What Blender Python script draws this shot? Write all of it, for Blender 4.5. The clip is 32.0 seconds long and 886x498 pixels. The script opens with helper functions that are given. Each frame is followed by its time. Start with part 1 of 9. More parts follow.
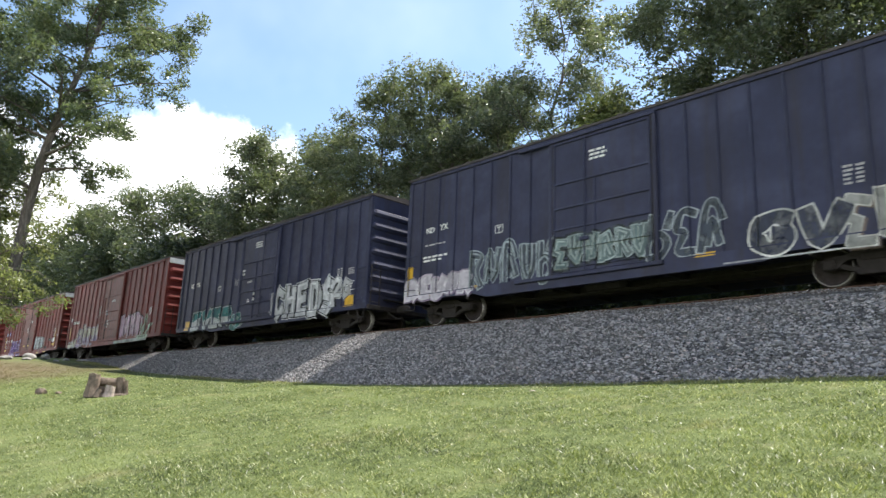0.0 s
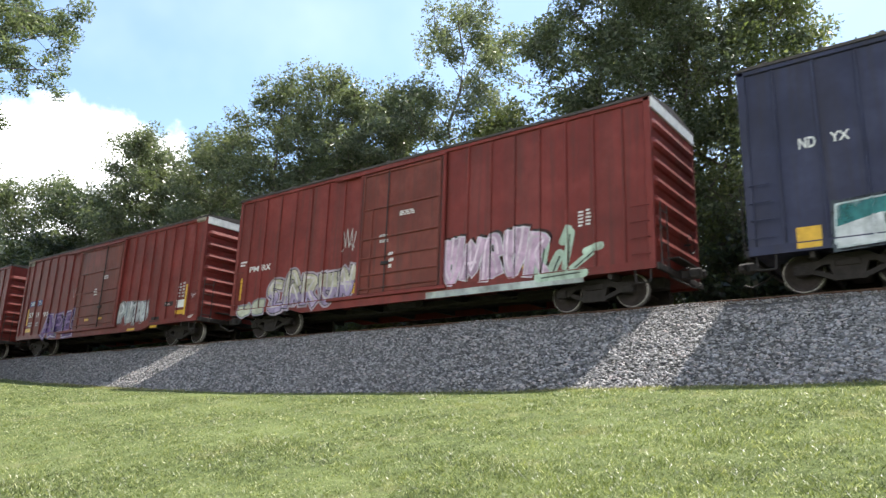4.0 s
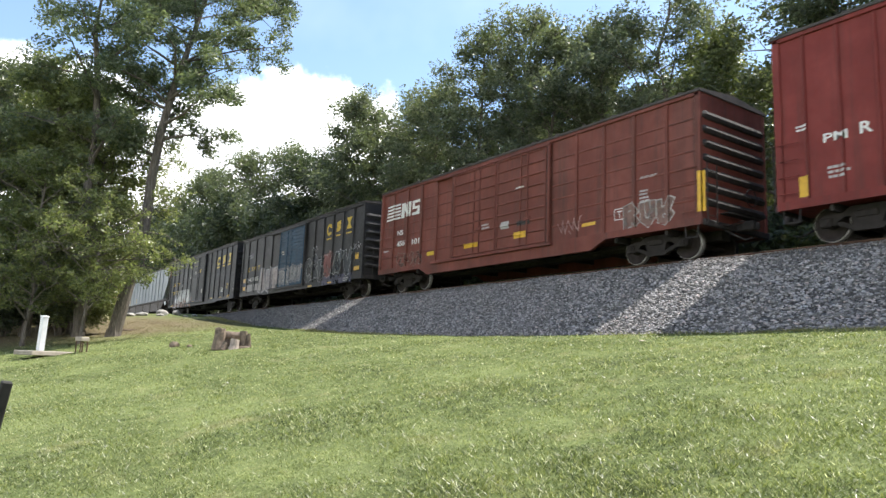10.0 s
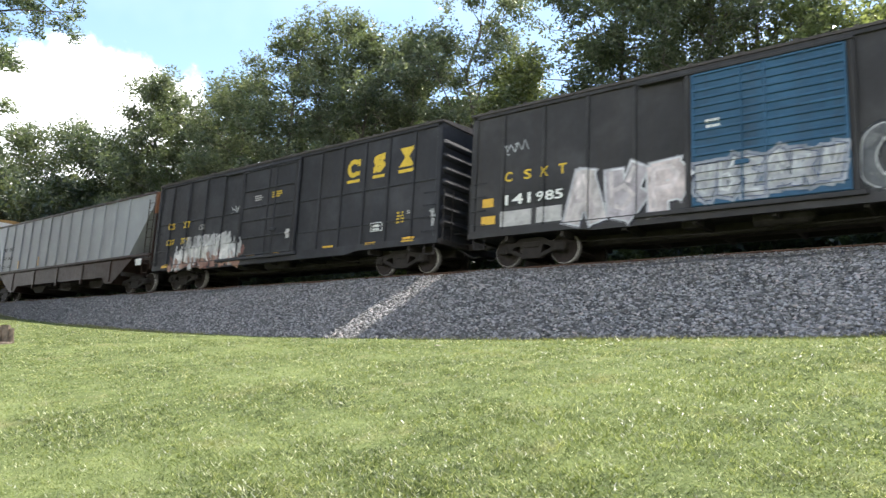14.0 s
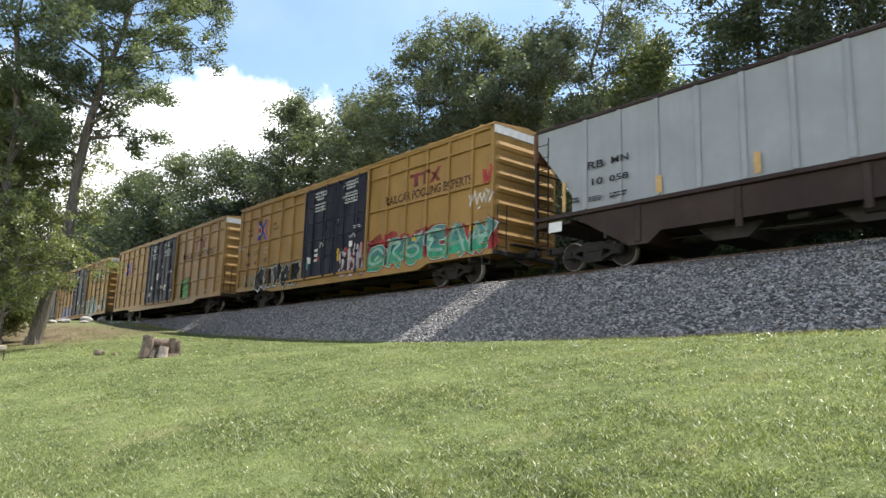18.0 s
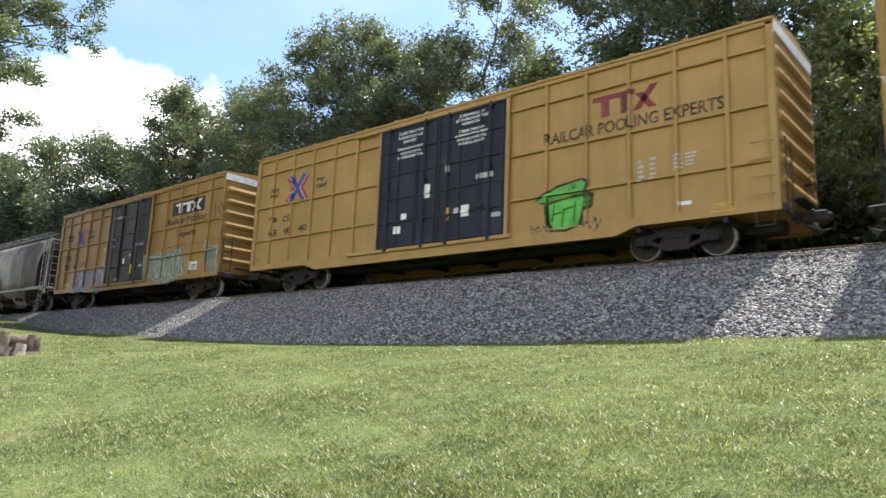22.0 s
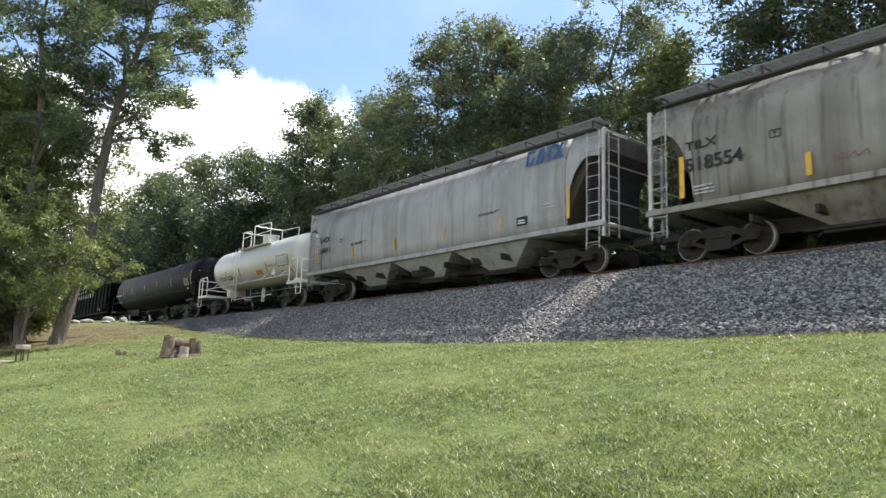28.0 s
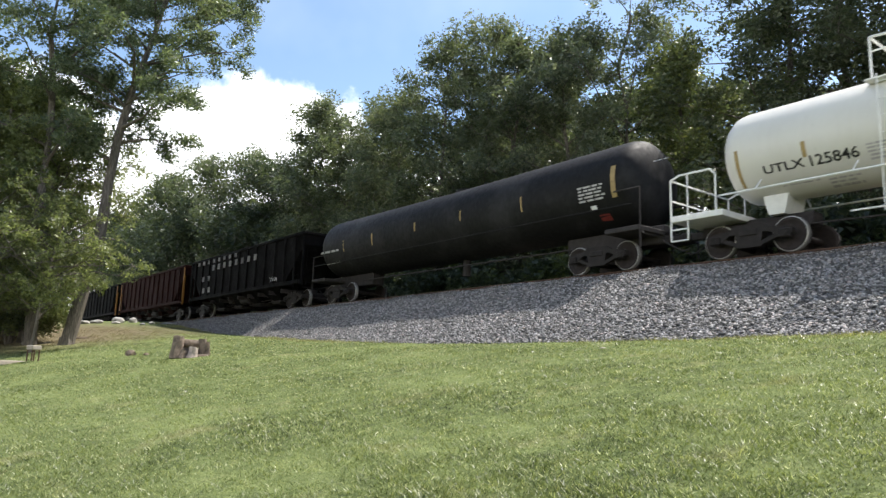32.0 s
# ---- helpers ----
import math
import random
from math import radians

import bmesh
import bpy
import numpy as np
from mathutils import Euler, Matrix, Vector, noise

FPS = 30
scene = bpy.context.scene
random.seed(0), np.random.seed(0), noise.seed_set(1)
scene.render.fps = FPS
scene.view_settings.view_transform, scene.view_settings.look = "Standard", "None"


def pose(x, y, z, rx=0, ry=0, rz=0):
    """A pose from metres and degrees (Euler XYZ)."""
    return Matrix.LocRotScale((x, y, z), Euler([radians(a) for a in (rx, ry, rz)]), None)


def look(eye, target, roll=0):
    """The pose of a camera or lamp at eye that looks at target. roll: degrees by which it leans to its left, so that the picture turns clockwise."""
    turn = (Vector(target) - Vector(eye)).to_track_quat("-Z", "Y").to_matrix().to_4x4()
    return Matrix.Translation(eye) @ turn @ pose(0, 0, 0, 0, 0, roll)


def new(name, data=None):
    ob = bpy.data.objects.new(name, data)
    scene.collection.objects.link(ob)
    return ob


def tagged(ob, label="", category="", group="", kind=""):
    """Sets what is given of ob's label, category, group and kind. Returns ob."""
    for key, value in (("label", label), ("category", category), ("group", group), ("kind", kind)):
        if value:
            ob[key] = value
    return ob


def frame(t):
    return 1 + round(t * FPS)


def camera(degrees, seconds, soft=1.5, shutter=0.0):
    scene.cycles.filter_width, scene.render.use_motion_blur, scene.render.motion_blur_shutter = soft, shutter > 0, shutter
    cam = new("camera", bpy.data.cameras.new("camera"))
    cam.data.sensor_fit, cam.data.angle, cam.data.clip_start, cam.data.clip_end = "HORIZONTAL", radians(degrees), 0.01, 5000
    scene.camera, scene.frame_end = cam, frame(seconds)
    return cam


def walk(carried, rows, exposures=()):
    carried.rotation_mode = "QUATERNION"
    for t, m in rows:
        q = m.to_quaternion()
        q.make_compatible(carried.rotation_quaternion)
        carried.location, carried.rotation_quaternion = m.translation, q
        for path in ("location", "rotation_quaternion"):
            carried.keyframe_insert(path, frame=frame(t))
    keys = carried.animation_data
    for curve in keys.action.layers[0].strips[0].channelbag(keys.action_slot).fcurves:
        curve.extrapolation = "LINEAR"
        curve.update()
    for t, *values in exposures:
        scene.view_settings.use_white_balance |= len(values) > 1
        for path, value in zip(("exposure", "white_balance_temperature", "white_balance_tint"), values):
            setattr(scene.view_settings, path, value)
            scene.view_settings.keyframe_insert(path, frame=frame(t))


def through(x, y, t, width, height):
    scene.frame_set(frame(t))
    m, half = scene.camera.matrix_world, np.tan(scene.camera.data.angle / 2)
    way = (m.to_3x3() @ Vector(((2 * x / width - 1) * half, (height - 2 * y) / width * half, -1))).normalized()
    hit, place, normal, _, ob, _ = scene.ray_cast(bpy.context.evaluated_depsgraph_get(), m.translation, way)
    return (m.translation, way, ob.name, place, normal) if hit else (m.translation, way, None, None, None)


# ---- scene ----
cam = camera(63.21, 32.0, soft=1.4, shutter=0.2)
EYE = (0.0, 0.0, 0.0)
# seconds, yaw, pitch, roll
PATH = [
    (0.0, 46.32, 13.40, -2.35),
    (0.5, 48.27, 13.74, -1.40),
    (1.0, 48.09, 13.68, -0.75),
    (1.5, 44.08, 13.81, -0.51),
    (2.0, 39.58, 14.05, -1.18),
    (2.5, 37.14, 14.55, -2.46),
    (4.5, 38.28, 14.17, -1.55),
    (5.0, 38.94, 13.82, -1.43),
    (5.5, 39.25, 13.25, -1.55),
    (6.0, 40.31, 12.58, -1.31),
    (6.5, 41.90, 12.30, -0.88),
    (7.0, 44.72, 11.92, -1.43),
    (7.5, 47.53, 11.32, -1.73),
    (8.0, 49.41, 10.81, -1.38),
    (8.5, 52.11, 10.13, -1.65),
    (9.0, 53.19, 9.80, -2.54),
    (9.5, 54.21, 9.43, -2.70),
    (10.0, 54.74, 9.27, -2.26),
    (10.5, 55.07, 9.10, -2.37),
    (11.0, 54.68, 8.99, -2.66),
    (11.5, 51.95, 8.97, -2.33),
    (12.0, 47.92, 9.42, -2.09),
    (12.5, 41.67, 10.10, -1.97),
    (13.0, 35.47, 10.60, -2.38),
    (13.5, 35.41, 10.47, -3.01),
    (14.0, 38.91, 10.18, -2.88),
    (14.5, 41.73, 10.02, -2.28),
    (15.0, 44.27, 9.90, -1.55),
    (15.5, 46.30, 9.83, -1.59),
    (17.5, 51.46, 9.73, -2.18),
    (18.0, 49.74, 9.92, -1.75),
    (18.5, 49.99, 9.89, -2.00),
    (19.0, 50.06, 9.76, -1.80),
    (19.5, 49.55, 9.89, -1.77),
    (20.0, 45.86, 10.26, -2.07),
    (20.5, 42.47, 10.49, -3.31),
    (21.0, 40.44, 10.53, -3.74),
    (21.5, 39.75, 10.59, -3.15),
    (22.0, 40.57, 10.48, -2.27),
    (22.5, 44.95, 10.19, -2.31),
    (23.0, 47.40, 9.95, -1.99),
    (23.5, 49.44, 9.81, -1.94),
    (24.0, 50.09, 9.81, -2.35),
    (24.5, 50.49, 9.81, -2.44),
    (25.0, 50.92, 9.86, -2.14),
    (25.5, 51.06, 9.90, -2.14),
    (27.5, 50.80, 10.04, -2.30),
    (28.0, 51.16, 9.95, -1.99),
    (28.5, 51.25, 9.88, -2.14),
    (29.0, 51.46, 9.97, -2.21),
    (29.5, 51.53, 10.10, -2.30),
    (30.0, 51.81, 10.17, -1.92),
    (30.5, 51.77, 10.15, -1.69),
    (31.0, 51.54, 10.18, -1.77),
    (31.5, 51.65, 10.04, -1.87),
    (32.0, 51.80, 9.97, -2.02),
]
EXPOSURES = [(0, 1.05), (1, 1.0), (2, 1.22), (2.5, 1.24), (4.5, 1.2), (6, 1.17), (9, 1.15), (12, 1.18), (13, 1.33), (14, 1.38), (15.5, 1.19), (19, 1.02), (20.5, 1.05), (22, 1.16), (23.5, 1.02), (25, 1.0), (29, 0.91), (32, 0.88)]
walk(cam, [(t, pose(*EYE, 90 + p, r, y)) for t, y, p, r in PATH], EXPOSURES)


# ---- sky, sun ----
SUN_EL, SUN_AZ = radians(61), math.atan2(0.13, 1.0)
sun = new("sun", bpy.data.lights.new("sun", "SUN"))
sun.data.energy, sun.data.angle, sun.data.color = 5.0, radians(0.55), (1.0, 0.955, 0.89)
sun.matrix_world = look((0, 0, 60), (-math.sin(SUN_AZ) * math.cos(SUN_EL), -math.cos(SUN_AZ) * math.cos(SUN_EL), 60 - math.sin(SUN_EL)))

world = bpy.data.worlds.new("sky")
scene.world = world
world.use_nodes = True


def build_sky():
    nt = world.node_tree
    n, ln = nt.nodes, nt.links
    n.clear()
    out, bg = n.new("ShaderNodeOutputWorld"), n.new("ShaderNodeBackground")
    sky = n.new("ShaderNodeTexSky")
    sky.sky_type, sky.sun_disc = "NISHITA", False
    sky.sun_elevation, sky.sun_rotation = SUN_EL, SUN_AZ
    sky.air_density, sky.dust_density, sky.ozone_density = 1.15, 0.5, 1.6
    tc = n.new("ShaderNodeTexCoord")
    sep = n.new("ShaderNodeSeparateXYZ")
    ln.new(tc.outputs["Generated"], sep.inputs[0])

    def m(op, a, b=None, c=None):
        nd = n.new("ShaderNodeMath")
        nd.operation = op
        for i, v in enumerate((a, b, c)):
            if v is None:
                continue
            if isinstance(v, (int, float)):
                nd.inputs[i].default_value = v
            else:
                ln.new(v, nd.inputs[i])
        return nd.outputs[0]

    # bearing to the left of +y in degrees, and the tangent of the height
    flat = m("SQRT", m("ADD", m("POWER", sep.outputs[0], 2), m("POWER", sep.outputs[1], 2)))
    bearing = m("MULTIPLY", m("ARCTAN2", m("MULTIPLY", sep.outputs[0], -1), sep.outputs[1]), 57.29578)
    rise = m("DIVIDE", sep.outputs[2], m("MAXIMUM", flat, 0.05))
    # billowing tops of a bank of cumulus, and of banks added out of view
    tall = 0.27
    for at, wide, high in CLOUD:
        q = m("DIVIDE", m("SUBTRACT", bearing, at), wide)
        tall = m("ADD", tall, m("MULTIPLY", m("EXPONENT", m("MULTIPLY", m("MULTIPLY", q, q), -1)), high))
    puff = n.new("ShaderNodeTexNoise")
    puff.inputs["Scale"].default_value, puff.inputs["Detail"].default_value, puff.inputs["Roughness"].default_value = 14, 6, 0.55
    ln.new(tc.outputs["Generated"], puff.inputs["Vector"])
    edge = m("ADD", m("SUBTRACT", tall, rise), m("MULTIPLY", m("SUBTRACT", puff.outputs["Fac"], 0.5), 0.16))
    mask = n.new("ShaderNodeMapRange")
    mask.interpolation_type = "SMOOTHSTEP"
    mask.inputs["From Min"].default_value, mask.inputs["From Max"].default_value = -0.012, 0.03
    ln.new(edge, mask.inputs["Value"])
    # thin veil of high cloud
    veil = n.new("ShaderNodeTexNoise")
    veil.inputs["Scale"].default_value, veil.inputs["Detail"].default_value = 2.2, 5
    ln.new(tc.outputs["Generated"], veil.inputs["Vector"])
    vm = n.new("ShaderNodeMapRange")
    vm.inputs["From Min"].default_value, vm.inputs["From Max"].default_value, vm.inputs["To Max"].default_value = 0.52, 0.85, 0.22
    ln.new(veil.outputs["Fac"], vm.inputs["Value"])
    body = n.new("ShaderNodeTexNoise")
    body.inputs["Scale"].default_value, body.inputs["Detail"].default_value = 9, 5
    ln.new(tc.outputs["Generated"], body.inputs["Vector"])
    ramp = n.new("ShaderNodeValToRGB")
    ramp.color_ramp.elements[0].position, ramp.color_ramp.elements[0].color = 0.3, (9.0, 9.3, 9.8, 1)
    ramp.color_ramp.elements[1].position, ramp.color_ramp.elements[1].color = 0.62, (11, 11, 11, 1)
    ln.new(body.outputs["Fac"], ramp.inputs[0])
    lift = n.new("ShaderNodeMix")
    lift.data_type = "RGBA"
    lift.inputs["B"].default_value = (9.6, 9.7, 10.0, 1)
    ln.new(vm.outputs[0], lift.inputs["Factor"])
    ln.new(sky.outputs[0], lift.inputs["A"])
    mix = n.new("ShaderNodeMix")
    mix.data_type = "RGBA"
    ln.new(mask.outputs[0], mix.inputs["Factor"])
    ln.new(lift.outputs["Result"], mix.inputs["A"])
    ln.new(ramp.outputs[0], mix.inputs["B"])
    ln.new(mix.outputs["Result"], bg.inputs[0])
    bg.inputs[1].default_value = 0.12
    ln.new(bg.outputs[0], out.inputs[0])


# bearing, spread, height of each billow
# last three: unseen billows, added outside the view to light the car sides
CLOUD = [(63.5, 8, 0.13), (71, 5, 0.055), (80, 8, 0.055), (87, 6, 0.06), (105, 14, 0.05), (150, 32, 0.14), (-140, 40, 0.16), (-80, 30, 0.06)]
build_sky()


# ---- materials ----
class Nodes:
    """A principled material and short ways to wire its textures."""

    def __init__(self, name, rough=0.6, metal=0.0, gloss=0.5):
        self.mat = bpy.data.materials.new(name)
        self.mat.use_nodes = True
        self.n, self.l = self.mat.node_tree.nodes, self.mat.node_tree.links
        self.p = self.n["Principled BSDF"]
        self.p.inputs["Roughness"].default_value, self.p.inputs["Metallic"].default_value = rough, metal
        self.p.inputs["Specular IOR Level"].default_value = gloss
        self.tc = self.n.new("ShaderNodeTexCoord")
        self.info = self.n.new("ShaderNodeObjectInfo")

    def vec(self, scale=(1, 1, 1), shift=False, source="Object"):
        mp = self.n.new("ShaderNodeMapping")
        mp.inputs["Scale"].default_value = scale
        self.l.new(self.tc.outputs[source], mp.inputs["Vector"])
        if shift:
            k = self.n.new("ShaderNodeVectorMath")
            k.operation = "SCALE"
            k.inputs[0].default_value = (37, 19, 53)
            self.l.new(self.info.outputs["Random"], k.inputs["Scale"])
            self.l.new(k.outputs[0], mp.inputs["Location"])
        return mp.outputs[0]

    def noise(self, scale, detail=4, rough=0.55, vec=None):
        t = self.n.new("ShaderNodeTexNoise")
        t.inputs["Scale"].default_value, t.inputs["Detail"].default_value, t.inputs["Roughness"].default_value = scale, detail, rough
        self.l.new(vec or self.tc.outputs["Object"], t.inputs["Vector"])
        return t.outputs["Fac"]

    def ramp(self, fac, *stops):
        r = self.n.new("ShaderNodeValToRGB")
        e = r.color_ramp.elements
        while len(e) < len(stops):
            e.new(0.5)
        for k, (at, col) in zip(e, stops):
            k.position, k.color = at, (*col, 1) if len(col) == 3 else col
        self.l.new(fac, r.inputs[0])
        return r.outputs[0]

    def mix(self, fac, a, b, mode="MIX"):
        x = self.n.new("ShaderNodeMix")
        x.data_type, x.blend_type = "RGBA", mode
        for key, v in (("Factor", fac), ("A", a), ("B", b)):
            s = x.inputs[key]
            if isinstance(v, (int, float)):
                s.default_value = v
            elif isinstance(v, tuple):
                s.default_value = (*v, 1)
            else:
                self.l.new(v, s)
        return x.outputs["Result"]

    def grade(self, fac, lo, hi, to0=0.0, to1=1.0):
        r = self.n.new("ShaderNodeMapRange")
        r.inputs["From Min"].default_value, r.inputs["From Max"].default_value = lo, hi
        r.inputs["To Min"].default_value, r.inputs["To Max"].default_value = to0, to1
        self.l.new(fac, r.inputs["Value"])
        return r.outputs[0]

    def color(self, v):
        self.l.new(v, self.p.inputs["Base Color"])
        return self

    def rough(self, v):
        self.l.new(v, self.p.inputs["Roughness"])
        return self

    def bump(self, height, strength=0.3, distance=0.02):
        b = self.n.new("ShaderNodeBump")
        b.inputs["Strength"].default_value, b.inputs["Distance"].default_value = strength, distance
        self.l.new(height, b.inputs["Height"])
        self.l.new(b.outputs[0], self.p.inputs["Normal"])
        return self


def paint(name, col, rust=0.35, fade=0.25, streak=0.5, rough=0.5, grime=(0.035, 0.028, 0.022), gloss=0.22, worn=0.0):
    """Weathered railway enamel: faded patches, rain streaks, rust specks and road grime. worn: how thin it lies in patches."""
    k = Nodes(name, rough, 0, gloss)
    pale = tuple(min(1, c * (1 + fade) + 0.03 * fade) for c in col)
    dark = tuple(c * (1 - fade * 0.8) for c in col)
    base = k.ramp(k.noise(0.7, 4, 0.6, k.vec((1, 1, 1), True)), (0.3, dark), (0.5, col), (0.72, pale))
    lines = k.noise(1.0, 5, 0.65, k.vec((5.5, 5.5, 0.22), True))
    broad = k.noise(1.0, 3, 0.5, k.vec((1.3, 1.3, 0.12), True))
    base = k.mix(k.grade(broad, 0.5, 0.68, 0, streak * 0.55), base, grime)
    base = k.mix(k.grade(lines, 0.5, 0.72, 0, streak), base, grime)
    sp = k.noise(9, 6, 0.7, k.vec((1, 1, 0.55), True))
    base = k.mix(k.grade(sp, 0.66, 0.76, 0, rust), base, (0.16, 0.055, 0.022))
    base = k.mix(k.grade(k.noise(60, 3, 0.5), 0.35, 0.7, 0, 0.16), base, dark)
    k.color(base)
    k.rough(k.grade(sp, 0.3, 0.8, rough - 0.08, rough + 0.25))
    if worn:
        thin = k.noise(2.6, 6, 0.68, k.vec((1, 1, 0.8), True))
        k.l.new(k.grade(thin, 0.36, 0.6, 1 - worn, 1.0), k.p.inputs["Alpha"])
    k.bump(k.noise(2.2, 3, 0.5, k.vec((1.6, 1, 0.35))), 0.35, 0.02)
    return k.mat


def plain(name, col, rough=0.6, metal=0.0, vary=0.25, scale=8, bump=0.15):
    """A single colour with grain and worn patches."""
    k = Nodes(name, rough, metal, 0.3)
    lo, hi = tuple(c * (1 - vary) for c in col), tuple(min(1, c * (1 + vary)) for c in col)
    k.color(k.mix(k.grade(k.noise(scale * 9, 3), 0.3, 0.7, 0, 0.3), k.ramp(k.noise(scale, 5, 0.6, k.vec((1, 1, 1), True)), (0.3, lo), (0.7, hi)), lo))
    k.bump(k.noise(scale * 5, 4), bump, 0.01)
    return k.mat


def leaf_mat(name, a, b, c, through=0.35):
    """Leaves: each its own green, letting some light through."""
    k = Nodes(name, 0.36)
    geo = k.n.new("ShaderNodeNewGeometry")
    col = k.ramp(geo.outputs["Random Per Island"], (0.0, a), (0.55, b), (1.0, c))
    col = k.mix(k.grade(k.noise(0.35, 3), 0.35, 0.65, 0, 0.55), col, b)
    k.color(col)
    tr = k.n.new("ShaderNodeBsdfTranslucent")
    bright = k.mix(1.0, col, (1.45, 1.5, 0.85), "MULTIPLY")
    k.l.new(bright, tr.inputs["Color"])
    mx = k.n.new("ShaderNodeMixShader")
    mx.inputs[0].default_value = through
    k.l.new(k.p.outputs[0], mx.inputs[1])
    k.l.new(tr.outputs[0], mx.inputs[2])
    k.l.new(mx.outputs[0], k.n["Material Output"].inputs["Surface"])
    return k.mat


def bark_mat():
    k = Nodes("bark", 0.85)
    v = k.vec((6, 6, 1.1), True)
    h = k.noise(3, 6, 0.65, v)
    k.color(k.ramp(h, (0.3, (0.05, 0.042, 0.033)), (0.55, (0.13, 0.11, 0.09)), (0.75, (0.24, 0.21, 0.18))))
    k.bump(h, 0.8, 0.04)
    return k.mat


def ballast_mat(name, stone):
    """Crushed stone, dusted brown and dull beside the rails."""
    k = Nodes(name, 0.8)
    if stone:
        geo = k.n.new("ShaderNodeNewGeometry")
        col = k.ramp(geo.outputs["Random Per Island"], (0.0, (0.04, 0.038, 0.038)), (0.3, (0.125, 0.119, 0.116)), (0.66, (0.255, 0.245, 0.237)), (0.9, (0.45, 0.432, 0.42)), (1.0, (0.44, 0.36, 0.33)))
        col = k.mix(k.grade(k.noise(0.5, 3), 0.45, 0.75, 0, 0.3), col, (0.2, 0.18, 0.165))
        col = k.mix(k.grade(k.noise(30, 3, 0.6), 0.35, 0.7, 0, 0.35), col, (0.12, 0.115, 0.11))
    else:
        col = k.ramp(k.noise(14, 6, 0.7), (0.3, (0.03, 0.028, 0.027)), (0.6, (0.105, 0.1, 0.097)), (0.8, (0.2, 0.19, 0.185)))
        k.bump(k.noise(16, 6, 0.7), 1.0, 0.05)
    sep = k.n.new("ShaderNodeSeparateXYZ")
    k.l.new(k.tc.outputs["Object"], sep.inputs[0])
    col = k.mix(k.grade(sep.outputs["Y"], 15.0, 15.9, 0, 0.55), col, (0.13, 0.115, 0.105))
    k.color(col)
    return k.mat


def turf(k, col):
    """Tufts a hand or two wide, darker and lighter, and broad yellowed patches."""
    tuft = k.noise(4.5, 4, 0.6)
    col = k.mix(1.0, col, k.ramp(tuft, (0.34, (0.62, 0.65, 0.64)), (0.5, (0.86, 0.87, 0.85)), (0.66, (1.08, 1.05, 1.04))), "MULTIPLY")
    col = k.mix(k.grade(k.noise(0.5, 4, 0.6), 0.42, 0.7, 0, 0.4), col, (0.225, 0.26, 0.10))
    col = k.mix(k.grade(k.noise(1.1, 5, 0.65), 0.56, 0.76, 0, 0.45), col, (0.27, 0.24, 0.13))
    far = k.n.new("ShaderNodeVectorMath")
    far.operation = "DISTANCE"
    far.inputs[1].default_value = (-41.5, 5.0, 0.0)
    k.l.new(k.tc.outputs["Object"], far.inputs[0])
    ragged = k.n.new("ShaderNodeMath")
    ragged.operation, ragged.inputs[1].default_value = "MULTIPLY_ADD", 7.0
    k.l.new(k.noise(0.5, 4, 0.6), ragged.inputs[0])
    k.l.new(far.outputs["Value"], ragged.inputs[2])
    return k.mix(k.grade(ragged.outputs[0], 9.5, 15.0, 0.85, 0), col, (0.15, 0.115, 0.075))


def lawn_mat():
    k = Nodes("lawn_soil", 0.95, 0, 0.1)
    fine = k.noise(26, 5, 0.7)
    k.color(turf(k, k.ramp(fine, (0.3, (0.032, 0.046, 0.015)), (0.5, (0.112, 0.14, 0.048)), (0.75, (0.23, 0.258, 0.11)))))
    k.bump(fine, 0.7, 0.04)
    return k.mat


def blade_mat(name="grass_blade", dry=0.0):
    k = Nodes(name, 0.38, 0, 0.4)
    geo = k.n.new("ShaderNodeNewGeometry")
    col = turf(k, k.ramp(geo.outputs["Random Per Island"], (0.0, (0.018, 0.03, 0.009)), (0.3, (0.068, 0.088, 0.026)), (0.6, (0.132, 0.154, 0.052)), (0.86, (0.262, 0.272, 0.116)), (0.95, (0.46, 0.46, 0.3)), (1.0, (0.8, 0.78, 0.68))))
    if dry:
        col = k.mix(dry, col, (0.27, 0.22, 0.11))
    k.color(col)
    tr = k.n.new("ShaderNodeBsdfTranslucent")
    k.l.new(k.mix(1.0, col, (1.45, 1.55, 0.92), "MULTIPLY"), tr.inputs["Color"])
    mx = k.n.new("ShaderNodeMixShader")
    mx.inputs[0].default_value = 0.42
    k.l.new(k.p.outputs[0], mx.inputs[1])
    k.l.new(tr.outputs[0], mx.inputs[2])
    k.l.new(mx.outputs[0], k.n["Material Output"].inputs["Surface"])
    return k.mat


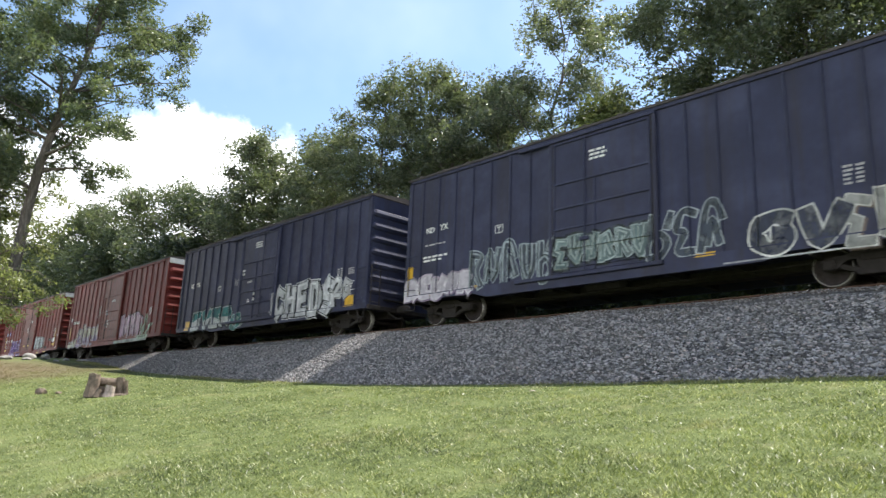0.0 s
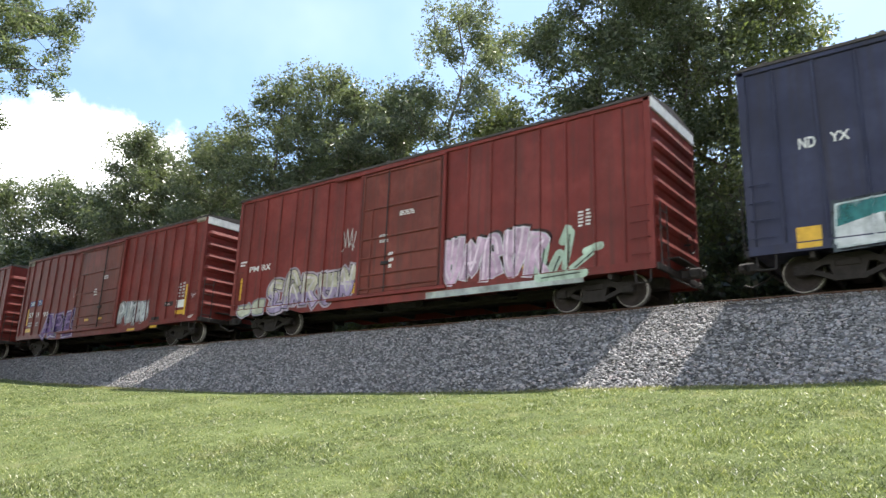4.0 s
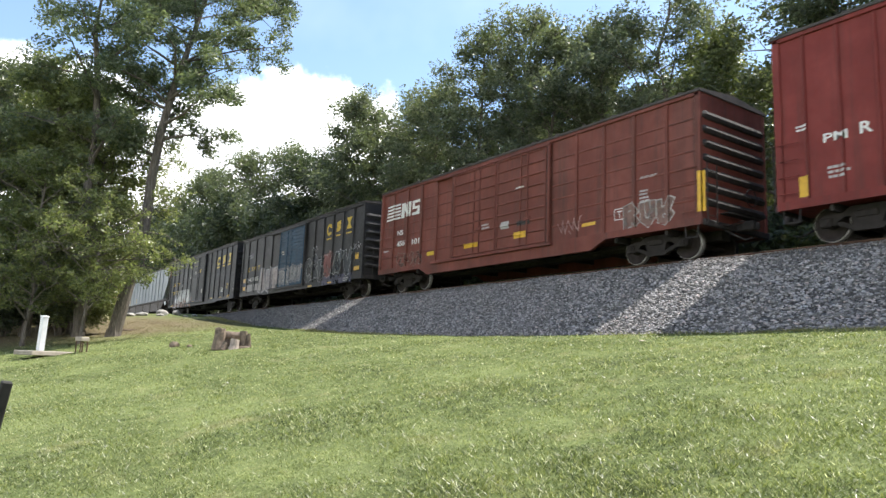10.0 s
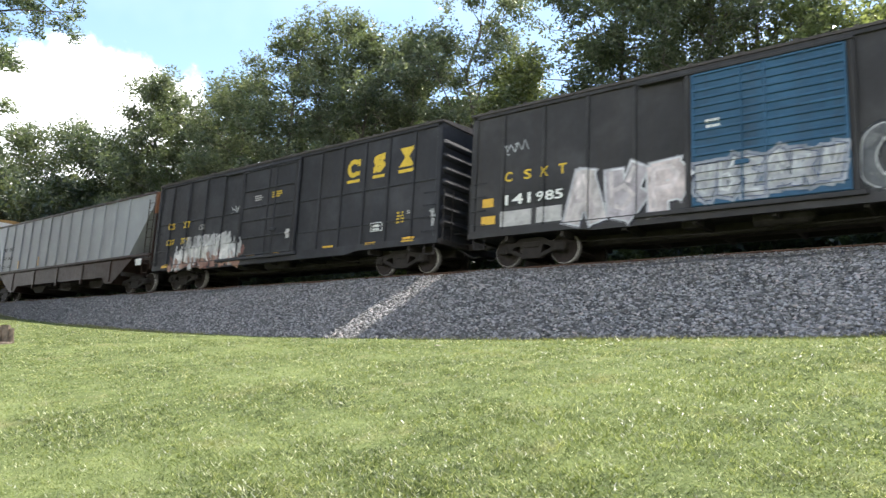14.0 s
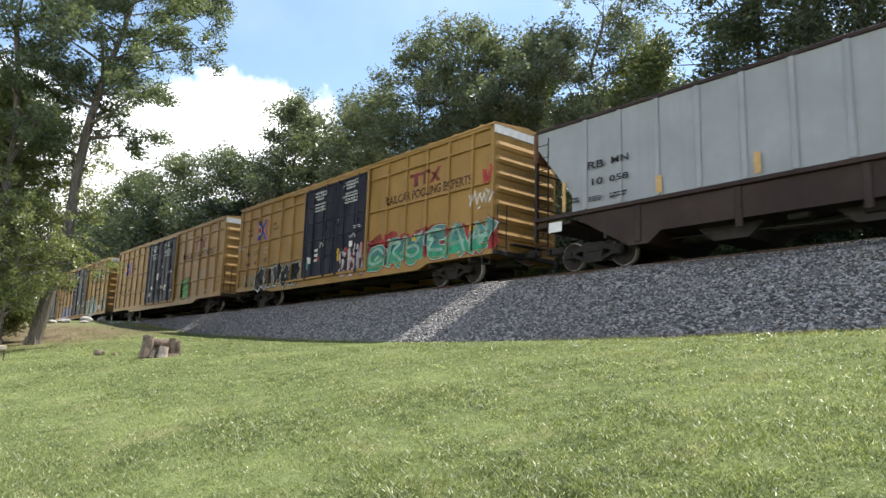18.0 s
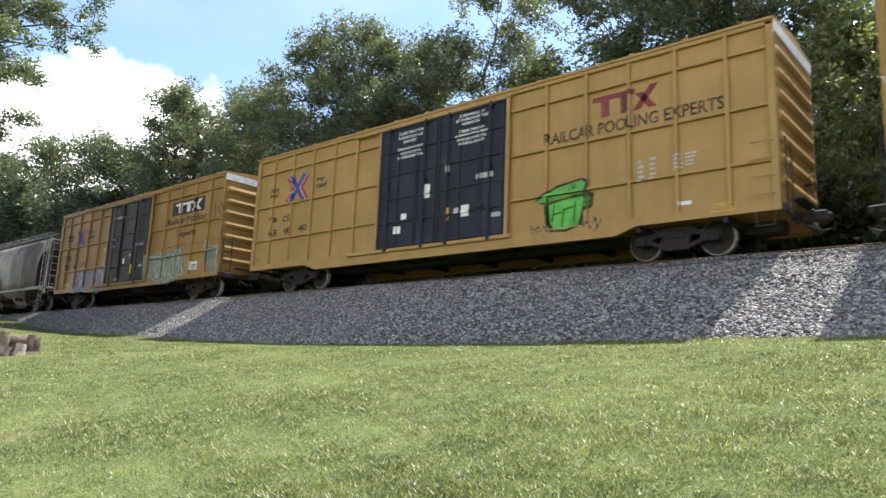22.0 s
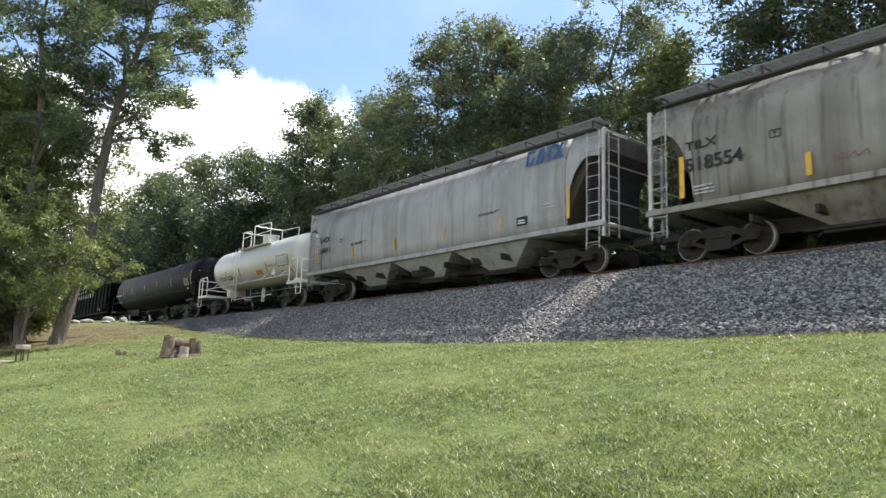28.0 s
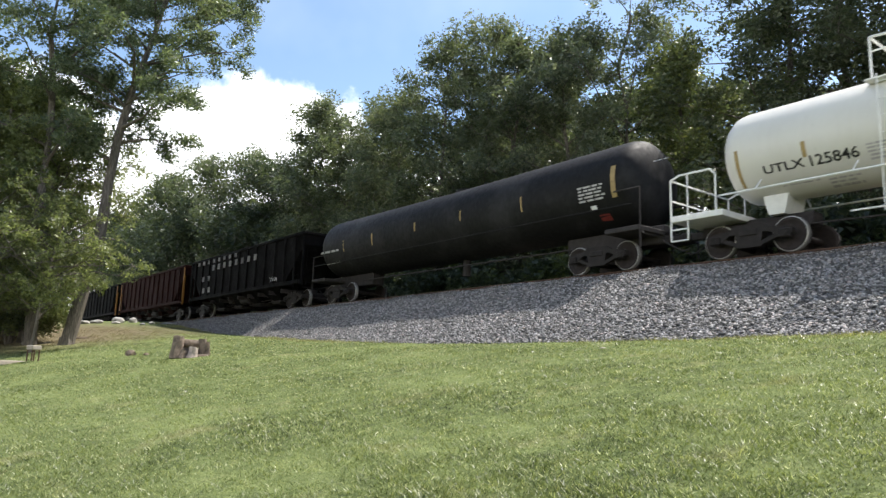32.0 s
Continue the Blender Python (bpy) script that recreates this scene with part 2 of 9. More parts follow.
M = dict(
    navy=paint("navy_paint", (0.031, 0.034, 0.068), 0.3, 0.35, 0.4),
    red=paint("boxcar_red_paint", (0.162, 0.0255, 0.0205), 0.25, 0.35, 0.5),
    red_b=paint("boxcar_red_faded", (0.17, 0.027, 0.022), 0.2, 0.3, 0.4),
    red_door=paint("rusty_red_door_paint", (0.145, 0.031, 0.021), 0.45, 0.4, 0.6),
    oxide=paint("oxide_red_paint", (0.152, 0.043, 0.031), 0.35, 0.35, 0.55),
    slate=paint("dark_slate_paint", (0.032, 0.0305, 0.032), 0.25, 0.4, 0.3),
    slate_b=paint("blue_black_paint", (0.0225, 0.0228, 0.0275), 0.25, 0.4, 0.3),
    blue_door=paint("teal_blue_paint", (0.028, 0.085, 0.155), 0.3, 0.3, 0.35),
    yellow=paint("ochre_yellow_paint", (0.305, 0.176, 0.054), 0.2, 0.18, 0.22),
    yellow_b=paint("ochre_yellow_clean", (0.352, 0.21, 0.072), 0.12, 0.15, 0.14),
    ink=paint("blue_black_door_paint", (0.012, 0.014, 0.026), 0.15, 0.4, 0.15),
    black_door=paint("black_door_paint", (0.012, 0.011, 0.012), 0.15, 0.4, 0.15),
    pale=paint("pale_grey_paint", (0.288, 0.298, 0.318), 0.1, 0.14, 0.2, 0.5, (0.2, 0.19, 0.17)),
    grey_a=paint("dirty_grey_paint", (0.262, 0.243, 0.22), 0.2, 0.3, 0.95, 0.6, (0.075, 0.064, 0.05)),
    grey_b=paint("light_grey_paint", (0.355, 0.345, 0.348), 0.15, 0.18, 0.6, 0.55, (0.11, 0.1, 0.088)),
    rust_bay=paint("rusty_hopper_bay", (0.027, 0.0135, 0.0105), 0.55, 0.4, 0.5),
    cream=paint("cream_white_tank_paint", (0.62, 0.60, 0.54), 0.05, 0.06, 0.1, 0.33, (0.4, 0.37, 0.3), 0.5),
    tank_black=paint("black_tank_paint", (0.0065, 0.006, 0.006), 0.1, 0.5, 0.2, 0.62, (0.014, 0.0125, 0.012)),
    coal=paint("black_hopper_paint", (0.0055, 0.005, 0.005), 0.15, 0.4, 0.4, 0.75, (0.009, 0.008, 0.008), gloss=0.05),
    coal_red=paint("dark_red_hopper_paint", (0.024, 0.008, 0.007), 0.15, 0.4, 0.4, 0.75, (0.014, 0.007, 0.006), gloss=0.05),
    hopper_yellow=paint("hopper_yellow_paint", (0.3, 0.13, 0.025), 0.3, 0.3, 0.4),
    tan_b=plain("faded_amber_tape", (0.5, 0.31, 0.12), 0.5, 0, 0.25, 6),
    tan=plain("dull_tan_tape", (0.34, 0.24, 0.1), 0.5, 0, 0.25, 6),
    bluish=plain("pale_blue_plate", (0.42, 0.47, 0.52), 0.5, 0, 0.15, 6),
    hopper_rust=paint("orange_rust", (0.14, 0.058, 0.026), 0.5, 0.4, 0.5),
    end_cap=plain("pale_end_cap_paint", (0.58, 0.58, 0.57), 0.6, 0.0, 0.2, 5),
    grating=plain("grey_steel_grating", (0.22, 0.22, 0.215), 0.7, 0.1, 0.25, 6),
    roof_grime=plain("weathered_roof_steel", (0.065, 0.056, 0.052), 0.7, 0.1, 0.35, 5),
    emblem_blue=paint("emblem_blue_paint", (0.028, 0.085, 0.23), 0.1, 0.2, 0.2),
    # slope sheets: grime, with the end openings' shade put into the dark colour
    slope_grime=paint("grimy_slope_paint", (0.05, 0.043, 0.038), 0.45, 0.3, 0.6),
    galv=plain("weathered_galvanised_roof", (0.42, 0.41, 0.39), 0.5, 0.5, 0.25, 4),
    under=plain("underframe_grime", (0.034, 0.029, 0.028), 0.8, 0, 0.4, 5),
    truck=plain("cast_steel_grime", (0.022, 0.018, 0.0165), 0.75, 0.1, 0.45, 7, 0.3),
    wheel=plain("wheel_rust", (0.03, 0.023, 0.021), 0.7, 0.2, 0.4, 8),
    tread=plain("polished_tread", (0.52, 0.50, 0.47), 0.4, 0.4, 0.15, 10),
    worn=plain("worn_tread", (0.16, 0.15, 0.14), 0.5, 0.4, 0.2, 10),
    rail=plain("rail_rust", (0.10, 0.058, 0.038), 0.75, 0.2, 0.3, 6),
    tie=plain("creosoted_oak", (0.075, 0.06, 0.048), 0.9, 0, 0.4, 4, 0.5),
    white=plain("white_stencil", (0.70, 0.69, 0.66), 0.6, 0, 0.12, 6),
    dull=plain("dulled_white_stencil", (0.42, 0.40, 0.39), 0.65, 0, 0.25, 6),
    black=plain("black_stencil", (0.018, 0.017, 0.016), 0.6, 0, 0.25, 6),
    amber=plain("amber_reflective_tape", (0.62, 0.36, 0.03), 0.4, 0, 0.2, 6),
    gold=plain("gold_stencil", (0.60, 0.40, 0.035), 0.55, 0, 0.15, 5),
    white_paint=plain("white_steel_paint", (0.74, 0.73, 0.69), 0.45, 0, 0.1, 5),
    bark=bark_mat(),
    ballast=ballast_mat("ballast_bed", False),
    stone=ballast_mat("crushed_stone", True),
    soil=lawn_mat(),
    blade=blade_mat(),
    dry_blade=blade_mat("dry_grass_blade", 0.4),
    leaf_a=leaf_mat("oak_leaf", (0.052, 0.066, 0.042), (0.090, 0.110, 0.065), (0.166, 0.180, 0.114), 0.44),
    leaf_b=leaf_mat("grey_green_leaf", (0.069, 0.085, 0.058), (0.120, 0.140, 0.094), (0.208, 0.220, 0.156), 0.46),
    leaf_c=leaf_mat("yellow_green_leaf", (0.058, 0.075, 0.031), (0.104, 0.124, 0.050), (0.187, 0.200, 0.090), 0.46),
    leaf_l=leaf_mat("locust_leaf", (0.062, 0.083, 0.05), (0.11, 0.138, 0.086), (0.2, 0.225, 0.14), 0.46),
    leaf_e=leaf_mat("pale_young_leaf", (0.081, 0.100, 0.043), (0.148, 0.170, 0.077), (0.255, 0.270, 0.138), 0.5),
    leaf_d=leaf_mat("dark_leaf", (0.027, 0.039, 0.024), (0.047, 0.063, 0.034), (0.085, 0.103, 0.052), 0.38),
    split_wood=plain("pale_split_wood", (0.33, 0.27, 0.23), 0.85, 0, 0.4, 12, 0.6),
    wood=plain("weathered_stump_wood", (0.19, 0.145, 0.11), 0.9, 0, 0.5, 9, 0.8),
    rock=plain("grey_limestone", (0.3, 0.285, 0.26), 0.9, 0, 0.3, 3, 0.8),
    concrete=plain("old_concrete", (0.33, 0.29, 0.24), 0.9, 0, 0.2, 6, 0.4),
    post_white=plain("white_plastic_post", (0.72, 0.73, 0.74), 0.4, 0, 0.06, 4),
)


def tint(name, col, rough=0.55):
    """A spray-paint colour, made once."""
    if name not in M:
        M[name] = paint("spray_" + name, col, 0.12, 0.4, 0.35, rough, tuple(0.35 * c for c in col), worn=0.45)
    return M[name]


# ---- mesh helpers ----
def link(name, me, material, parent=None, label="", m=None):
    ob = new(name, me)
    if material and not me.materials:
        me.materials.append(material)
    if parent:
        ob.parent = parent
    if m is not None:
        ob.matrix_basis = m
    if label:
        tagged(ob, label)
    return ob


def part(name, bm, material, parent, label="", m=None):
    me = bpy.data.meshes.new(name)
    bm.to_mesh(me)
    bm.free()
    return link(name, me, material, parent, label, m)


def thing(name, label, category, group="", m=None, kind=""):
    ob = new(name)
    if m is not None:
        ob.matrix_basis = m
    return tagged(ob, label, category, group, kind)


def box(bm, x0, x1, y0, y1, z0, z1):
    v = [bm.verts.new(p) for p in ((x0, y0, z0), (x1, y0, z0), (x1, y1, z0), (x0, y1, z0), (x0, y0, z1), (x1, y0, z1), (x1, y1, z1), (x0, y1, z1))]
    for f in ((3, 2, 1, 0), (4, 5, 6, 7), (0, 1, 5, 4), (1, 2, 6, 5), (2, 3, 7, 6), (3, 0, 4, 7)):
        bm.faces.new([v[i] for i in f])
    return v


def bevel_box(bm, x0, x1, y0, y1, z0, z1, r=0.02):
    """A box with its edges cut."""
    b = bmesh.new()
    box(b, x0, x1, y0, y1, z0, z1)
    bmesh.ops.bevel(b, geom=b.edges[:], offset=r, segments=1, affect="EDGES")
    merge(bm, b)


def merge(bm, b):
    me = bpy.data.meshes.new("tmp")
    b.to_mesh(me)
    b.free()
    bm.from_mesh(me)
    bpy.data.meshes.remove(me)


def tube(bm, a, b, r, seg=6, r2=None):
    """A closed rod from a to b."""
    a, b = Vector(a), Vector(b)
    r2 = r if r2 is None else r2
    q = (b - a).to_track_quat("Z", "Y")
    rings = []
    for c, rr in ((a, r), (b, r2)):
        rings.append([bm.verts.new(c + q @ Vector((rr * math.cos(2 * math.pi * i / seg), rr * math.sin(2 * math.pi * i / seg), 0))) for i in range(seg)])
    for i in range(seg):
        j = (i + 1) % seg
        bm.faces.new((rings[0][i], rings[0][j], rings[1][j], rings[1][i]))
    bm.faces.new(rings[0][::-1])
    bm.faces.new(rings[1])


def path_tube(bm, pts, r, seg=5):
    for a, b in zip(pts, pts[1:]):
        tube(bm, a, b, r, seg)


def prism(bm, pts, y0, y1):
    """An outline in x and z, thick from y0 to y1."""
    a = [bm.verts.new((x, y0, z)) for x, z in pts]
    b = [bm.verts.new((x, y1, z)) for x, z in pts]
    k = len(pts)
    for i in range(k):
        j = (i + 1) % k
        bm.faces.new((a[i], a[j], b[j], b[i]))
    bm.faces.new(a[::-1])
    bm.faces.new(b)
    bmesh.ops.recalc_face_normals(bm, faces=bm.faces[:])


def loft(bm, rows, closed=True, caps=True):
    """Skin over rows of points of equal number."""
    vs = [[bm.verts.new(p) for p in row] for row in rows]
    k = len(vs[0])
    for a, b in zip(vs, vs[1:]):
        for i in range(k if closed else k - 1):
            j = (i + 1) % k
            bm.faces.new((a[i], a[j], b[j], b[i]))
    if caps and closed:
        bm.faces.new(vs[0][::-1])
        bm.faces.new(vs[-1])
    bmesh.ops.recalc_face_normals(bm, faces=bm.faces[:])


def smooth(ob):
    for f in ob.data.polygons:
        f.use_smooth = True
    return ob


def raw(name, verts, faces, material, parent=None, label=""):
    me = bpy.data.meshes.new(name)
    verts, faces = np.asarray(verts, dtype=np.float32), np.asarray(faces, dtype=np.int32)
    k = faces.shape[1]
    me.vertices.add(len(verts))
    me.vertices.foreach_set("co", verts.ravel())
    me.loops.add(faces.size)
    me.loops.foreach_set("vertex_index", faces.ravel())
    me.polygons.add(len(faces))
    me.polygons.foreach_set("loop_start", np.arange(0, faces.size, k, dtype=np.int32))
    me.polygons.foreach_set("loop_total", np.full(len(faces), k, dtype=np.int32))
    me.update()
    me.validate()
    return link(name, me, material, parent, label)


# ---- the land: sloping lawn, embankment, woodland floor ----
RAIL_Z, TRACK_Y = 3.17, 17.55


def ground_z(x, y):
    xc, yc = np.clip(x, -52, 0), np.clip(y, -10, 15.5)
    z = -1.5 + 0.00054 * xc + 0.2338 * yc + 0.001136 * xc * xc + 0.00186 * xc * yc - 0.00281 * yc * yc
    back = 2.55 + 0.035 * np.maximum(y - 20, 0)
    back = np.minimum(back, 6.0)
    k = np.clip((y - 15.5) / 4.0, 0, 1)
    z = z * (1 - k) + back * k
    z = z + 0.008 * np.sin(x * 0.6 + 0.4 * y) * np.sin(y * 0.5 - 0.3 * x) + 0.006 * np.sin(2.3 * x + 1.1) * np.sin(1.9 * y)
    return z


def axis(stops):
    out = []
    for a, b, step in stops:
        out += list(np.arange(a, b, step))
    return np.array(out + [stops[-1][1]])


def build_ground():
    xs = axis([(-2500, -400, 300), (-400, -80, 20), (-80, -50, 2), (-50, 6, 0.5), (6, 40, 2), (40, 200, 20), (200, 2500, 300)])
    ys = axis([(-2500, -100, 300), (-100, -16, 7), (-16, 0, 1), (0, 22, 0.4), (22, 60, 3), (60, 300, 30), (300, 2500, 300)])
    X, Y = np.meshgrid(xs, ys, indexing="ij")
    v = np.stack([X, Y, ground_z(X, Y)], -1).reshape(-1, 3)
    i, j = np.meshgrid(np.arange(len(xs) - 1), np.arange(len(ys) - 1), indexing="ij")
    a = (i * len(ys) + j).ravel()
    ob = raw("ground", v, np.stack([a, a + len(ys), a + len(ys) + 1, a + 1], -1), M["soil"])
    smooth(ob)
    return tagged(ob, "sloping mown green lawn below a railway embankment", "lawn", kind="structure")


build_ground()


def ballast_z(y):
    y = np.asarray(y, dtype=float)
    near = 2.98 - 0.63 * (15.8 - y)
    far = 2.98 - 0.6 * (y - 19.3)
    return np.minimum(np.minimum(near, far), 2.9)


def build_ballast():
    xs = axis([(-420, -90, 6), (-90, -50, 1.5), (-50, 6, 0.3), (6, 80, 3)])
    ys = axis([(11.2, 16.2, 0.2), (16.2, 19.4, 0.4), (19.4, 21.4, 0.5)])
    X, Y = np.meshgrid(xs, ys, indexing="ij")
    Z = ballast_z(Y) + 0.03 * np.sin(X * 1.7 + Y * 2.1) * np.sin(X * 0.53 + 1.3 * Y) + 0.05 * np.sin(0.31 * X) * (Y < 15.5)
    i, j = np.meshgrid(np.arange(len(xs) - 1), np.arange(len(ys) - 1), indexing="ij")
    a = (i * len(ys) + j).ravel()
    ob = raw("ballast_bank", np.stack([X, Y, Z], -1).reshape(-1, 3), np.stack([a, a + len(ys), a + len(ys) + 1, a + 1], -1), M["ballast"])
    smooth(ob)
    return tagged(ob, "grey crushed-stone railway ballast bank beside the lawn", "ballast", kind="structure")


bank = build_ballast()


def scatter_stones():
    """Loose angular stones over the bank: uneven octahedra, thickest where the bank is near."""
    rng = np.random.default_rng(4)
    k = 108000
    x = -0.4 - 57 * rng.random(k) ** 1.4
    y = 11.9 + 3.9 * rng.random(k)
    z = ballast_z(y) + 0.03 * np.sin(x * 1.7 + y * 2.1) * np.sin(x * 0.53 + 1.3 * y) + 0.05 * np.sin(0.31 * x) * (y < 15.5)
    keep = z > ground_z(x, y) - 0.02
    x, y, z = x[keep], y[keep], z[keep]
    k = len(x)
    octa = np.array([(1, 0, 0), (-1, 0, 0), (0, 1, 0), (0, -1, 0), (0, 0, 1), (0, 0, -1)], float)
    f = np.array([(0, 2, 4), (2, 1, 4), (1, 3, 4), (3, 0, 4), (2, 0, 5), (1, 2, 5), (3, 1, 5), (0, 3, 5)])
    size = (0.02 + 0.027 * rng.random((k, 1, 1)) ** 2) * np.where(y > 15.5, 0.6, 1)[:, None, None]
    v = octa[None] * (0.6 + 0.8 * rng.random((k, 6, 1))) + 0.35 * (rng.random((k, 6, 3)) - 0.5)
    a, b, c = (rng.random((3, k)) * 6.28)
    ca, sa, cb, sb = np.cos(a), np.sin(a), np.cos(b), np.sin(b)
    R = np.stack([np.stack([ca * cb, -sa, ca * sb], -1), np.stack([sa * cb, ca, sa * sb], -1), np.stack([-sb, 0 * a, cb], -1)], 1)
    v = np.einsum("kij,kvj->kvi", R, v * size) * np.array([1.35, 1.05, 0.8]) + np.stack([x, y, z + 0.018], -1)[:, None]
    faces = (f[None] + 6 * np.arange(k)[:, None, None]).reshape(-1, 3)
    ob = raw("ballast_stones", v.reshape(-1, 3), faces, M["stone"])
    tagged(ob, "loose grey crushed stones lying on the railway bank", "stones", kind="stuff")


scatter_stones()


def build_track():
    tr = thing("railway_track", "rusty steel rails on dark wooden sleepers in stone", "railway track", kind="structure")
    for y in (TRACK_Y - 0.7525, TRACK_Y + 0.7525):
        bm = bmesh.new()
        pts = [(-0.07, -0.17), (0.07, -0.17), (0.07, -0.155), (0.012, -0.135), (0.012, -0.045), (0.036, -0.03), (0.036, -0.004), (0.03, 0), (-0.03, 0), (-0.036, -0.004), (-0.036, -0.03), (-0.012, -0.045), (-0.012, -0.135), (-0.07, -0.155)]
        loft(bm, [[(x, y + a, RAIL_Z + b) for a, b in pts] for x in (-420, -200, -60, 80)])
        part("rail", bm, M["rail"], tr)
    bm = bmesh.new()
    bevel_box(bm, -0.115, 0.115, -1.3, 1.3, -0.09, 0.09, 0.012)
    me = bpy.data.meshes.new("sleeper")
    bm.to_mesh(me)
    bm.free()
    rng = random.Random(3)
    for i in range(118):
        x = 6 - i * 0.53
        link("sleeper", me, M["tie"], tr, "", pose(x + rng.uniform(-0.03, 0.03), TRACK_Y + rng.uniform(-0.05, 0.05), RAIL_Z - 0.255, 0, 0, rng.uniform(-1.5, 1.5)))


build_track()


def grass(name, k, place, tall, seed, label, mat="blade"):
    """Blades of grass as thin bent triangles."""
    rng = np.random.default_rng(seed)
    x, y = place(rng, k)
    z = ground_z(x, y)
    keep = ballast_z(y) + 0.06 * np.sin(0.7 * x) + 0.05 * np.sin(2.9 * x) < z + 0.05
    x, y, z = x[keep], y[keep], z[keep]
    k = len(x)
    h = tall * (0.45 + 0.75 * rng.random(k)) * (1 + 0.22 * np.sin(0.8 * x + 1.3 * y) * np.sin(1.7 * y - 0.6 * x) + 0.25 * np.sin(5.1 * x + 2.3 * y) * np.sin(4.3 * y - 2.6 * x))
    w = 0.0017 + 0.0028 * rng.random(k) + 0.0004 * np.hypot(x, y)
    a, lean = rng.random(k) * 6.283, h * (0.4 + 1.5 * rng.random(k))
    b = rng.random(k) * 6.283
    base = np.stack([x, y, z - 0.01], -1)
    side = np.stack([np.cos(a) * w, np.sin(a) * w, 0 * a], -1)
    bend = np.stack([np.cos(b) * lean, np.sin(b) * lean, h], -1)
    v = np.stack([base - side, base + side, base + bend], 1).reshape(-1, 3)
    faces = np.arange(3 * k).reshape(-1, 3)
    ob = raw(name, v, faces, M[mat])
    tagged(ob, label, "grass", kind="stuff")


def wedge(r0, r1, a0, a1, power):
    def f(rng, k):
        r = r0 + (r1 - r0) * rng.random(k) ** power
        a = np.radians(a0 + (a1 - a0) * rng.random(k))
        return -np.sin(a) * r, np.cos(a) * r
    return f


grass("lawn_grass", 640000, wedge(3.3, 47, 2, 88, 1.75), 0.037, 11, "short mown green lawn grass with paler tips")


def edge_grass(rng, k):
    x = 4 - 55 * rng.random(k)
    return x, 12.7 + 0.35 * np.sin(0.31 * x) + rng.normal(0, 0.28, k) + np.clip((-x - 20) * 0.09, 0, 3)


grass("verge_grass", 16000, edge_grass, 0.075, 13, "taller half-dry grass along the foot of the bank", "dry_blade")


# ---- trees ----
def leaf_cloud(name, centres, radii, count, size, material, seed, parent, squash=0.75):
    """Small pointed leaves gathered in clumps about the given centres."""
    rng = np.random.default_rng(seed)
    count, size = int(count * 1.75), size * 0.82
    centres, radii = np.asarray(centres, float), np.asarray(radii, float)
    w = radii ** 2
    pick = rng.choice(len(centres), count, p=w / w.sum())
    d = rng.normal(size=(count, 3))
    d /= np.linalg.norm(d, axis=1, keepdims=True)
    d *= (rng.random((count, 1)) ** 0.45) * radii[pick][:, None]
    d[:, 2] *= squash
    c = centres[pick] + d
    u = rng.normal(size=(count, 3))
    u[:, 2] *= 0.6
    u /= np.linalg.norm(u, axis=1, keepdims=True)
    t = rng.normal(size=(count, 3))
    s = np.cross(u, t)
    s /= np.linalg.norm(s, axis=1, keepdims=True)
    deep = 1 - np.linalg.norm(d, axis=1) / radii[pick]
    L = (size * (0.5 + 0.8 * rng.random(count)) * (1 + 0.4 * np.clip(deep, 0, 1)))[:, None]
    v = np.stack([c - u * L * 0.45 + s * L * 0.3, c - u * L * 0.45 - s * L * 0.3, c + u * L * 0.6], 1).reshape(-1, 3)
    return raw(name, v, np.arange(3 * count).reshape(-1, 3), material, parent)


def limb(bm, pts, r0, r1, seg=7):
    """A tapering, bending limb."""
    rows, k = [], len(pts)
    for i, p in enumerate(pts):
        a, b = Vector(pts[max(i - 1, 0)]), Vector(pts[min(i + 1, k - 1)])
        q = (b - a).to_track_quat("Z", "Y")
        r = r0 + (r1 - r0) * i / (k - 1)
        rows.append([Vector(p) + q @ Vector((r * math.cos(6.2832 * j / seg), r * math.sin(6.2832 * j / seg), 0)) for j in range(seg)])
    loft(bm, rows)


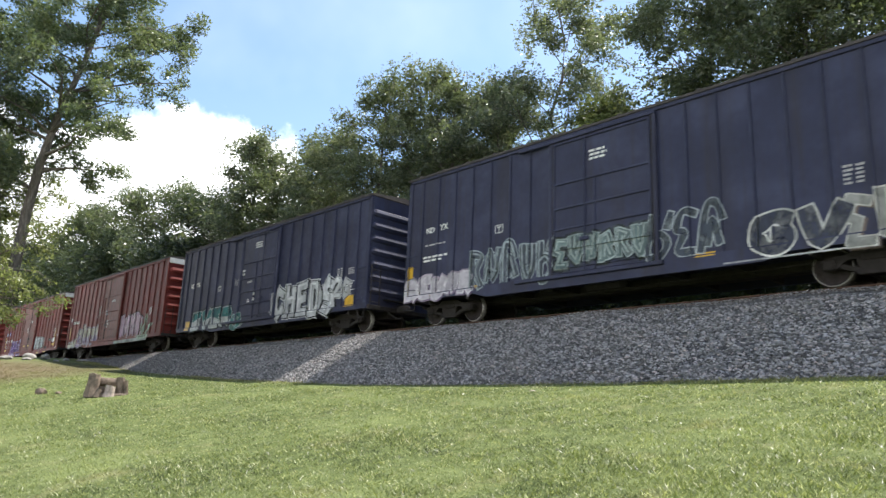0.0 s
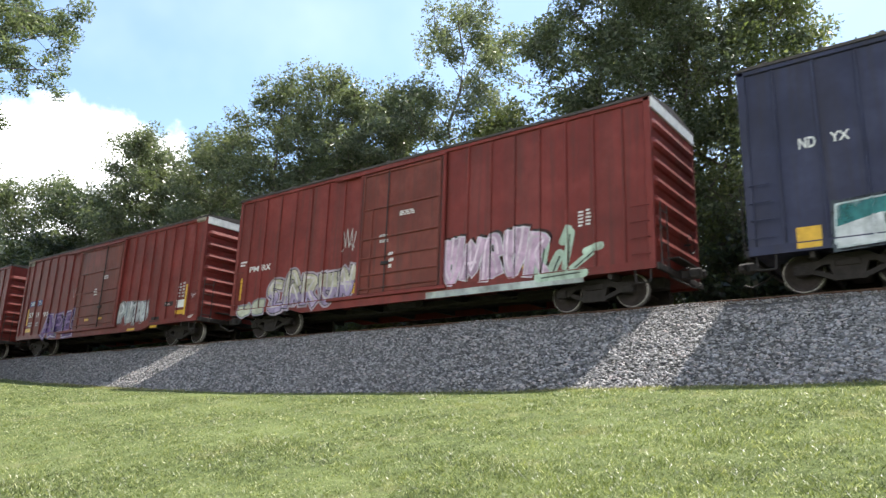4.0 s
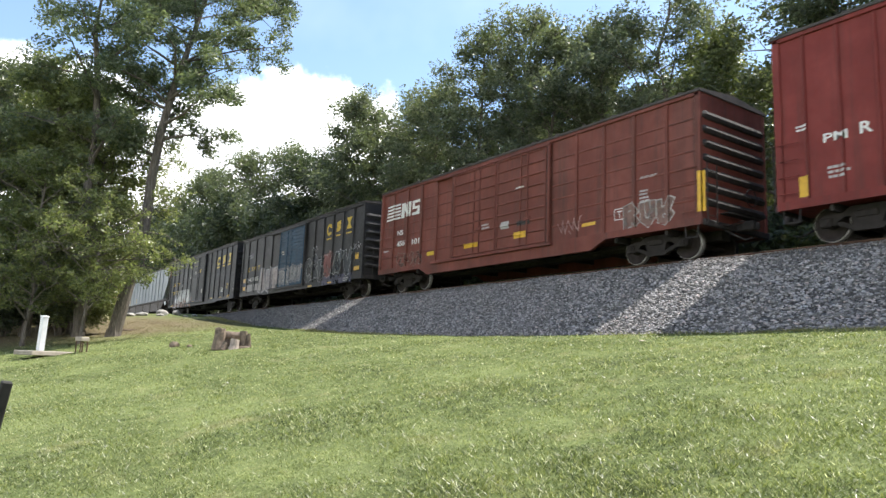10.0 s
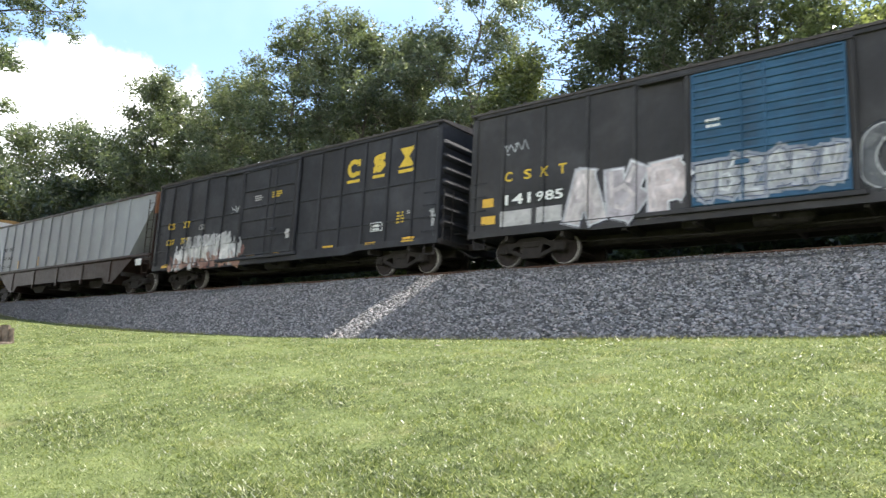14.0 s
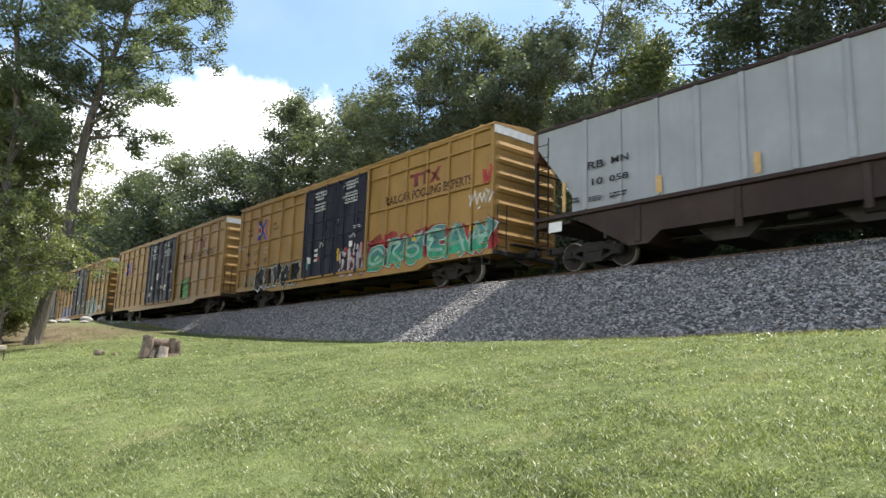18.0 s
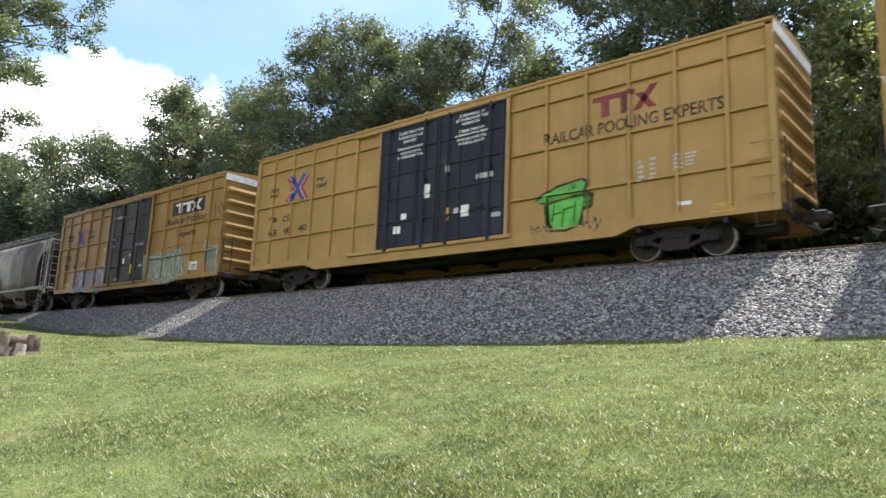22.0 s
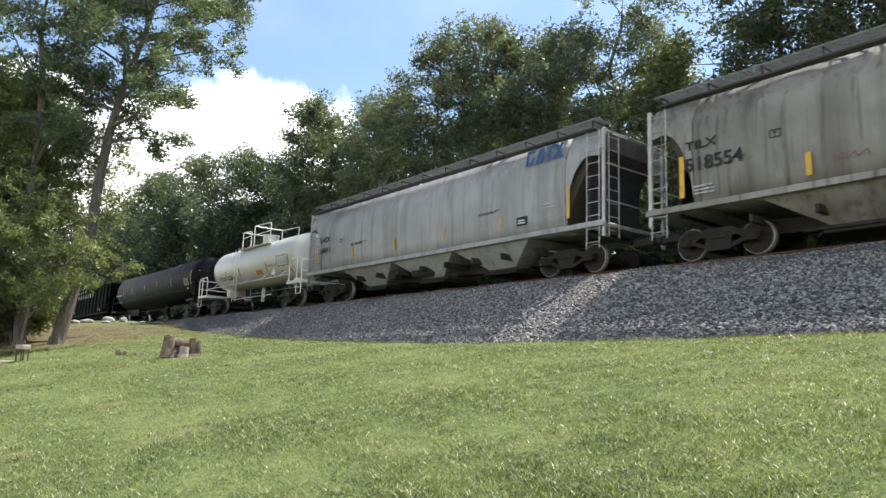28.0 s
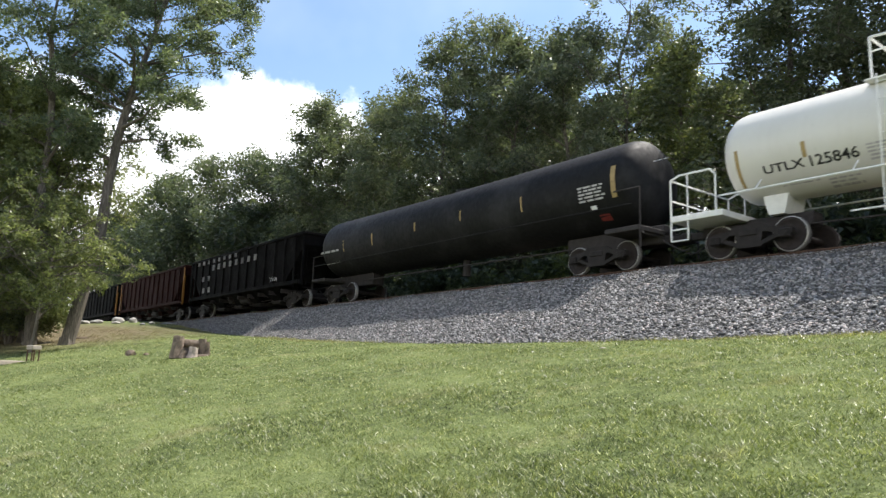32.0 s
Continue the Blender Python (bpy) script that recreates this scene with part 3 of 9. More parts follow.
def tree(name, label, x, y, high, spread, bare, material, leaves, leaf, seed, lean=(0, 0), trunk=0.22, limbs=16, clump=1.25, twigs=3, group="trees", reach=None):
    """A tapered trunk, limbs that fork to twigs, and clumps of leaves on their ends.
    bare: share of the height below the first limb; reach: extra limbs as (height, dx, dy, dz)."""
    rng = random.Random(seed)
    z = float(ground_z(np.array(x), np.array(y)))
    ob = thing(name, label, "tree", group, pose(x, y, z - 0.05))
    bm = bmesh.new()
    wob = [(rng.uniform(-1, 1) * 0.02 * high, rng.uniform(-1, 1) * 0.02 * high) for _ in range(7)]

    def at(k):
        i = min(int(k * 6), 5)
        f = k * 6 - i
        return Vector((lean[0] * k ** 1.2 + wob[i][0] * (1 - f) * min(k * 4, 1) + wob[i + 1][0] * f * min(k * 4, 1), lean[1] * k + wob[i][1] * (1 - f) * min(k * 4, 1) + wob[i + 1][1] * f * min(k * 4, 1), k * high * 0.94))

    limb(bm, [at(i / 9) for i in range(10)], trunk, 0.035, 8)
    limb(bm, [at(0) - Vector((0, 0, 0.1)), at(0) + Vector((0, 0, 0.35))], trunk * 1.25, trunk * 0.98, 8)
    ends, sizes = [], []
    arms = []
    for i in range(limbs):
        k = bare + (1 - bare) * (i + rng.random() * 0.8) / limbs
        a = i * 2.4 + rng.uniform(-0.5, 0.5)
        shape = math.sin(math.pi * min(1, 0.22 + 0.78 * (k - bare) / (1 - bare))) ** 0.7
        ln = spread * (0.3 + 0.75 * shape) * rng.uniform(0.7, 1.15)
        arms.append((k, math.cos(a) * ln, math.sin(a) * ln, ln * rng.uniform(0.15, 0.75)))
    for k, dx, dy, dz in arms + list(reach or ()):
        p0 = at(min(k, 0.99))
        tip = p0 + Vector((dx, dy, dz))
        ln = (tip - p0).length
        mid = p0.lerp(tip, 0.5) + Vector((rng.uniform(-1, 1), rng.uniform(-1, 1), rng.uniform(0, 1))) * 0.1 * ln
        r = max(0.03, trunk * (1 - k) * 0.55)
        limb(bm, [p0, mid, tip], r, 0.012, 5)
        for j in range(twigs):
            f = 0.4 + 0.6 * (j + rng.random()) / twigs
            q = p0.lerp(mid, f * 2) if f < 0.5 else mid.lerp(tip, f * 2 - 1)
            e = q + Vector((rng.uniform(-1, 1), rng.uniform(-1, 1), rng.uniform(-0.5, 0.8))) * (0.28 * ln + 0.4)
            limb(bm, [q, q.lerp(e, 0.5) + Vector((0, 0, 0.08 * ln)), e], 0.022, 0.007, 4)
            ends += [e, q.lerp(e, 0.55)]
            sizes += [clump * rng.uniform(0.55, 1.1), clump * rng.uniform(0.4, 0.8)]
        ends.append(tip)
        sizes.append(clump * rng.uniform(0.6, 1.1))
    ends.append(at(1))
    sizes.append(clump * 0.8)
    part("trunk", bm, M["bark"], ob)
    leaf_cloud("crown", ends, sizes, leaves, leaf, M[material], seed, ob)
    return ob


# bearing left of the line across the track, distance across it, tangent of the top's height, spread
FAR_WOOD = [
    (77.6, 25, 0.175, 4.2, "leaf_d", "low dark leafy tree far down the railway"),
    (75.6, 28, 0.19, 4.2, "leaf_d", "dark leafy tree far down the railway"),
    (71.2, 24, 0.2, 3.6, "leaf_d", "dense dark tree beside the railway"),
    (66.9, 24, 0.215, 3.2, "leaf_d", "low dense dark tree beside the railway"),
    (73.5, 25, 0.245, 4.4, "leaf_a", "broad dark green tree behind the railway"),
    (68.9, 27, 0.285, 4.6, "leaf_a", "rounded leafy green tree beyond the railway"),
    (65.4, 24.5, 0.285, 3.4, "leaf_d", "dark leafy tree beside the railway"),
    (62.3, 25, 0.385, 2.6, "leaf_b", "thin airy tree with sparse pale leaves"),
    (59.6, 26, 0.365, 3.4, "leaf_a", "green leafy tree behind the railway"),
    (56.6, 25, 0.41, 3.2, "leaf_b", "slender grey-green tree behind the railway"),
]
NEAR_WOOD = [
    (52.2, 25, 0.50, 3.4, "leaf_a", "tall green tree behind the railway"),
    (49.0, 26.5, 0.525, 3.2, "leaf_b", "tall grey-green tree with a feathery top"),
    (46.2, 26, 0.5, 2.8, "leaf_a", "leafy green tree behind the railway"),
    (42.4, 26, 0.52, 2.8, "leaf_b", "green tree with an uneven crown"),
    (38.4, 28, 0.66, 3.9, "leaf_b", "tall narrow grey-green tree"),
    (33.6, 27, 0.47, 2.4, "leaf_c", "small yellow-green tree behind the railway"),
    (21.5, 28, 0.72, 3.2, "leaf_a", "tall green tree standing deeper in the wood"),
    (15.0, 29.5, 0.8, 3.2, "leaf_a", "very tall dark green tree deeper in the wood"),
    (12.5, 28.5, 0.64, 2.6, "leaf_c", "tall yellow-green tree deeper in the wood"),
    (6.0, 29, 0.5, 2.6, "leaf_a", "leafy tree deeper in the wood"),
    (-6.5, 29, 0.5, 2.4, "leaf_a", "green leafy tree deeper in the wood"),
    (26.2, 27.8, 0.74, 4.3, "leaf_a", "very tall green oak beside the railway"),
    (18.5, 28.2, 0.78, 3.5, "leaf_a", "very tall leafy oak beside the railway"),
    (8.5, 25.5, 0.5, 2.2, "leaf_e", "tall leafy tree beside the railway"),
    (2.5, 26.5, 0.5, 2.4, "leaf_c", "thin pale green tree beside the railway"),
    (-2.5, 26, 0.60, 2.4, "leaf_c", "leafy green tree beside the railway"),
    (-11, 27, 0.66, 2.6, "leaf_a", "green leafy tree beside the railway"),
]
for i, (b, across, rise, spread, mat, label) in enumerate(FAR_WOOD + NEAR_WOOD):
    x = -across * math.tan(radians(b))
    d = across / math.cos(radians(b))
    far = max(1.0, d / 40)
    z0 = float(ground_z(np.array(x), np.array(float(across))))
    tree("woodland_tree", label, x, across, rise * d - z0, spread * far ** 0.5, 0.06, mat, 14000 if b < 20 else 23000 if b < 32 else 17500, 0.2 * far ** 0.7, 100 + i, (random.uniform(-0.8, 0.8), random.uniform(-0.4, 0.4)), 0.2, 36, 0.95 * far ** 0.9, 4, "woodland behind the track")
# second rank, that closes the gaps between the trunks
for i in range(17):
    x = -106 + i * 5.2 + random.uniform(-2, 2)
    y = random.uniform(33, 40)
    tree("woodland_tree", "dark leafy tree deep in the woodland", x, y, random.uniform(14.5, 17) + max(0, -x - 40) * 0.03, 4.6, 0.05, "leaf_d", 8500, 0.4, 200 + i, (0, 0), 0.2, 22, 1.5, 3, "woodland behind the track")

for i in range(7):
    tree("woodland_tree", "young leafy tree deep in the woodland", -21 + i * 5.5 + random.uniform(-1, 1), random.uniform(32, 36), random.uniform(7.5, 9), 3.4, 0.05, "leaf_a", 6500, 0.3, 230 + i, (0, 0), 0.14, 22, 1.2, 3, "woodland behind the track")


def shrub(x, y, high, wide, material, leaves, leaf, seed, label, group="undergrowth"):
    rng = random.Random(seed)
    z = float(ground_z(np.array(x), np.array(y)))
    ob = thing("shrub", label, "shrub", group, pose(x, y, z - 0.03))
    bm = bmesh.new()
    ends, sizes = [], []
    for i in range(14):
        a, r = rng.random() * 6.28, wide * math.sqrt(rng.random())
        e = Vector((math.cos(a) * r, math.sin(a) * r, high * rng.uniform(0.3, 1) * (1 - 0.4 * (r / wide) ** 2)))
        limb(bm, [(math.cos(a) * 0.12, math.sin(a) * 0.12, 0), e * 0.5 + Vector((0, 0, 0.15 * high)), e], 0.035, 0.008, 4)
        ends += [e, e * 0.6]
        sizes += [rng.uniform(0.3, 0.55) * min(high, wide) * 0.9, rng.uniform(0.3, 0.5) * min(high, wide)]
    part("branchwork", bm, M["bark"], ob)
    leaf_cloud("foliage", ends, sizes, leaves, leaf, M[material], seed, ob)
    return ob


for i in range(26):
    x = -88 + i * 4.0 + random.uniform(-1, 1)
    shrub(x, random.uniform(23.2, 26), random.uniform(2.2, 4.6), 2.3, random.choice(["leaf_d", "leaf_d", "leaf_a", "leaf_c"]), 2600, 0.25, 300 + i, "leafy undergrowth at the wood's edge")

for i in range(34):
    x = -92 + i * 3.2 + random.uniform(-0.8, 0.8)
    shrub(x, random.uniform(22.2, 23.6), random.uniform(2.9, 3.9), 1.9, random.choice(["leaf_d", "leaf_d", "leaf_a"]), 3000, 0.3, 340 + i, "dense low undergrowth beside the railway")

# the group of trees on the lawn side, left of the stump
LAWN = "trees on the lawn"
tree("leaning_locust_tree", "tall leaning locust tree with airy foliage on the lawn", -33.3, 6.3, 22.5, 3.8, 0.44, "leaf_l", 33000, 0.165, 401, (0.2, 2.7), 0.29, 30, 0.72, 4, LAWN,
     [(0.60, 0.8, 4.6, 1.9), (0.42, 0.5, 2.3, 0.5), (0.52, -0.5, 3.2, 0.7), (0.66, 0.6, 4.4, 2.6), (0.75, 0.3, 3.6, 1.6), (0.5, 0.6, -2.6, 0.9), (0.38, -0.3, -1.6, 0.6)])
tree("locust_tree", "slim upright locust tree with airy foliage", -34.8, 5.2, 22, 3.2, 0.36, "leaf_l", 13500, 0.17, 402, (0.3, -0.9), 0.25, 24, 0.7, 4, LAWN)
for i, (x, y, high, spread, mat, label) in enumerate((
        (-37.5, 3.4, 13, 2.8, "leaf_e", "leafy yellow-green maple at the lawn's edge"),
        (-41, 4.4, 13, 3.0, "leaf_c", "leafy yellow-green maple at the lawn's edge"),
        (-43, 1.8, 14.5, 3.4, "leaf_a", "leafy green maple at the lawn's edge"),
        (-47, 5.3, 15, 3.0, "leaf_d", "dark leafy maple near the railway bank"),
        (-49, 3.6, 15, 3.8, "leaf_d", "dark leafy maple at the lawn's edge"),
        (-40, -1.0, 14, 3.4, "leaf_a", "leafy green tree at the lawn's edge"))):
    tree("maple_tree", label, x, y, high, spread, 0.06, mat, 14500, 0.21, 403 + i, (0, 0), 0.22, 26, 1.0, 3, LAWN)
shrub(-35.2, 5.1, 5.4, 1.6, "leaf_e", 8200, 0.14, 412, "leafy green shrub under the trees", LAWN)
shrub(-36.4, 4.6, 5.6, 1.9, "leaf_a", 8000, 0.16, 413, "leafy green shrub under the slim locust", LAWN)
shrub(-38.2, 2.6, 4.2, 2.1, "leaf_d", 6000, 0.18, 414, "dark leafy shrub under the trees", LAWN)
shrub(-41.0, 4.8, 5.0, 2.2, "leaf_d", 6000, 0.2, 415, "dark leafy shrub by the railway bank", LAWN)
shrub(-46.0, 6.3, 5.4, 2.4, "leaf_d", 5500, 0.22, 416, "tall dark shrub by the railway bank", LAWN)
tree("maple_tree", "young sunlit yellow-green maple in front of the leaning trunk", -30.66, 4.6, 5.6, 2.0, 0.22, "leaf_e", 7800, 0.13, 421, (0.2, 0.5), 0.07, 30, 0.42, 4, LAWN,
     [(0.55, 0.1, 2.8, 0.3), (0.7, 0.3, 2.6, 0.1), (0.5, 0.2, 1.9, -0.1), (0.8, -0.2, 2.2, 0.5), (0.62, 0.5, 3.2, 0.4)])
tree("maple_tree", "leafy yellow-green maple behind the leaning trunk", -36.8, 5.1, 11.5, 2.4, 0.3, "leaf_e", 12500, 0.16, 422, (0, 0.9), 0.13, 28, 0.85, 3, LAWN,
     [(0.55, 0.2, 3.4, 0.4), (0.66, -0.3, 3.8, 0.5), (0.76, 0.3, 3.3, 0.6), (0.86, 0.0, 3.0, 0.4)])
tree("maple_tree", "young leafy green maple under the slim locust", -32.4, 2.9, 7.6, 2.2, 0.12, "leaf_c", 7800, 0.15, 423, (0, 0), 0.09, 28, 0.5, 4, LAWN)


# ---- small things on the lawn ----
def rough_blob(bm, at, size, seed, cuts=2):
    b = bmesh.new()
    bmesh.ops.create_icosphere(b, subdivisions=cuts, radius=1)
    for v in b.verts:
        k = 1 + 0.28 * noise.noise(v.co * 1.6 + Vector((seed * 7.3, seed, 0))) + 0.1 * noise.noise(v.co * 5 + Vector((seed, 0, seed)))
        v.co = Vector((v.co.x * size[0], v.co.y * size[1], v.co.z * size[2])) * k + Vector(at)
    merge(bm, b)


def stump_part(name, parent, a, b, r, seed, label="", mat=None):
    """A barked piece of log with a broken end."""
    bm = bmesh.new()
    a, b = Vector(a), Vector(b)
    q = (b - a).to_track_quat("Z", "Y")
    rows = []
    for k in range(6):
        c = a.lerp(b, k / 5)
        rr = r * (1.22 - 0.22 * min(1, k / 2))
        row = []
        for i in range(12):
            t = i * math.pi / 6
            w = rr * (1 + 0.22 * noise.noise(Vector((math.cos(t) * 1.4, math.sin(t) * 1.4, k * 0.35 + seed))))
            lift = 0.06 * noise.noise(Vector((math.cos(t) * 3, math.sin(t) * 3, seed))) if k == 5 else 0
            row.append(c + q @ Vector((w * math.cos(t), w * math.sin(t), lift)))
        rows.append(row)
    loft(bm, rows)
    return part(name, bm, mat or M["wood"], parent, label)


def stump_seat():
    z = float(ground_z(np.array(-21.2), np.array(7.3)))
    s = thing("tree_stump", "broken weathered brown tree stumps with a fallen log", "stump", m=pose(-21.2, 7.3, z, 0, 0, 71))
    stump_part("stump", s, (-0.4, -0.04, -0.06), (-0.36, 0.0, 0.58), 0.155, 1.3)
    stump_part("stump", s, (0.34, 0.16, -0.06), (0.31, 0.18, 0.52), 0.115, 2.6)
    stump_part("stump", s, (0.05, -0.2, -0.06), (0.09, -0.14, 0.27), 0.135, 3.1, "pale split stump", M["split_wood"])
    stump_part("log", s, (-0.36, 0.16, 0.4), (0.34, 0.22, 0.4), 0.105, 4.7)
    stump_part("log", s, (-0.3, 0.24, 0.13), (0.36, 0.3, 0.15), 0.13, 8.1)
    stump_part("broken_stub", s, (0.5, 0.12, -0.05), (0.46, 0.1, 0.45), 0.065, 5.9)
    stump_part("broken_stub", s, (-0.26, -0.24, -0.05), (-0.2, -0.2, 0.17), 0.07, 9.3)
    stump_part("root", s, (-0.28, -0.16, 0.0), (0.5, -0.12, 0.03), 0.06, 7.3)


stump_seat()


def lone(name, label, cat, x, y, size, mat, seed, group=""):
    bm = bmesh.new()
    rough_blob(bm, (0, 0, size[2] * 0.55), size, seed)
    me = bpy.data.meshes.new(name)
    bm.to_mesh(me)
    bm.free()
    ob = link(name, me, mat)
    ob.matrix_basis = pose(x, y, float(ground_z(np.array(x), np.array(y))) - 0.02, 0, 0, seed * 40)
    return tagged(ob, label, cat, group)


lone("stump_remnant", "low rotten brown stump remnant in the grass", "stump", -24.6, 6.55, (0.16, 0.12, 0.13), M["wood"], 2)
lone("stump_remnant", "small rotten wood chunk in the grass", "stump", -24.1, 6.9, (0.1, 0.08, 0.06), M["wood"], 3)
for i, (x, y, w, h) in enumerate(((-49.0, 9.4, 0.8, 0.32), (-49.8, 11.0, 0.75, 0.3), (-50.2, 12.4, 0.75, 0.45), (-50.6, 13.4, 0.6, 0.4), (-48.8, 14.1, 0.5, 0.2), (-48.6, 8.0, 0.9, 0.34), (-47.6, 13.2, 0.35, 0.16), (-48.4, 7.1, 0.8, 0.36), (-49.4, 10.2, 0.9, 0.26), (-49.2, 12.0, 0.6, 0.2), (-48.2, 14.9, 0.7, 0.2))):
    lone("boulder", "pale grey limestone boulder at the lawn's edge", "rock", x, y, (w * 0.55, w * 0.4, h * 0.55), M["rock"], 5 + i, "boulders at the lawn's edge")
lone("fallen_branch", "short fallen grey branch on the grass", "branch", -36.7, 7.45, (0.75, 0.09, 0.07), M["wood"], 15)
lone("dead_leaf", "small dry tan leaf on the lawn", "leaf", -9.05, 11.0, (0.09, 0.06, 0.025), M["concrete"], 16)


def marker_post():
    z = float(ground_z(np.array(-27.6), np.array(3.5)))
    pad = thing("concrete_slab", "low stained concrete slab set in the lawn", "slab", m=pose(-26.9, 3.5, z - 0.02, 0, 0, -56))
    bm = bmesh.new()
    bevel_box(bm, -1.35, 1.35, -0.4, 0.4, -0.1, 0.05, 0.02)
    part("slab", bm, M["concrete"], pad)
    z1 = z + 0.03
    po = thing("marker_post", "white square plastic post standing on a slab", "post", m=pose(-27.2, 2.97, z1, 1.5, 5, 20))
    bm = bmesh.new()
    bevel_box(bm, -0.1, 0.1, -0.09, 0.09, 0, 1.1, 0.015)
    part("post", bm, M["post_white"], po)
    bm = bmesh.new()
    bevel_box(bm, -0.112, 0.112, -0.102, 0.102, 1.1, 1.15, 0.012)
    part("cap", bm, M["post_white"], po)
    be = thing("small_table", "small grey metal stand on the slab", "stand", m=pose(-26.25, 4.05, z1, 0, 0, 20))
    bm = bmesh.new()
    bevel_box(bm, -0.18, 0.18, -0.15, 0.15, 0.36, 0.5, 0.02)
    part("box", bm, M["concrete"], be)
    for sx in (-0.14, 0.14):
        for sy in (-0.11, 0.11):
            bm = bmesh.new()
            tube(bm, (sx, sy, 0), (sx, sy, 0.37), 0.022, 6)
            part("leg", bm, M["rail"], be)


marker_post()


def dark_post():
    x, y = -5.98, 0.32
    z = float(ground_z(np.array(x), np.array(y)))
    ob = thing("stake", "dark leaning wooden stake in the lawn", "stake", m=pose(x, y, z - 0.05, -6, 8, 4))
    bm = bmesh.new()
    bevel_box(bm, -0.04, 0.04, -0.034, 0.034, 0, 1.24, 0.008)
    part("shaft", bm, plain("dark_stained_wood", (0.03, 0.028, 0.024), 0.8, 0, 0.3, 12, 0.4), ob)


dark_post()


# ---- the train: each car is built about its own middle at rail height, near side towards -y ----
W = 1.55
CARS, WHEELS = [], []
SHARED = {}


def shared(key, make):
    if key not in SHARED:
        bm = bmesh.new()
        mats = make(bm)
        me = bpy.data.meshes.new(key)
        bm.to_mesh(me)
        bm.free()
        for m in mats:
            me.materials.append(m)
        SHARED[key] = me
    return SHARED[key]


def wheel_mesh(bm):
    seg = 28
    for side in (-1, 1):
        prof = [(0.0, 0.835), (0.11, 0.845), (0.115, 0.82), (0.16, 0.80), (0.33, 0.815), (0.35, 0.84), (0.408, 0.845), (0.426, 0.835), (0.43, 0.72), (0.455, 0.705), (0.45, 0.69), (0.35, 0.70), (0.13, 0.72), (0.0, 0.72)]
        rows = []
        for i in range(seg):
            a = 2 * math.pi * i / seg
            rows.append([bm.verts.new((r * math.cos(a), side * y, r * math.sin(a))) for r, y in prof])
        for i in range(seg):
            p, q = rows[i], rows[(i + 1) % seg]
            for j in range(len(prof) - 1):
                f = bm.faces.new((p[j], p[j + 1], q[j + 1], q[j]))
                f.material_index = 1 if j == 6 else 2 if j == 7 else 0
                f.smooth = j not in (5, 8)
    tube(bm, (0, -1.0, 0), (0, 1.0, 0), 0.075, 10)
    for side in (-1, 1):
        tube(bm, (0, side * 0.98, 0), (0, side * 1.08, 0), 0.1, 10)
        tube(bm, (0.05, side * 0.845, 0.2), (0.05, side * 0.853, 0.2), 0.02, 6)
    bmesh.ops.recalc_face_normals(bm, faces=bm.faces[:])
    return [M["wheel"], M["tread"], M["worn"]]


def frame_mesh(bm):
    """Cast side frames with springs, a bolster and brake beams."""
    for s in (-1, 1):
        y0, y1 = sorted((s * 0.93, s * 1.09))
        outer = [(-1.06, 0.38), (-1.08, 0.53), (-0.96, 0.585), (-0.55, 0.62), (-0.35, 0.74), (0.35, 0.74), (0.55, 0.62), (0.96, 0.585), (1.08, 0.53), (1.06, 0.38), (0.72, 0.34), (0.62, 0.44), (0.50, 0.52), (0.36, 0.52), (0.30, 0.30), (0.36, 0.22), (0.30, 0.17), (-0.30, 0.17), (-0.36, 0.22), (-0.30, 0.30), (-0.36, 0.52), (-0.50, 0.52), (-0.62, 0.44), (-0.72, 0.34)]
        prism(bm, outer, y0, y1)
        prism(bm, [(-0.36, 0.22), (-0.72, 0.36), (-0.66, 0.45), (-0.30, 0.30)], y0 + 0.02, y1 - 0.02)
        prism(bm, [(0.36, 0.22), (0.30, 0.30), (0.66, 0.45), (0.72, 0.36)], y0 + 0.02, y1 - 0.02)
        for x in (-0.2, 0.0, 0.2):
            for k in range(5):
                tube(bm, (x, s * 1.01, 0.19 + 0.052 * k), (x, s * 1.01, 0.225 + 0.052 * k), 0.075, 8)
        for x in (-0.9, 0.9):
            bevel_box(bm, x - 0.13, x + 0.13, min(s * 1.0, s * 1.15), max(s * 1.0, s * 1.15), 0.31, 0.53, 0.025)
            tube(bm, (x, s * 1.15, 0.42), (x, s * 1.17, 0.42), 0.07, 8)
        bevel_box(bm, -0.24, 0.24, min(s * 0.9, s * 1.12), max(s * 0.9, s * 1.12), 0.46, 0.62, 0.02)
    bevel_box(bm, -0.2, 0.2, -1.0, 1.0, 0.44, 0.74, 0.03)
    for x in (-0.42, 0.42):
        tube(bm, (x, -0.85, 0.38), (x, 0.85, 0.38), 0.04, 6)
    return [M["truck"]]


def truck(car, x):
    fr = link("truck", shared("truck_frame", frame_mesh), None, car, "", pose(x, 0, 0))
    for dx in (-0.9, 0.9):
        w = link("wheelset", shared("wheelset", wheel_mesh), None, fr, "", pose(dx, 0, 0.43))
        WHEELS.append((w, dx))
    return fr


def coupler_mesh(bm):
    bevel_box(bm, 0, 0.55, -0.09, 0.09, 0.76, 0.96, 0.02)
    bevel_box(bm, 0.42, 0.72, -0.16, 0.05, 0.73, 0.99, 0.04)
    bevel_box(bm, 0.6, 0.78, 0.0, 0.14, 0.76, 0.96, 0.04)
    path_tube(bm, [(0.05, -0.45, 0.78), (0.3, -0.45, 0.62), (0.6, -0.32, 0.45), (0.75, -0.22, 0.5)], 0.025)
    path_tube(bm, [(0.02, -1.4, 0.95), (0.1, -1.4, 0.85), (0.25, -0.6, 0.82), (0.45, -0.1, 1.02)], 0.015)
    return [M["under"]]


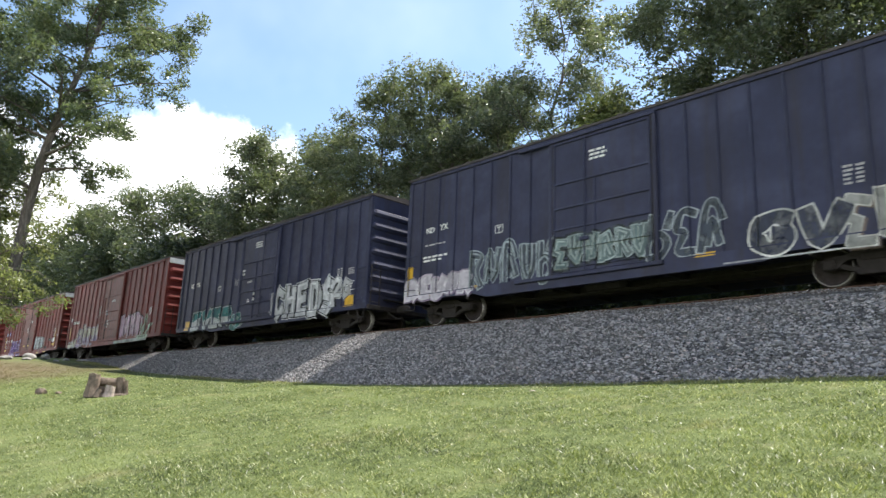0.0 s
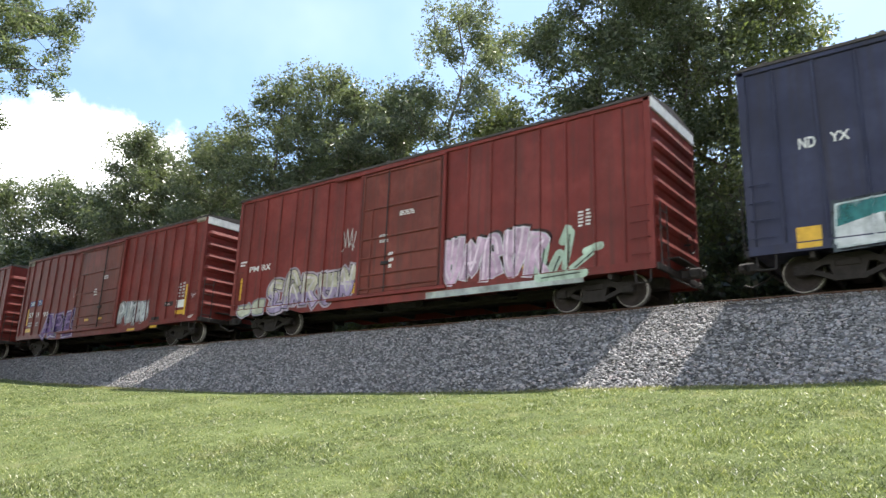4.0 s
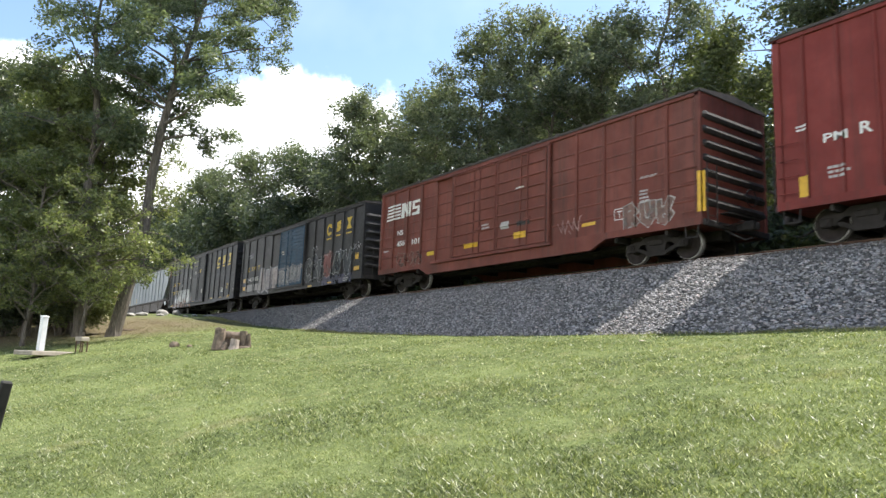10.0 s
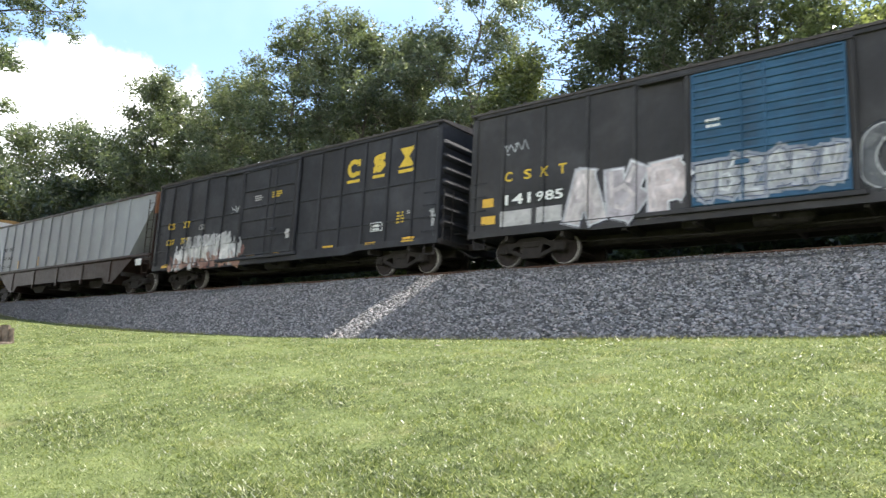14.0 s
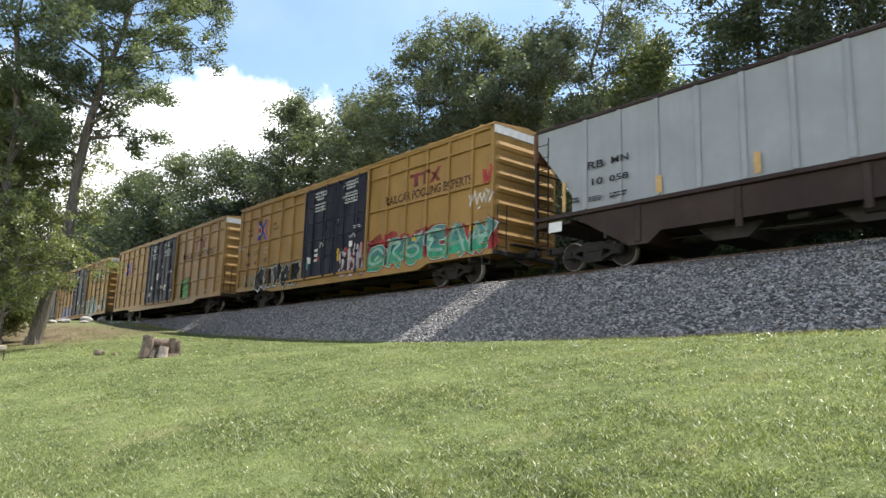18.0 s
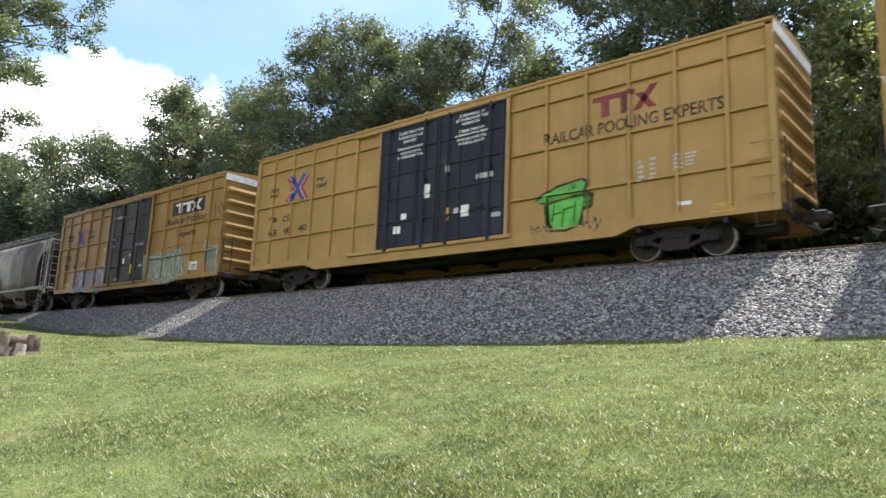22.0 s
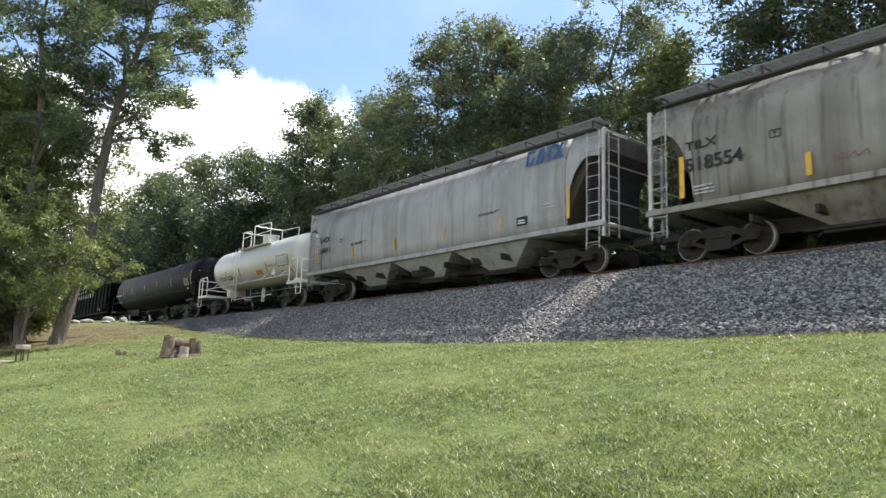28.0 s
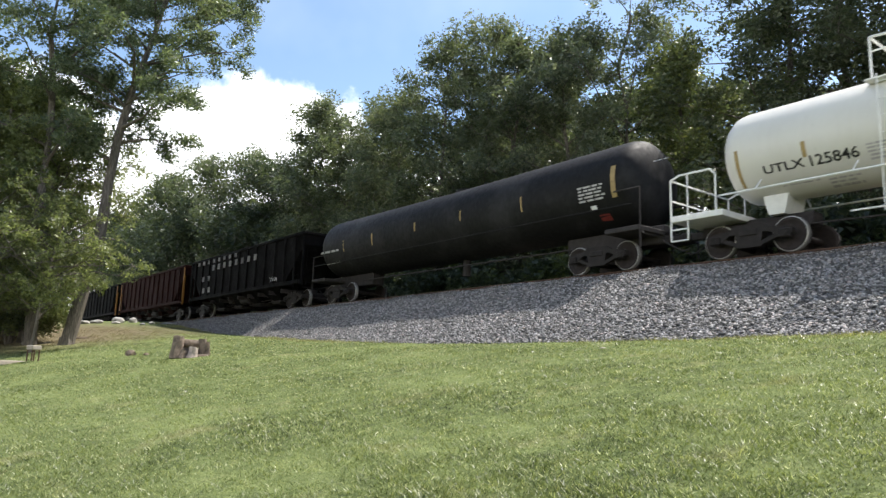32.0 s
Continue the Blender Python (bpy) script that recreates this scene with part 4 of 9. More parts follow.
def couplers(car, L):
    me = shared("coupler", coupler_mesh)
    link("coupler", me, None, car, "", pose(L / 2 - 0.12, 0, 0))
    link("coupler", me, None, car, "", pose(-L / 2 + 0.12, 0, 0, 0, 0, 180))


def ladder(car, x, y, z0, z1, mat, name="ladder", along="x", wide=0.46, rungs=7, rail_r=0.018):
    """Side rails and rungs standing off a wall; along: the axis on which the rungs lie."""
    bm = bmesh.new()
    d = Vector((1, 0, 0)) if along == "x" else Vector((0, 1, 0))
    o = Vector((x, y, 0))
    for k in (-0.5, 0.5):
        p = o + d * wide * k
        tube(bm, p + Vector((0, 0, z0)), p + Vector((0, 0, z1)), rail_r, 5)
    for i in range(rungs):
        z = z0 + (z1 - z0) * (i + 0.5) / rungs
        tube(bm, o + d * wide * -0.5 + Vector((0, 0, z)), o + d * wide * 0.5 + Vector((0, 0, z)), 0.013, 5)
    return part(name, bm, mat, car)


def grab(car, x0, x1, y, z, mat, off=0.07):
    bm = bmesh.new()
    path_tube(bm, [(x0, y, z), (x0, y - off, z), (x1, y - off, z), (x1, y, z)], 0.013, 5)
    return part("grab_iron", bm, mat, car)


def text(car, words, x, z, size, mat, y=-W - 0.004, wide=1.0, name="lettering", bold=0.0, slant=0.0, depth=0.002, turn=0):
    cu = bpy.data.curves.new("lettering", "FONT")
    cu.body, cu.size, cu.extrude, cu.offset, cu.shear = words, size, depth, bold, slant
    cu.resolution_u = 3
    tmp = bpy.data.objects.new("lettering", cu)
    me = bpy.data.meshes.new_from_object(tmp)
    bpy.data.objects.remove(tmp)
    bpy.data.curves.remove(cu)
    me.materials.clear()
    ob = link(name, me, mat, car)
    ob.matrix_basis = Matrix.Translation((x, y, z)) @ Matrix.Rotation(radians(90), 4, "X") @ Matrix.Rotation(radians(turn), 4, "Z") @ Matrix.Diagonal((wide, 1, 1, 1))
    return ob


def lines(car, x, z, wide, high, rows, mat, y=-W - 0.004, name="stencil", seed=1):
    """Small stencilled lines too small to read, as plain bars."""
    rng = random.Random(seed * 97 + int(x * 10) + int(z * 31))
    bm = bmesh.new()
    step = high / rows
    for i in range(rows):
        a = x + rng.uniform(0, 0.06) * wide
        end = x + wide * rng.uniform(0.72, 1.0)
        while a < end - 0.03:
            b = min(end, a + wide * rng.uniform(0.12, 0.3))
            box(bm, a, b, y, y + 0.003, z + i * step, z + i * step + step * 0.55)
            a = b + 0.07 * wide * rng.uniform(0.5, 1)
    return tagged(part(name, bm, mat, car), kind="stuff")


def patch(car, x0, x1, z0, z1, mat, y=-W - 0.003, name="decal"):
    bm = bmesh.new()
    box(bm, x0, x1, y, y + 0.003, z0, z1)
    return part(name, bm, mat, car)


def capsule(bm, a, b, r, y, seg=5):
    """A flat stroke with round ends in the plane of the car's side."""
    a, b = Vector(a), Vector(b)
    t = math.atan2(b.y - a.y, b.x - a.x)
    pts = [a + Vector((math.cos(t + math.pi / 2 + math.pi * i / seg), math.sin(t + math.pi / 2 + math.pi * i / seg))) * r for i in range(seg + 1)]
    pts += [b + Vector((math.cos(t - math.pi / 2 + math.pi * i / seg), math.sin(t - math.pi / 2 + math.pi * i / seg))) * r for i in range(seg + 1)]
    f = [bm.verts.new((p.x, y, p.y)) for p in pts]
    bm.faces.new(f)


def ribbon(pts, r, y, grow):
    """One unbroken painted stroke along pts: a flat strip that swells and tapers."""
    bm = bmesh.new()
    fine = []
    k = len(pts)
    for i in range(k - 1):
        p0, p1, p2, p3 = (Vector(pts[min(max(i + d, 0), k - 1)]) for d in (-1, 0, 1, 2))
        for j in range(5):
            t = j / 5
            fine.append(0.5 * ((2 * p1) + (p2 - p0) * t + (2 * p0 - 5 * p1 + 4 * p2 - p3) * t * t + (3 * p1 - p0 - 3 * p2 + p3) * t ** 3))
    fine.append(Vector(pts[-1]))
    n = len(fine)
    rows = []
    for i, p in enumerate(fine):
        d = fine[min(i + 1, n - 1)] - fine[max(i - 1, 0)]
        d = d.normalized() if d.length > 1e-6 else Vector((1, 0))
        w = (r * (0.92 + 0.14 * math.sin(i * 0.9)) + grow) if grow >= 0 else r * (1 + grow) * 0.9
        s = Vector((-d.y, d.x)) * w
        q = p + d * (max(grow, 0) + r * 0.4) * (-1 if i == 0 else 1 if i == n - 1 else 0)
        rows.append((bm.verts.new((q.x + s.x, y - 0.00002 * i, q.y + s.y)), bm.verts.new((q.x - s.x, y - 0.00002 * i, q.y - s.y))))
    for (a, b), (c, e) in zip(rows, rows[1:]):
        f = bm.faces.new((a, b, e, c))
        f.normal_update()
        if f.normal.y > 0:
            f.normal_flip()
    return bm


def slab(bm, p, q, w, y, grow):
    """A flat bar from p to q with cut ends; grow widens it all round."""
    p, q = Vector(p), Vector(q)
    d = (q - p).normalized()
    n = Vector((-d.y, d.x)) * (w + grow)
    p, q = p - d * grow, q + d * grow
    f = bm.faces.new([bm.verts.new((v.x, y, v.y)) for v in (p + n * 0.85, q + n, q - n * 0.8, p - n)])
    f.normal_update()
    if f.normal.y > 0:
        f.normal_flip()


def end_wall(car, sx, L, H, mat, ribs, z0, cap=None):
    """A corrugated steel end with its ribs, ladder and brake gear. sx: +1 or -1."""
    bm = bmesh.new()
    x = sx * L / 2
    for i in range(ribs):
        z = z0 + 0.35 + (H - 0.55 - z0 - 0.35) * (i + 0.5) / ribs
        hh = (H - 0.9 - z0) / ribs * 0.3
        pts = [(0, -hh), (0.05, -hh * 0.75), (0.085, 0), (0.05, hh * 0.75), (0, hh)]
        ends = [(-W + 0.10, 0.25), (-W + 0.24, 1.0), (W - 0.24, 1.0), (W - 0.10, 0.25)]
        loft(bm, [[(x + sx * a * k, y, z + b * (0.4 + 0.6 * k)) for a, b in pts] for y, k in ends])
    part("end_corrugations", bm, mat, car)
    if cap:
        bm = bmesh.new()
        bevel_box(bm, min(x - sx * 0.02, x + sx * 0.05), max(x - sx * 0.02, x + sx * 0.05), -W + 0.02, W - 0.02, H - 0.42, H - 0.1, 0.015)
        part("end_cap", bm, cap, car)
    ladder(car, x + sx * 0.13, -W + 0.33, z0 - 0.05, z0 + 1.55, M["under"], "end_ladder", "y", 0.42, 4)
    bm = bmesh.new()
    bevel_box(bm, min(x, x + sx * 0.1), max(x, x + sx * 0.1), -W + 0.05, W - 0.05, z0 - 0.12, z0 + 0.05, 0.02)
    part("end_sill", bm, M["under"], car)
    bm = bmesh.new()
    box(bm, min(x + sx * 0.03, x + sx * 0.3), max(x + sx * 0.03, x + sx * 0.3), -0.75, 0.75, z0 + 0.28, z0 + 0.31)
    path_tube(bm, [(x, 0.5, z0 + 0.9), (x + sx * 0.18, 0.5, z0 + 0.9)], 0.03)
    for k in range(10):
        a, b = k * 0.628, (k + 1) * 0.628
        tube(bm, (x + sx * 0.18, 0.5 + 0.25 * math.cos(a), z0 + 0.9 + 0.25 * math.sin(a)), (x + sx * 0.18, 0.5 + 0.25 * math.cos(b), z0 + 0.9 + 0.25 * math.sin(b)), 0.015, 4)
    part("hand_brake", bm, M["under"], car)


def underframe(car, L, z0, seed):
    rng = random.Random(seed)
    bm = bmesh.new()
    bevel_box(bm, -L / 2 + 0.3, L / 2 - 0.3, -0.22, 0.22, 0.55, z0 + 0.02, 0.02)
    part("centre_sill", bm, M["under"], car)
    me = shared("cross_bearer_%.2f" % z0, lambda b: (bevel_box(b, -0.05, 0.05, -W + 0.12, W - 0.12, z0 - 0.22, z0 - 0.02, 0.01), [M["under"]])[1])
    for i in range(9):
        link("cross_bearer", me, None, car, "", pose(-L / 2 + 1.2 + (L - 2.4) * i / 8, 0, 0))
    bm = bmesh.new()
    x = rng.uniform(-1.2, 0.8)
    tube(bm, (x, -0.9, 0.72), (x + 1.1, -0.9, 0.72), 0.2, 12)
    tube(bm, (x + 1.1, -0.9, 0.72), (x + 1.25, -0.9, 0.72), 0.2, 12, 0.08)
    part("air_reservoir", bm, M["under"], car)
    bm = bmesh.new()
    path_tube(bm, [(-L / 2 + 2.6, -0.7, 0.62), (-1.5, -0.75, 0.5), (1.8, -0.75, 0.55), (L / 2 - 2.6, -0.7, 0.62)], 0.022)
    bevel_box(bm, x - 1.6, x - 1.1, -1.1, -0.75, 0.6, 0.95, 0.03)
    part("brake_rigging", bm, M["under"], car)


def side_furniture(car, L, z0, mat):
    """Sill steps, grab irons and the ladders at the two ends of the near side."""
    for sx in (-1, 1):
        x = sx * (L / 2 - 0.32)
        bm = bmesh.new()
        path_tube(bm, [(x - 0.2, -W + 0.06, z0), (x - 0.18, -W + 0.05, z0 - 0.36), (x + 0.18, -W + 0.05, z0 - 0.36), (x + 0.2, -W + 0.06, z0)], 0.02)
        part("sill_step", bm, M["under"], car)
        for k in range(4):
            grab(car, x - 0.22, x + 0.22, -W, z0 + 0.32 + 0.4 * k, mat)


RELIEF = {}


def boxcar(label, at, L, H, body, posts, door, seed, style="rib", sill=0.76, roof=None, cap=None, truck_in=1.8, ribs=7, belly=0.0, end=None, post_w=0.05, levels=(0.0, 0.25, 0.5, 0.75, 1.0), door_mat=None, rows=(), belt=0.045, deep=0.05, proud=0.0, fine=()):
    """at: the middle's place on the train; door: list of (x0, x1) from the car's middle; posts: x of the side posts;
    levels: heights of the door's rails as shares; deep: depth of the side sheets behind the posts; rows, belt, proud: belts between the posts;
    fine: shares of the door's width with stiles on its lower part alone."""
    car = thing("boxcar", label, "boxcar", "cars of the freight train", pose(at, TRACK_Y, RAIL_Z))
    CARS.append((car, at))
    relief = [(-99, 99, -9, 9, -W + deep), (-L / 2, L / 2, sill - belly, sill + 0.17, -W - 0.005), (-L / 2, L / 2, H - 0.24, H - 0.13, -W - 0.004)]
    RELIEF[car.name] = relief
    end = end or body
    bm = bmesh.new()
    bevel_box(bm, -L / 2, L / 2, -W + deep, W - deep, sill + 0.06, H - 0.12, 0.02)
    part("body", bm, body, car)
    bm = bmesh.new()
    o = W + 0.03
    prof = [(-o, H - 0.13), (-o, H - 0.06), (0, H + 0.09), (o, H - 0.06), (o, H - 0.13)]
    loft(bm, [[(x, y, z) for y, z in prof] for x in (-L / 2 - 0.05, L / 2 + 0.05)])
    for i in range(14):
        x = -L / 2 + 0.6 + (L - 1.2) * i / 13
        loft(bm, [[(x - 0.05, -o, H - 0.06), (x + 0.05, -o, H - 0.06), (x + 0.05, -o, H - 0.02), (x - 0.05, -o, H - 0.02)], [(x - 0.05, 0, H + 0.09), (x + 0.05, 0, H + 0.09), (x + 0.05, 0, H + 0.13), (x - 0.05, 0, H + 0.13)]])
    part("roof", bm, roof or M["roof_grime"], car)
    bm = bmesh.new()
    if belly:
        pts = [(-L / 2, sill), (-L / 2 + 3.3, sill), (-L / 2 + 3.9, sill - belly), (L / 2 - 3.9, sill - belly), (L / 2 - 3.3, sill), (L / 2, sill), (L / 2, sill + 0.2), (-L / 2, sill + 0.2)]
        prism(bm, pts, -W - 0.005, -W + 0.12)
    else:
        bevel_box(bm, -L / 2, L / 2, -W - 0.002, -W + 0.14, sill, sill + 0.17, 0.012)
    turned = pose(0, 0, 0, 0, 0, 180)
    a = part("side_sill", bm, body, car)
    link("side_sill", a.data, None, car, "", turned)
    bm = bmesh.new()
    bevel_box(bm, -L / 2, L / 2, -W - 0.004, -W + 0.1, H - 0.24, H - 0.13, 0.012)
    a = part("top_chord", bm, body, car)
    link("top_chord", a.data, None, car, "", turned)
    key = "side_post_%.2f_%.2f_%.2f" % (H, sill, post_w)

    def post_mesh(b):
        bevel_box(b, -post_w / 2, post_w / 2, -W, -W + deep + 0.01, sill + 0.17, H - 0.24, 0.012)
        return []

    me = shared(key + body.name, lambda b: (post_mesh(b), [body])[1])
    for x in posts:
        relief.append((x - post_w / 2, x + post_w / 2, sill + 0.17, H - 0.24, -W))
        link("side_post", me, None, car, "", pose(x, 0, 0))
        link("side_post", me, None, car, "", pose(-x, 0, 0, 0, 0, 180))
    cm = shared("corner_post_%.2f_%.2f" % (H, sill) + body.name, lambda b: (bevel_box(b, -0.09, 0.09, -W - 0.004, -W + 0.12, sill + 0.0, H - 0.13, 0.02), [body])[1])
    for sx in (-1, 1):
        relief.append((sx * (L / 2 - 0.07) - 0.09, sx * (L / 2 - 0.07) + 0.09, sill, H - 0.13, -W - 0.004))
        link("corner_post", cm, None, car, "", pose(sx * (L / 2 - 0.07), 0, 0))
        link("corner_post", cm, None, car, "", pose(sx * (L / 2 - 0.07), 0, 0, 0, 0, 180))
    if rows:
        # raised belts between the posts
        d0, d1 = min(d[0] for d in door), max(d[1] for d in door)
        xs = sorted([-L / 2 + 0.1, L / 2 - 0.1, d0 - 0.12, d1 + 0.12] + list(posts))
        for a, b in zip(xs, xs[1:]):
            if b - a < 0.25 or (a < d1 - 0.2 and b > d0 + 0.2) or b - a > 2.4:
                continue
            bw = round(b - a - post_w, 2)
            bmsh = shared("side_belt_%.2f_%.3f_%.3f" % (bw, belt, proud) + body.name, lambda q: (bevel_box(q, -bw / 2, bw / 2, -W - proud, -W + deep + 0.01, -belt, belt, min(0.02, belt * 0.4)), [body])[1])
            for z in rows:
                relief.append(((a + b - bw) / 2, (a + b + bw) / 2, z - belt, z + belt, -W - proud))
                link("side_belt", bmsh, None, car, "", pose((a + b) / 2, 0, z))
    dm = door_mat or body
    for x0, x1 in door:
        bm = bmesh.new()
        bevel_box(bm, x0, x1, -W - 0.05, -W + 0.02, sill + 0.2, H - 0.34, 0.015)
        d = part("door", bm, dm, car, "")
        link("door", d.data, None, car, "", pose(0, 0, 0, 0, 0, 180))
        relief.append((x0, x1, sill + 0.2, H - 0.34, -W - 0.05))
        tall, base = H - 0.62 - sill, sill + 0.24
        stiles = [(x0 + 0.05, 1.0), (x1 - 0.05, 1.0)]
        stiles += [(x0 + (x1 - x0) * k, levels[-2]) for k in fine] if fine else [((x0 + x1) / 2, 1.0)] if x1 - x0 < 3.4 and style != "grid" else [(x0 + (x1 - x0) * k, 1.0) for k in (0.34, 0.67)]
        for x, up in stiles:
            b2 = bmesh.new()
            bevel_box(b2, x - 0.035, x + 0.035, -W - 0.085, -W - 0.04, sill + 0.22, base + tall * up + 0.02, 0.012)
            part("door_stile", b2, dm, d)
            relief.append((x - 0.035, x + 0.035, sill + 0.22, base + tall * up, -W - 0.085))
        for k in levels:
            z = base + tall * k
            b2 = bmesh.new()
            bevel_box(b2, x0 + 0.02, x1 - 0.02, -W - 0.088, -W - 0.045, z - 0.03, z + 0.03, 0.012)
            part("door_rail", b2, dm, d)
            relief.append((x0 + 0.02, x1 - 0.02, z - 0.03, z + 0.03, -W - 0.088))
        if style == "grid":
            for k in (0.17, 0.8):
                xr = x0 + k * (x1 - x0)
                b2 = bmesh.new()
                tube(b2, (xr, -W - 0.12, sill + 0.08), (xr, -W - 0.12, H - 0.3), 0.026, 6)
                for z in (sill + 0.1, sill + 0.9, sill + 2.2, H - 0.5):
                    bevel_box(b2, xr - 0.06, xr + 0.06, -W - 0.15, -W - 0.07, z, z + 0.12, 0.012)
                part("door_lock_bar", b2, dm, d)
        b2 = bmesh.new()
        xr = x0 + 0.35 * (x1 - x0) if seed % 2 else x1 - 0.35 * (x1 - x0)
        tube(b2, (xr, -W - 0.1, sill + 0.2), (xr, -W - 0.1, H - 0.4), 0.02, 6)
        bevel_box(b2, xr - 0.16, xr + 0.16, -W - 0.13, -W - 0.08, sill + 1.05, sill + 1.16, 0.015)
        part("door_lock_rod", b2, M["under"] if seed in (3, 4, 5) else dm, d)
    if door:
        a, b = min(d[0] for d in door), max(d[1] for d in door)
        bm = bmesh.new()
        bevel_box(bm, a - 1.4, b + 0.25, -W - 0.1, -W + 0.01, sill + 0.08, sill + 0.19, 0.012)
        part("door_track", bm, body, car)
        bm = bmesh.new()
        bevel_box(bm, a - 1.3, b + 0.15, -W - 0.1, -W + 0.01, H - 0.34, H - 0.26, 0.012)
        part("door_hood", bm, body, car)
        # thin dark strips stand for the shaded gaps at the doors' edges
        for x in (a - 0.012, b + 0.012) + tuple(d[1] + 0.01 for d in door[:-1]):
            bm = bmesh.new()
            box(bm, x - 0.014, x + 0.014, -W - 0.052, -W + 0.02, sill + 0.2, H - 0.34)
            part("door_seal", bm, M["under"], car)
        for x in (a - 0.085, b + 0.085):
            bm = bmesh.new()
            bevel_box(bm, x - 0.055, x + 0.055, -W - 0.075, -W + 0.02, sill + 0.17, H - 0.24, 0.02)
            part("door_post", bm, body, car)
    for sx in (-1, 1):
        end_wall(car, sx, L, H, end, ribs, sill + 0.1, cap)
        truck(car, sx * (L / 2 - truck_in))
    couplers(car, L)
    underframe(car, L, sill + 0.08, seed)
    side_furniture(car, L, sill + 0.05, body)
    return car


def spaced(a, b, k):
    return [a + (b - a) * (i + 0.5) / k for i in range(k)]


def fence(L, door, step):
    """Post places over both sides of a door, evenly spaced up to its frame."""
    out = []
    for sx, stop in ((-1, door[0] - 0.12), (1, door[1] + 0.12)):
        a = sx * (L / 2 - step * 0.9)
        k = max(1, round(abs(stop - a) / step))
        out += [a + (stop - a) * i / k for i in range(k)]
    return sorted(out)


# ---- the cars, in the order in which they pass ----
def car_navy_first():
    L, H = 16.3, 5.26
    door = [(-1.65, 1.55)]
    c = boxcar("navy blue boxcar with pale spray-painted letters and white stencils", 114.95, L, H, M["navy"], fence(L, door[0], 0.82), door, 1, levels=(0.03, 0.17, 0.32, 0.48, 0.67, 0.99), fine=(0.45,), belly=0.16)
    return c


def car_navy_second():
    L, H = 16.35, 5.26
    door = [(-1.55, 1.6)]
    return boxcar("navy blue boxcar with large white and teal graffiti", 96.4, L, H, M["navy"], fence(L, door[0], 0.82), door, 2, levels=(0.03, 0.17, 0.32, 0.48, 0.67, 0.99), fine=(0.45,), belly=0.16)


def car_red_first():
    L, H = 16.3, 5.3
    door = [(-1.55, 1.7)]
    return boxcar("dark red boxcar with pink and cream graffiti", 77.95, L, H, M["red"], fence(L, door[0], 0.82), door, 3, levels=(0.03, 0.14, 0.28, 0.44, 0.69, 0.99), fine=(0.14,), belly=0.16, cap=M["end_cap"], door_mat=M["red_door"])


def car_red_second():
    L, H = 16.15, 5.1
    door = [(-2.05, 1.85)]
    return boxcar("dark red boxcar with purple graffiti and white numbers", 59.55, L, H, M["red"], fence(L, door[0], 0.82), door, 4, levels=(0.03, 0.14, 0.28, 0.44, 0.69, 0.99), fine=(0.14,), belly=0.16, cap=M["end_cap"], door_mat=M["red_door"])


def car_red_third():
    L, H = 16.2, 5.18
    door = [(-1.6, 1.5)]
    return boxcar("dark red boxcar with green and black graffiti", 41.05, L, H, M["red_b"], fence(L, door[0], 0.82), door, 5, levels=(0.03, 0.14, 0.28, 0.44, 0.69, 0.99), fine=(0.14,), belly=0.16, door_mat=M["red_door"])


def car_oxide():
    L, H = 16.7, 4.55
    door = [(-2.68, -0.06), (-0.04, 2.55)]
    return boxcar("oxide red double-door boxcar with white striped emblem", 22.5, L, H, M["oxide"], fence(L, (-2.7, 2.55), 1.2), door, 6, belly=0.28, end=M["under"], post_w=0.11, levels=[i / 8 for i in range(9)], rows=(1.45, 1.9, 2.35, 2.8, 3.25, 3.7), belt=0.03, proud=-0.035)


def car_slate_first():
    L, H = 16.28, 4.52
    door = [(-1.73, 1.54)]
    return boxcar("dark slate boxcar with a teal blue door and graffiti", 4.4, L, H, M["slate"], fence(L, door[0], 1.2), door, 7, post_w=0.08, levels=[i / 16 for i in range(17)], belly=0.08, door_mat=M["blue_door"])


def car_slate_second():
    L, H = 16.04, 4.65
    door = [(-1.77, 1.39)]
    return boxcar("blue-black boxcar with gold letters and grey graffiti", -12.97, L, H, M["slate_b"], fence(L, door[0], 1.2), door, 8, post_w=0.09, levels=(0, 0.2, 0.4, 0.56, 0.76, 1), rows=(1.6, 2.75), belt=0.022, proud=-0.02, belly=0.1)


def car_yellow_first():
    L, H = 19.4, 5.3
    door = [(-2.66, -0.18), (-0.14, 2.33)]
    return boxcar("ochre yellow high-cube boxcar with green and black graffiti", -51.53, L, H, M["yellow"], fence(L, (-2.66, 2.33), 1.18), door, 9, "grid", cap=M["end_cap"], roof=M["yellow_b"], truck_in=2.5, belly=0.2, post_w=0.1, levels=(0, 0.2, 0.4, 0.6, 0.8, 1), door_mat=M["ink"], rows=(1.9, 3.2, 4.55), belt=0.035, deep=0.085, proud=0.012)


def car_yellow_second():
    L, H = 19.4, 5.3
    door = [(-2.65, -0.14), (-0.1, 2.41)]
    return boxcar("clean ochre yellow high-cube boxcar with a small green graffiti", -72.97, L, H, M["yellow_b"], fence(L, (-2.65, 2.41), 1.18), door, 10, "grid", cap=M["end_cap"], roof=M["yellow_b"], truck_in=2.5, belly=0.2, post_w=0.1, levels=(0, 0.2, 0.4, 0.6, 0.8, 1), door_mat=M["ink"], rows=(1.9, 3.2, 4.55), belt=0.035, deep=0.085, proud=0.012)


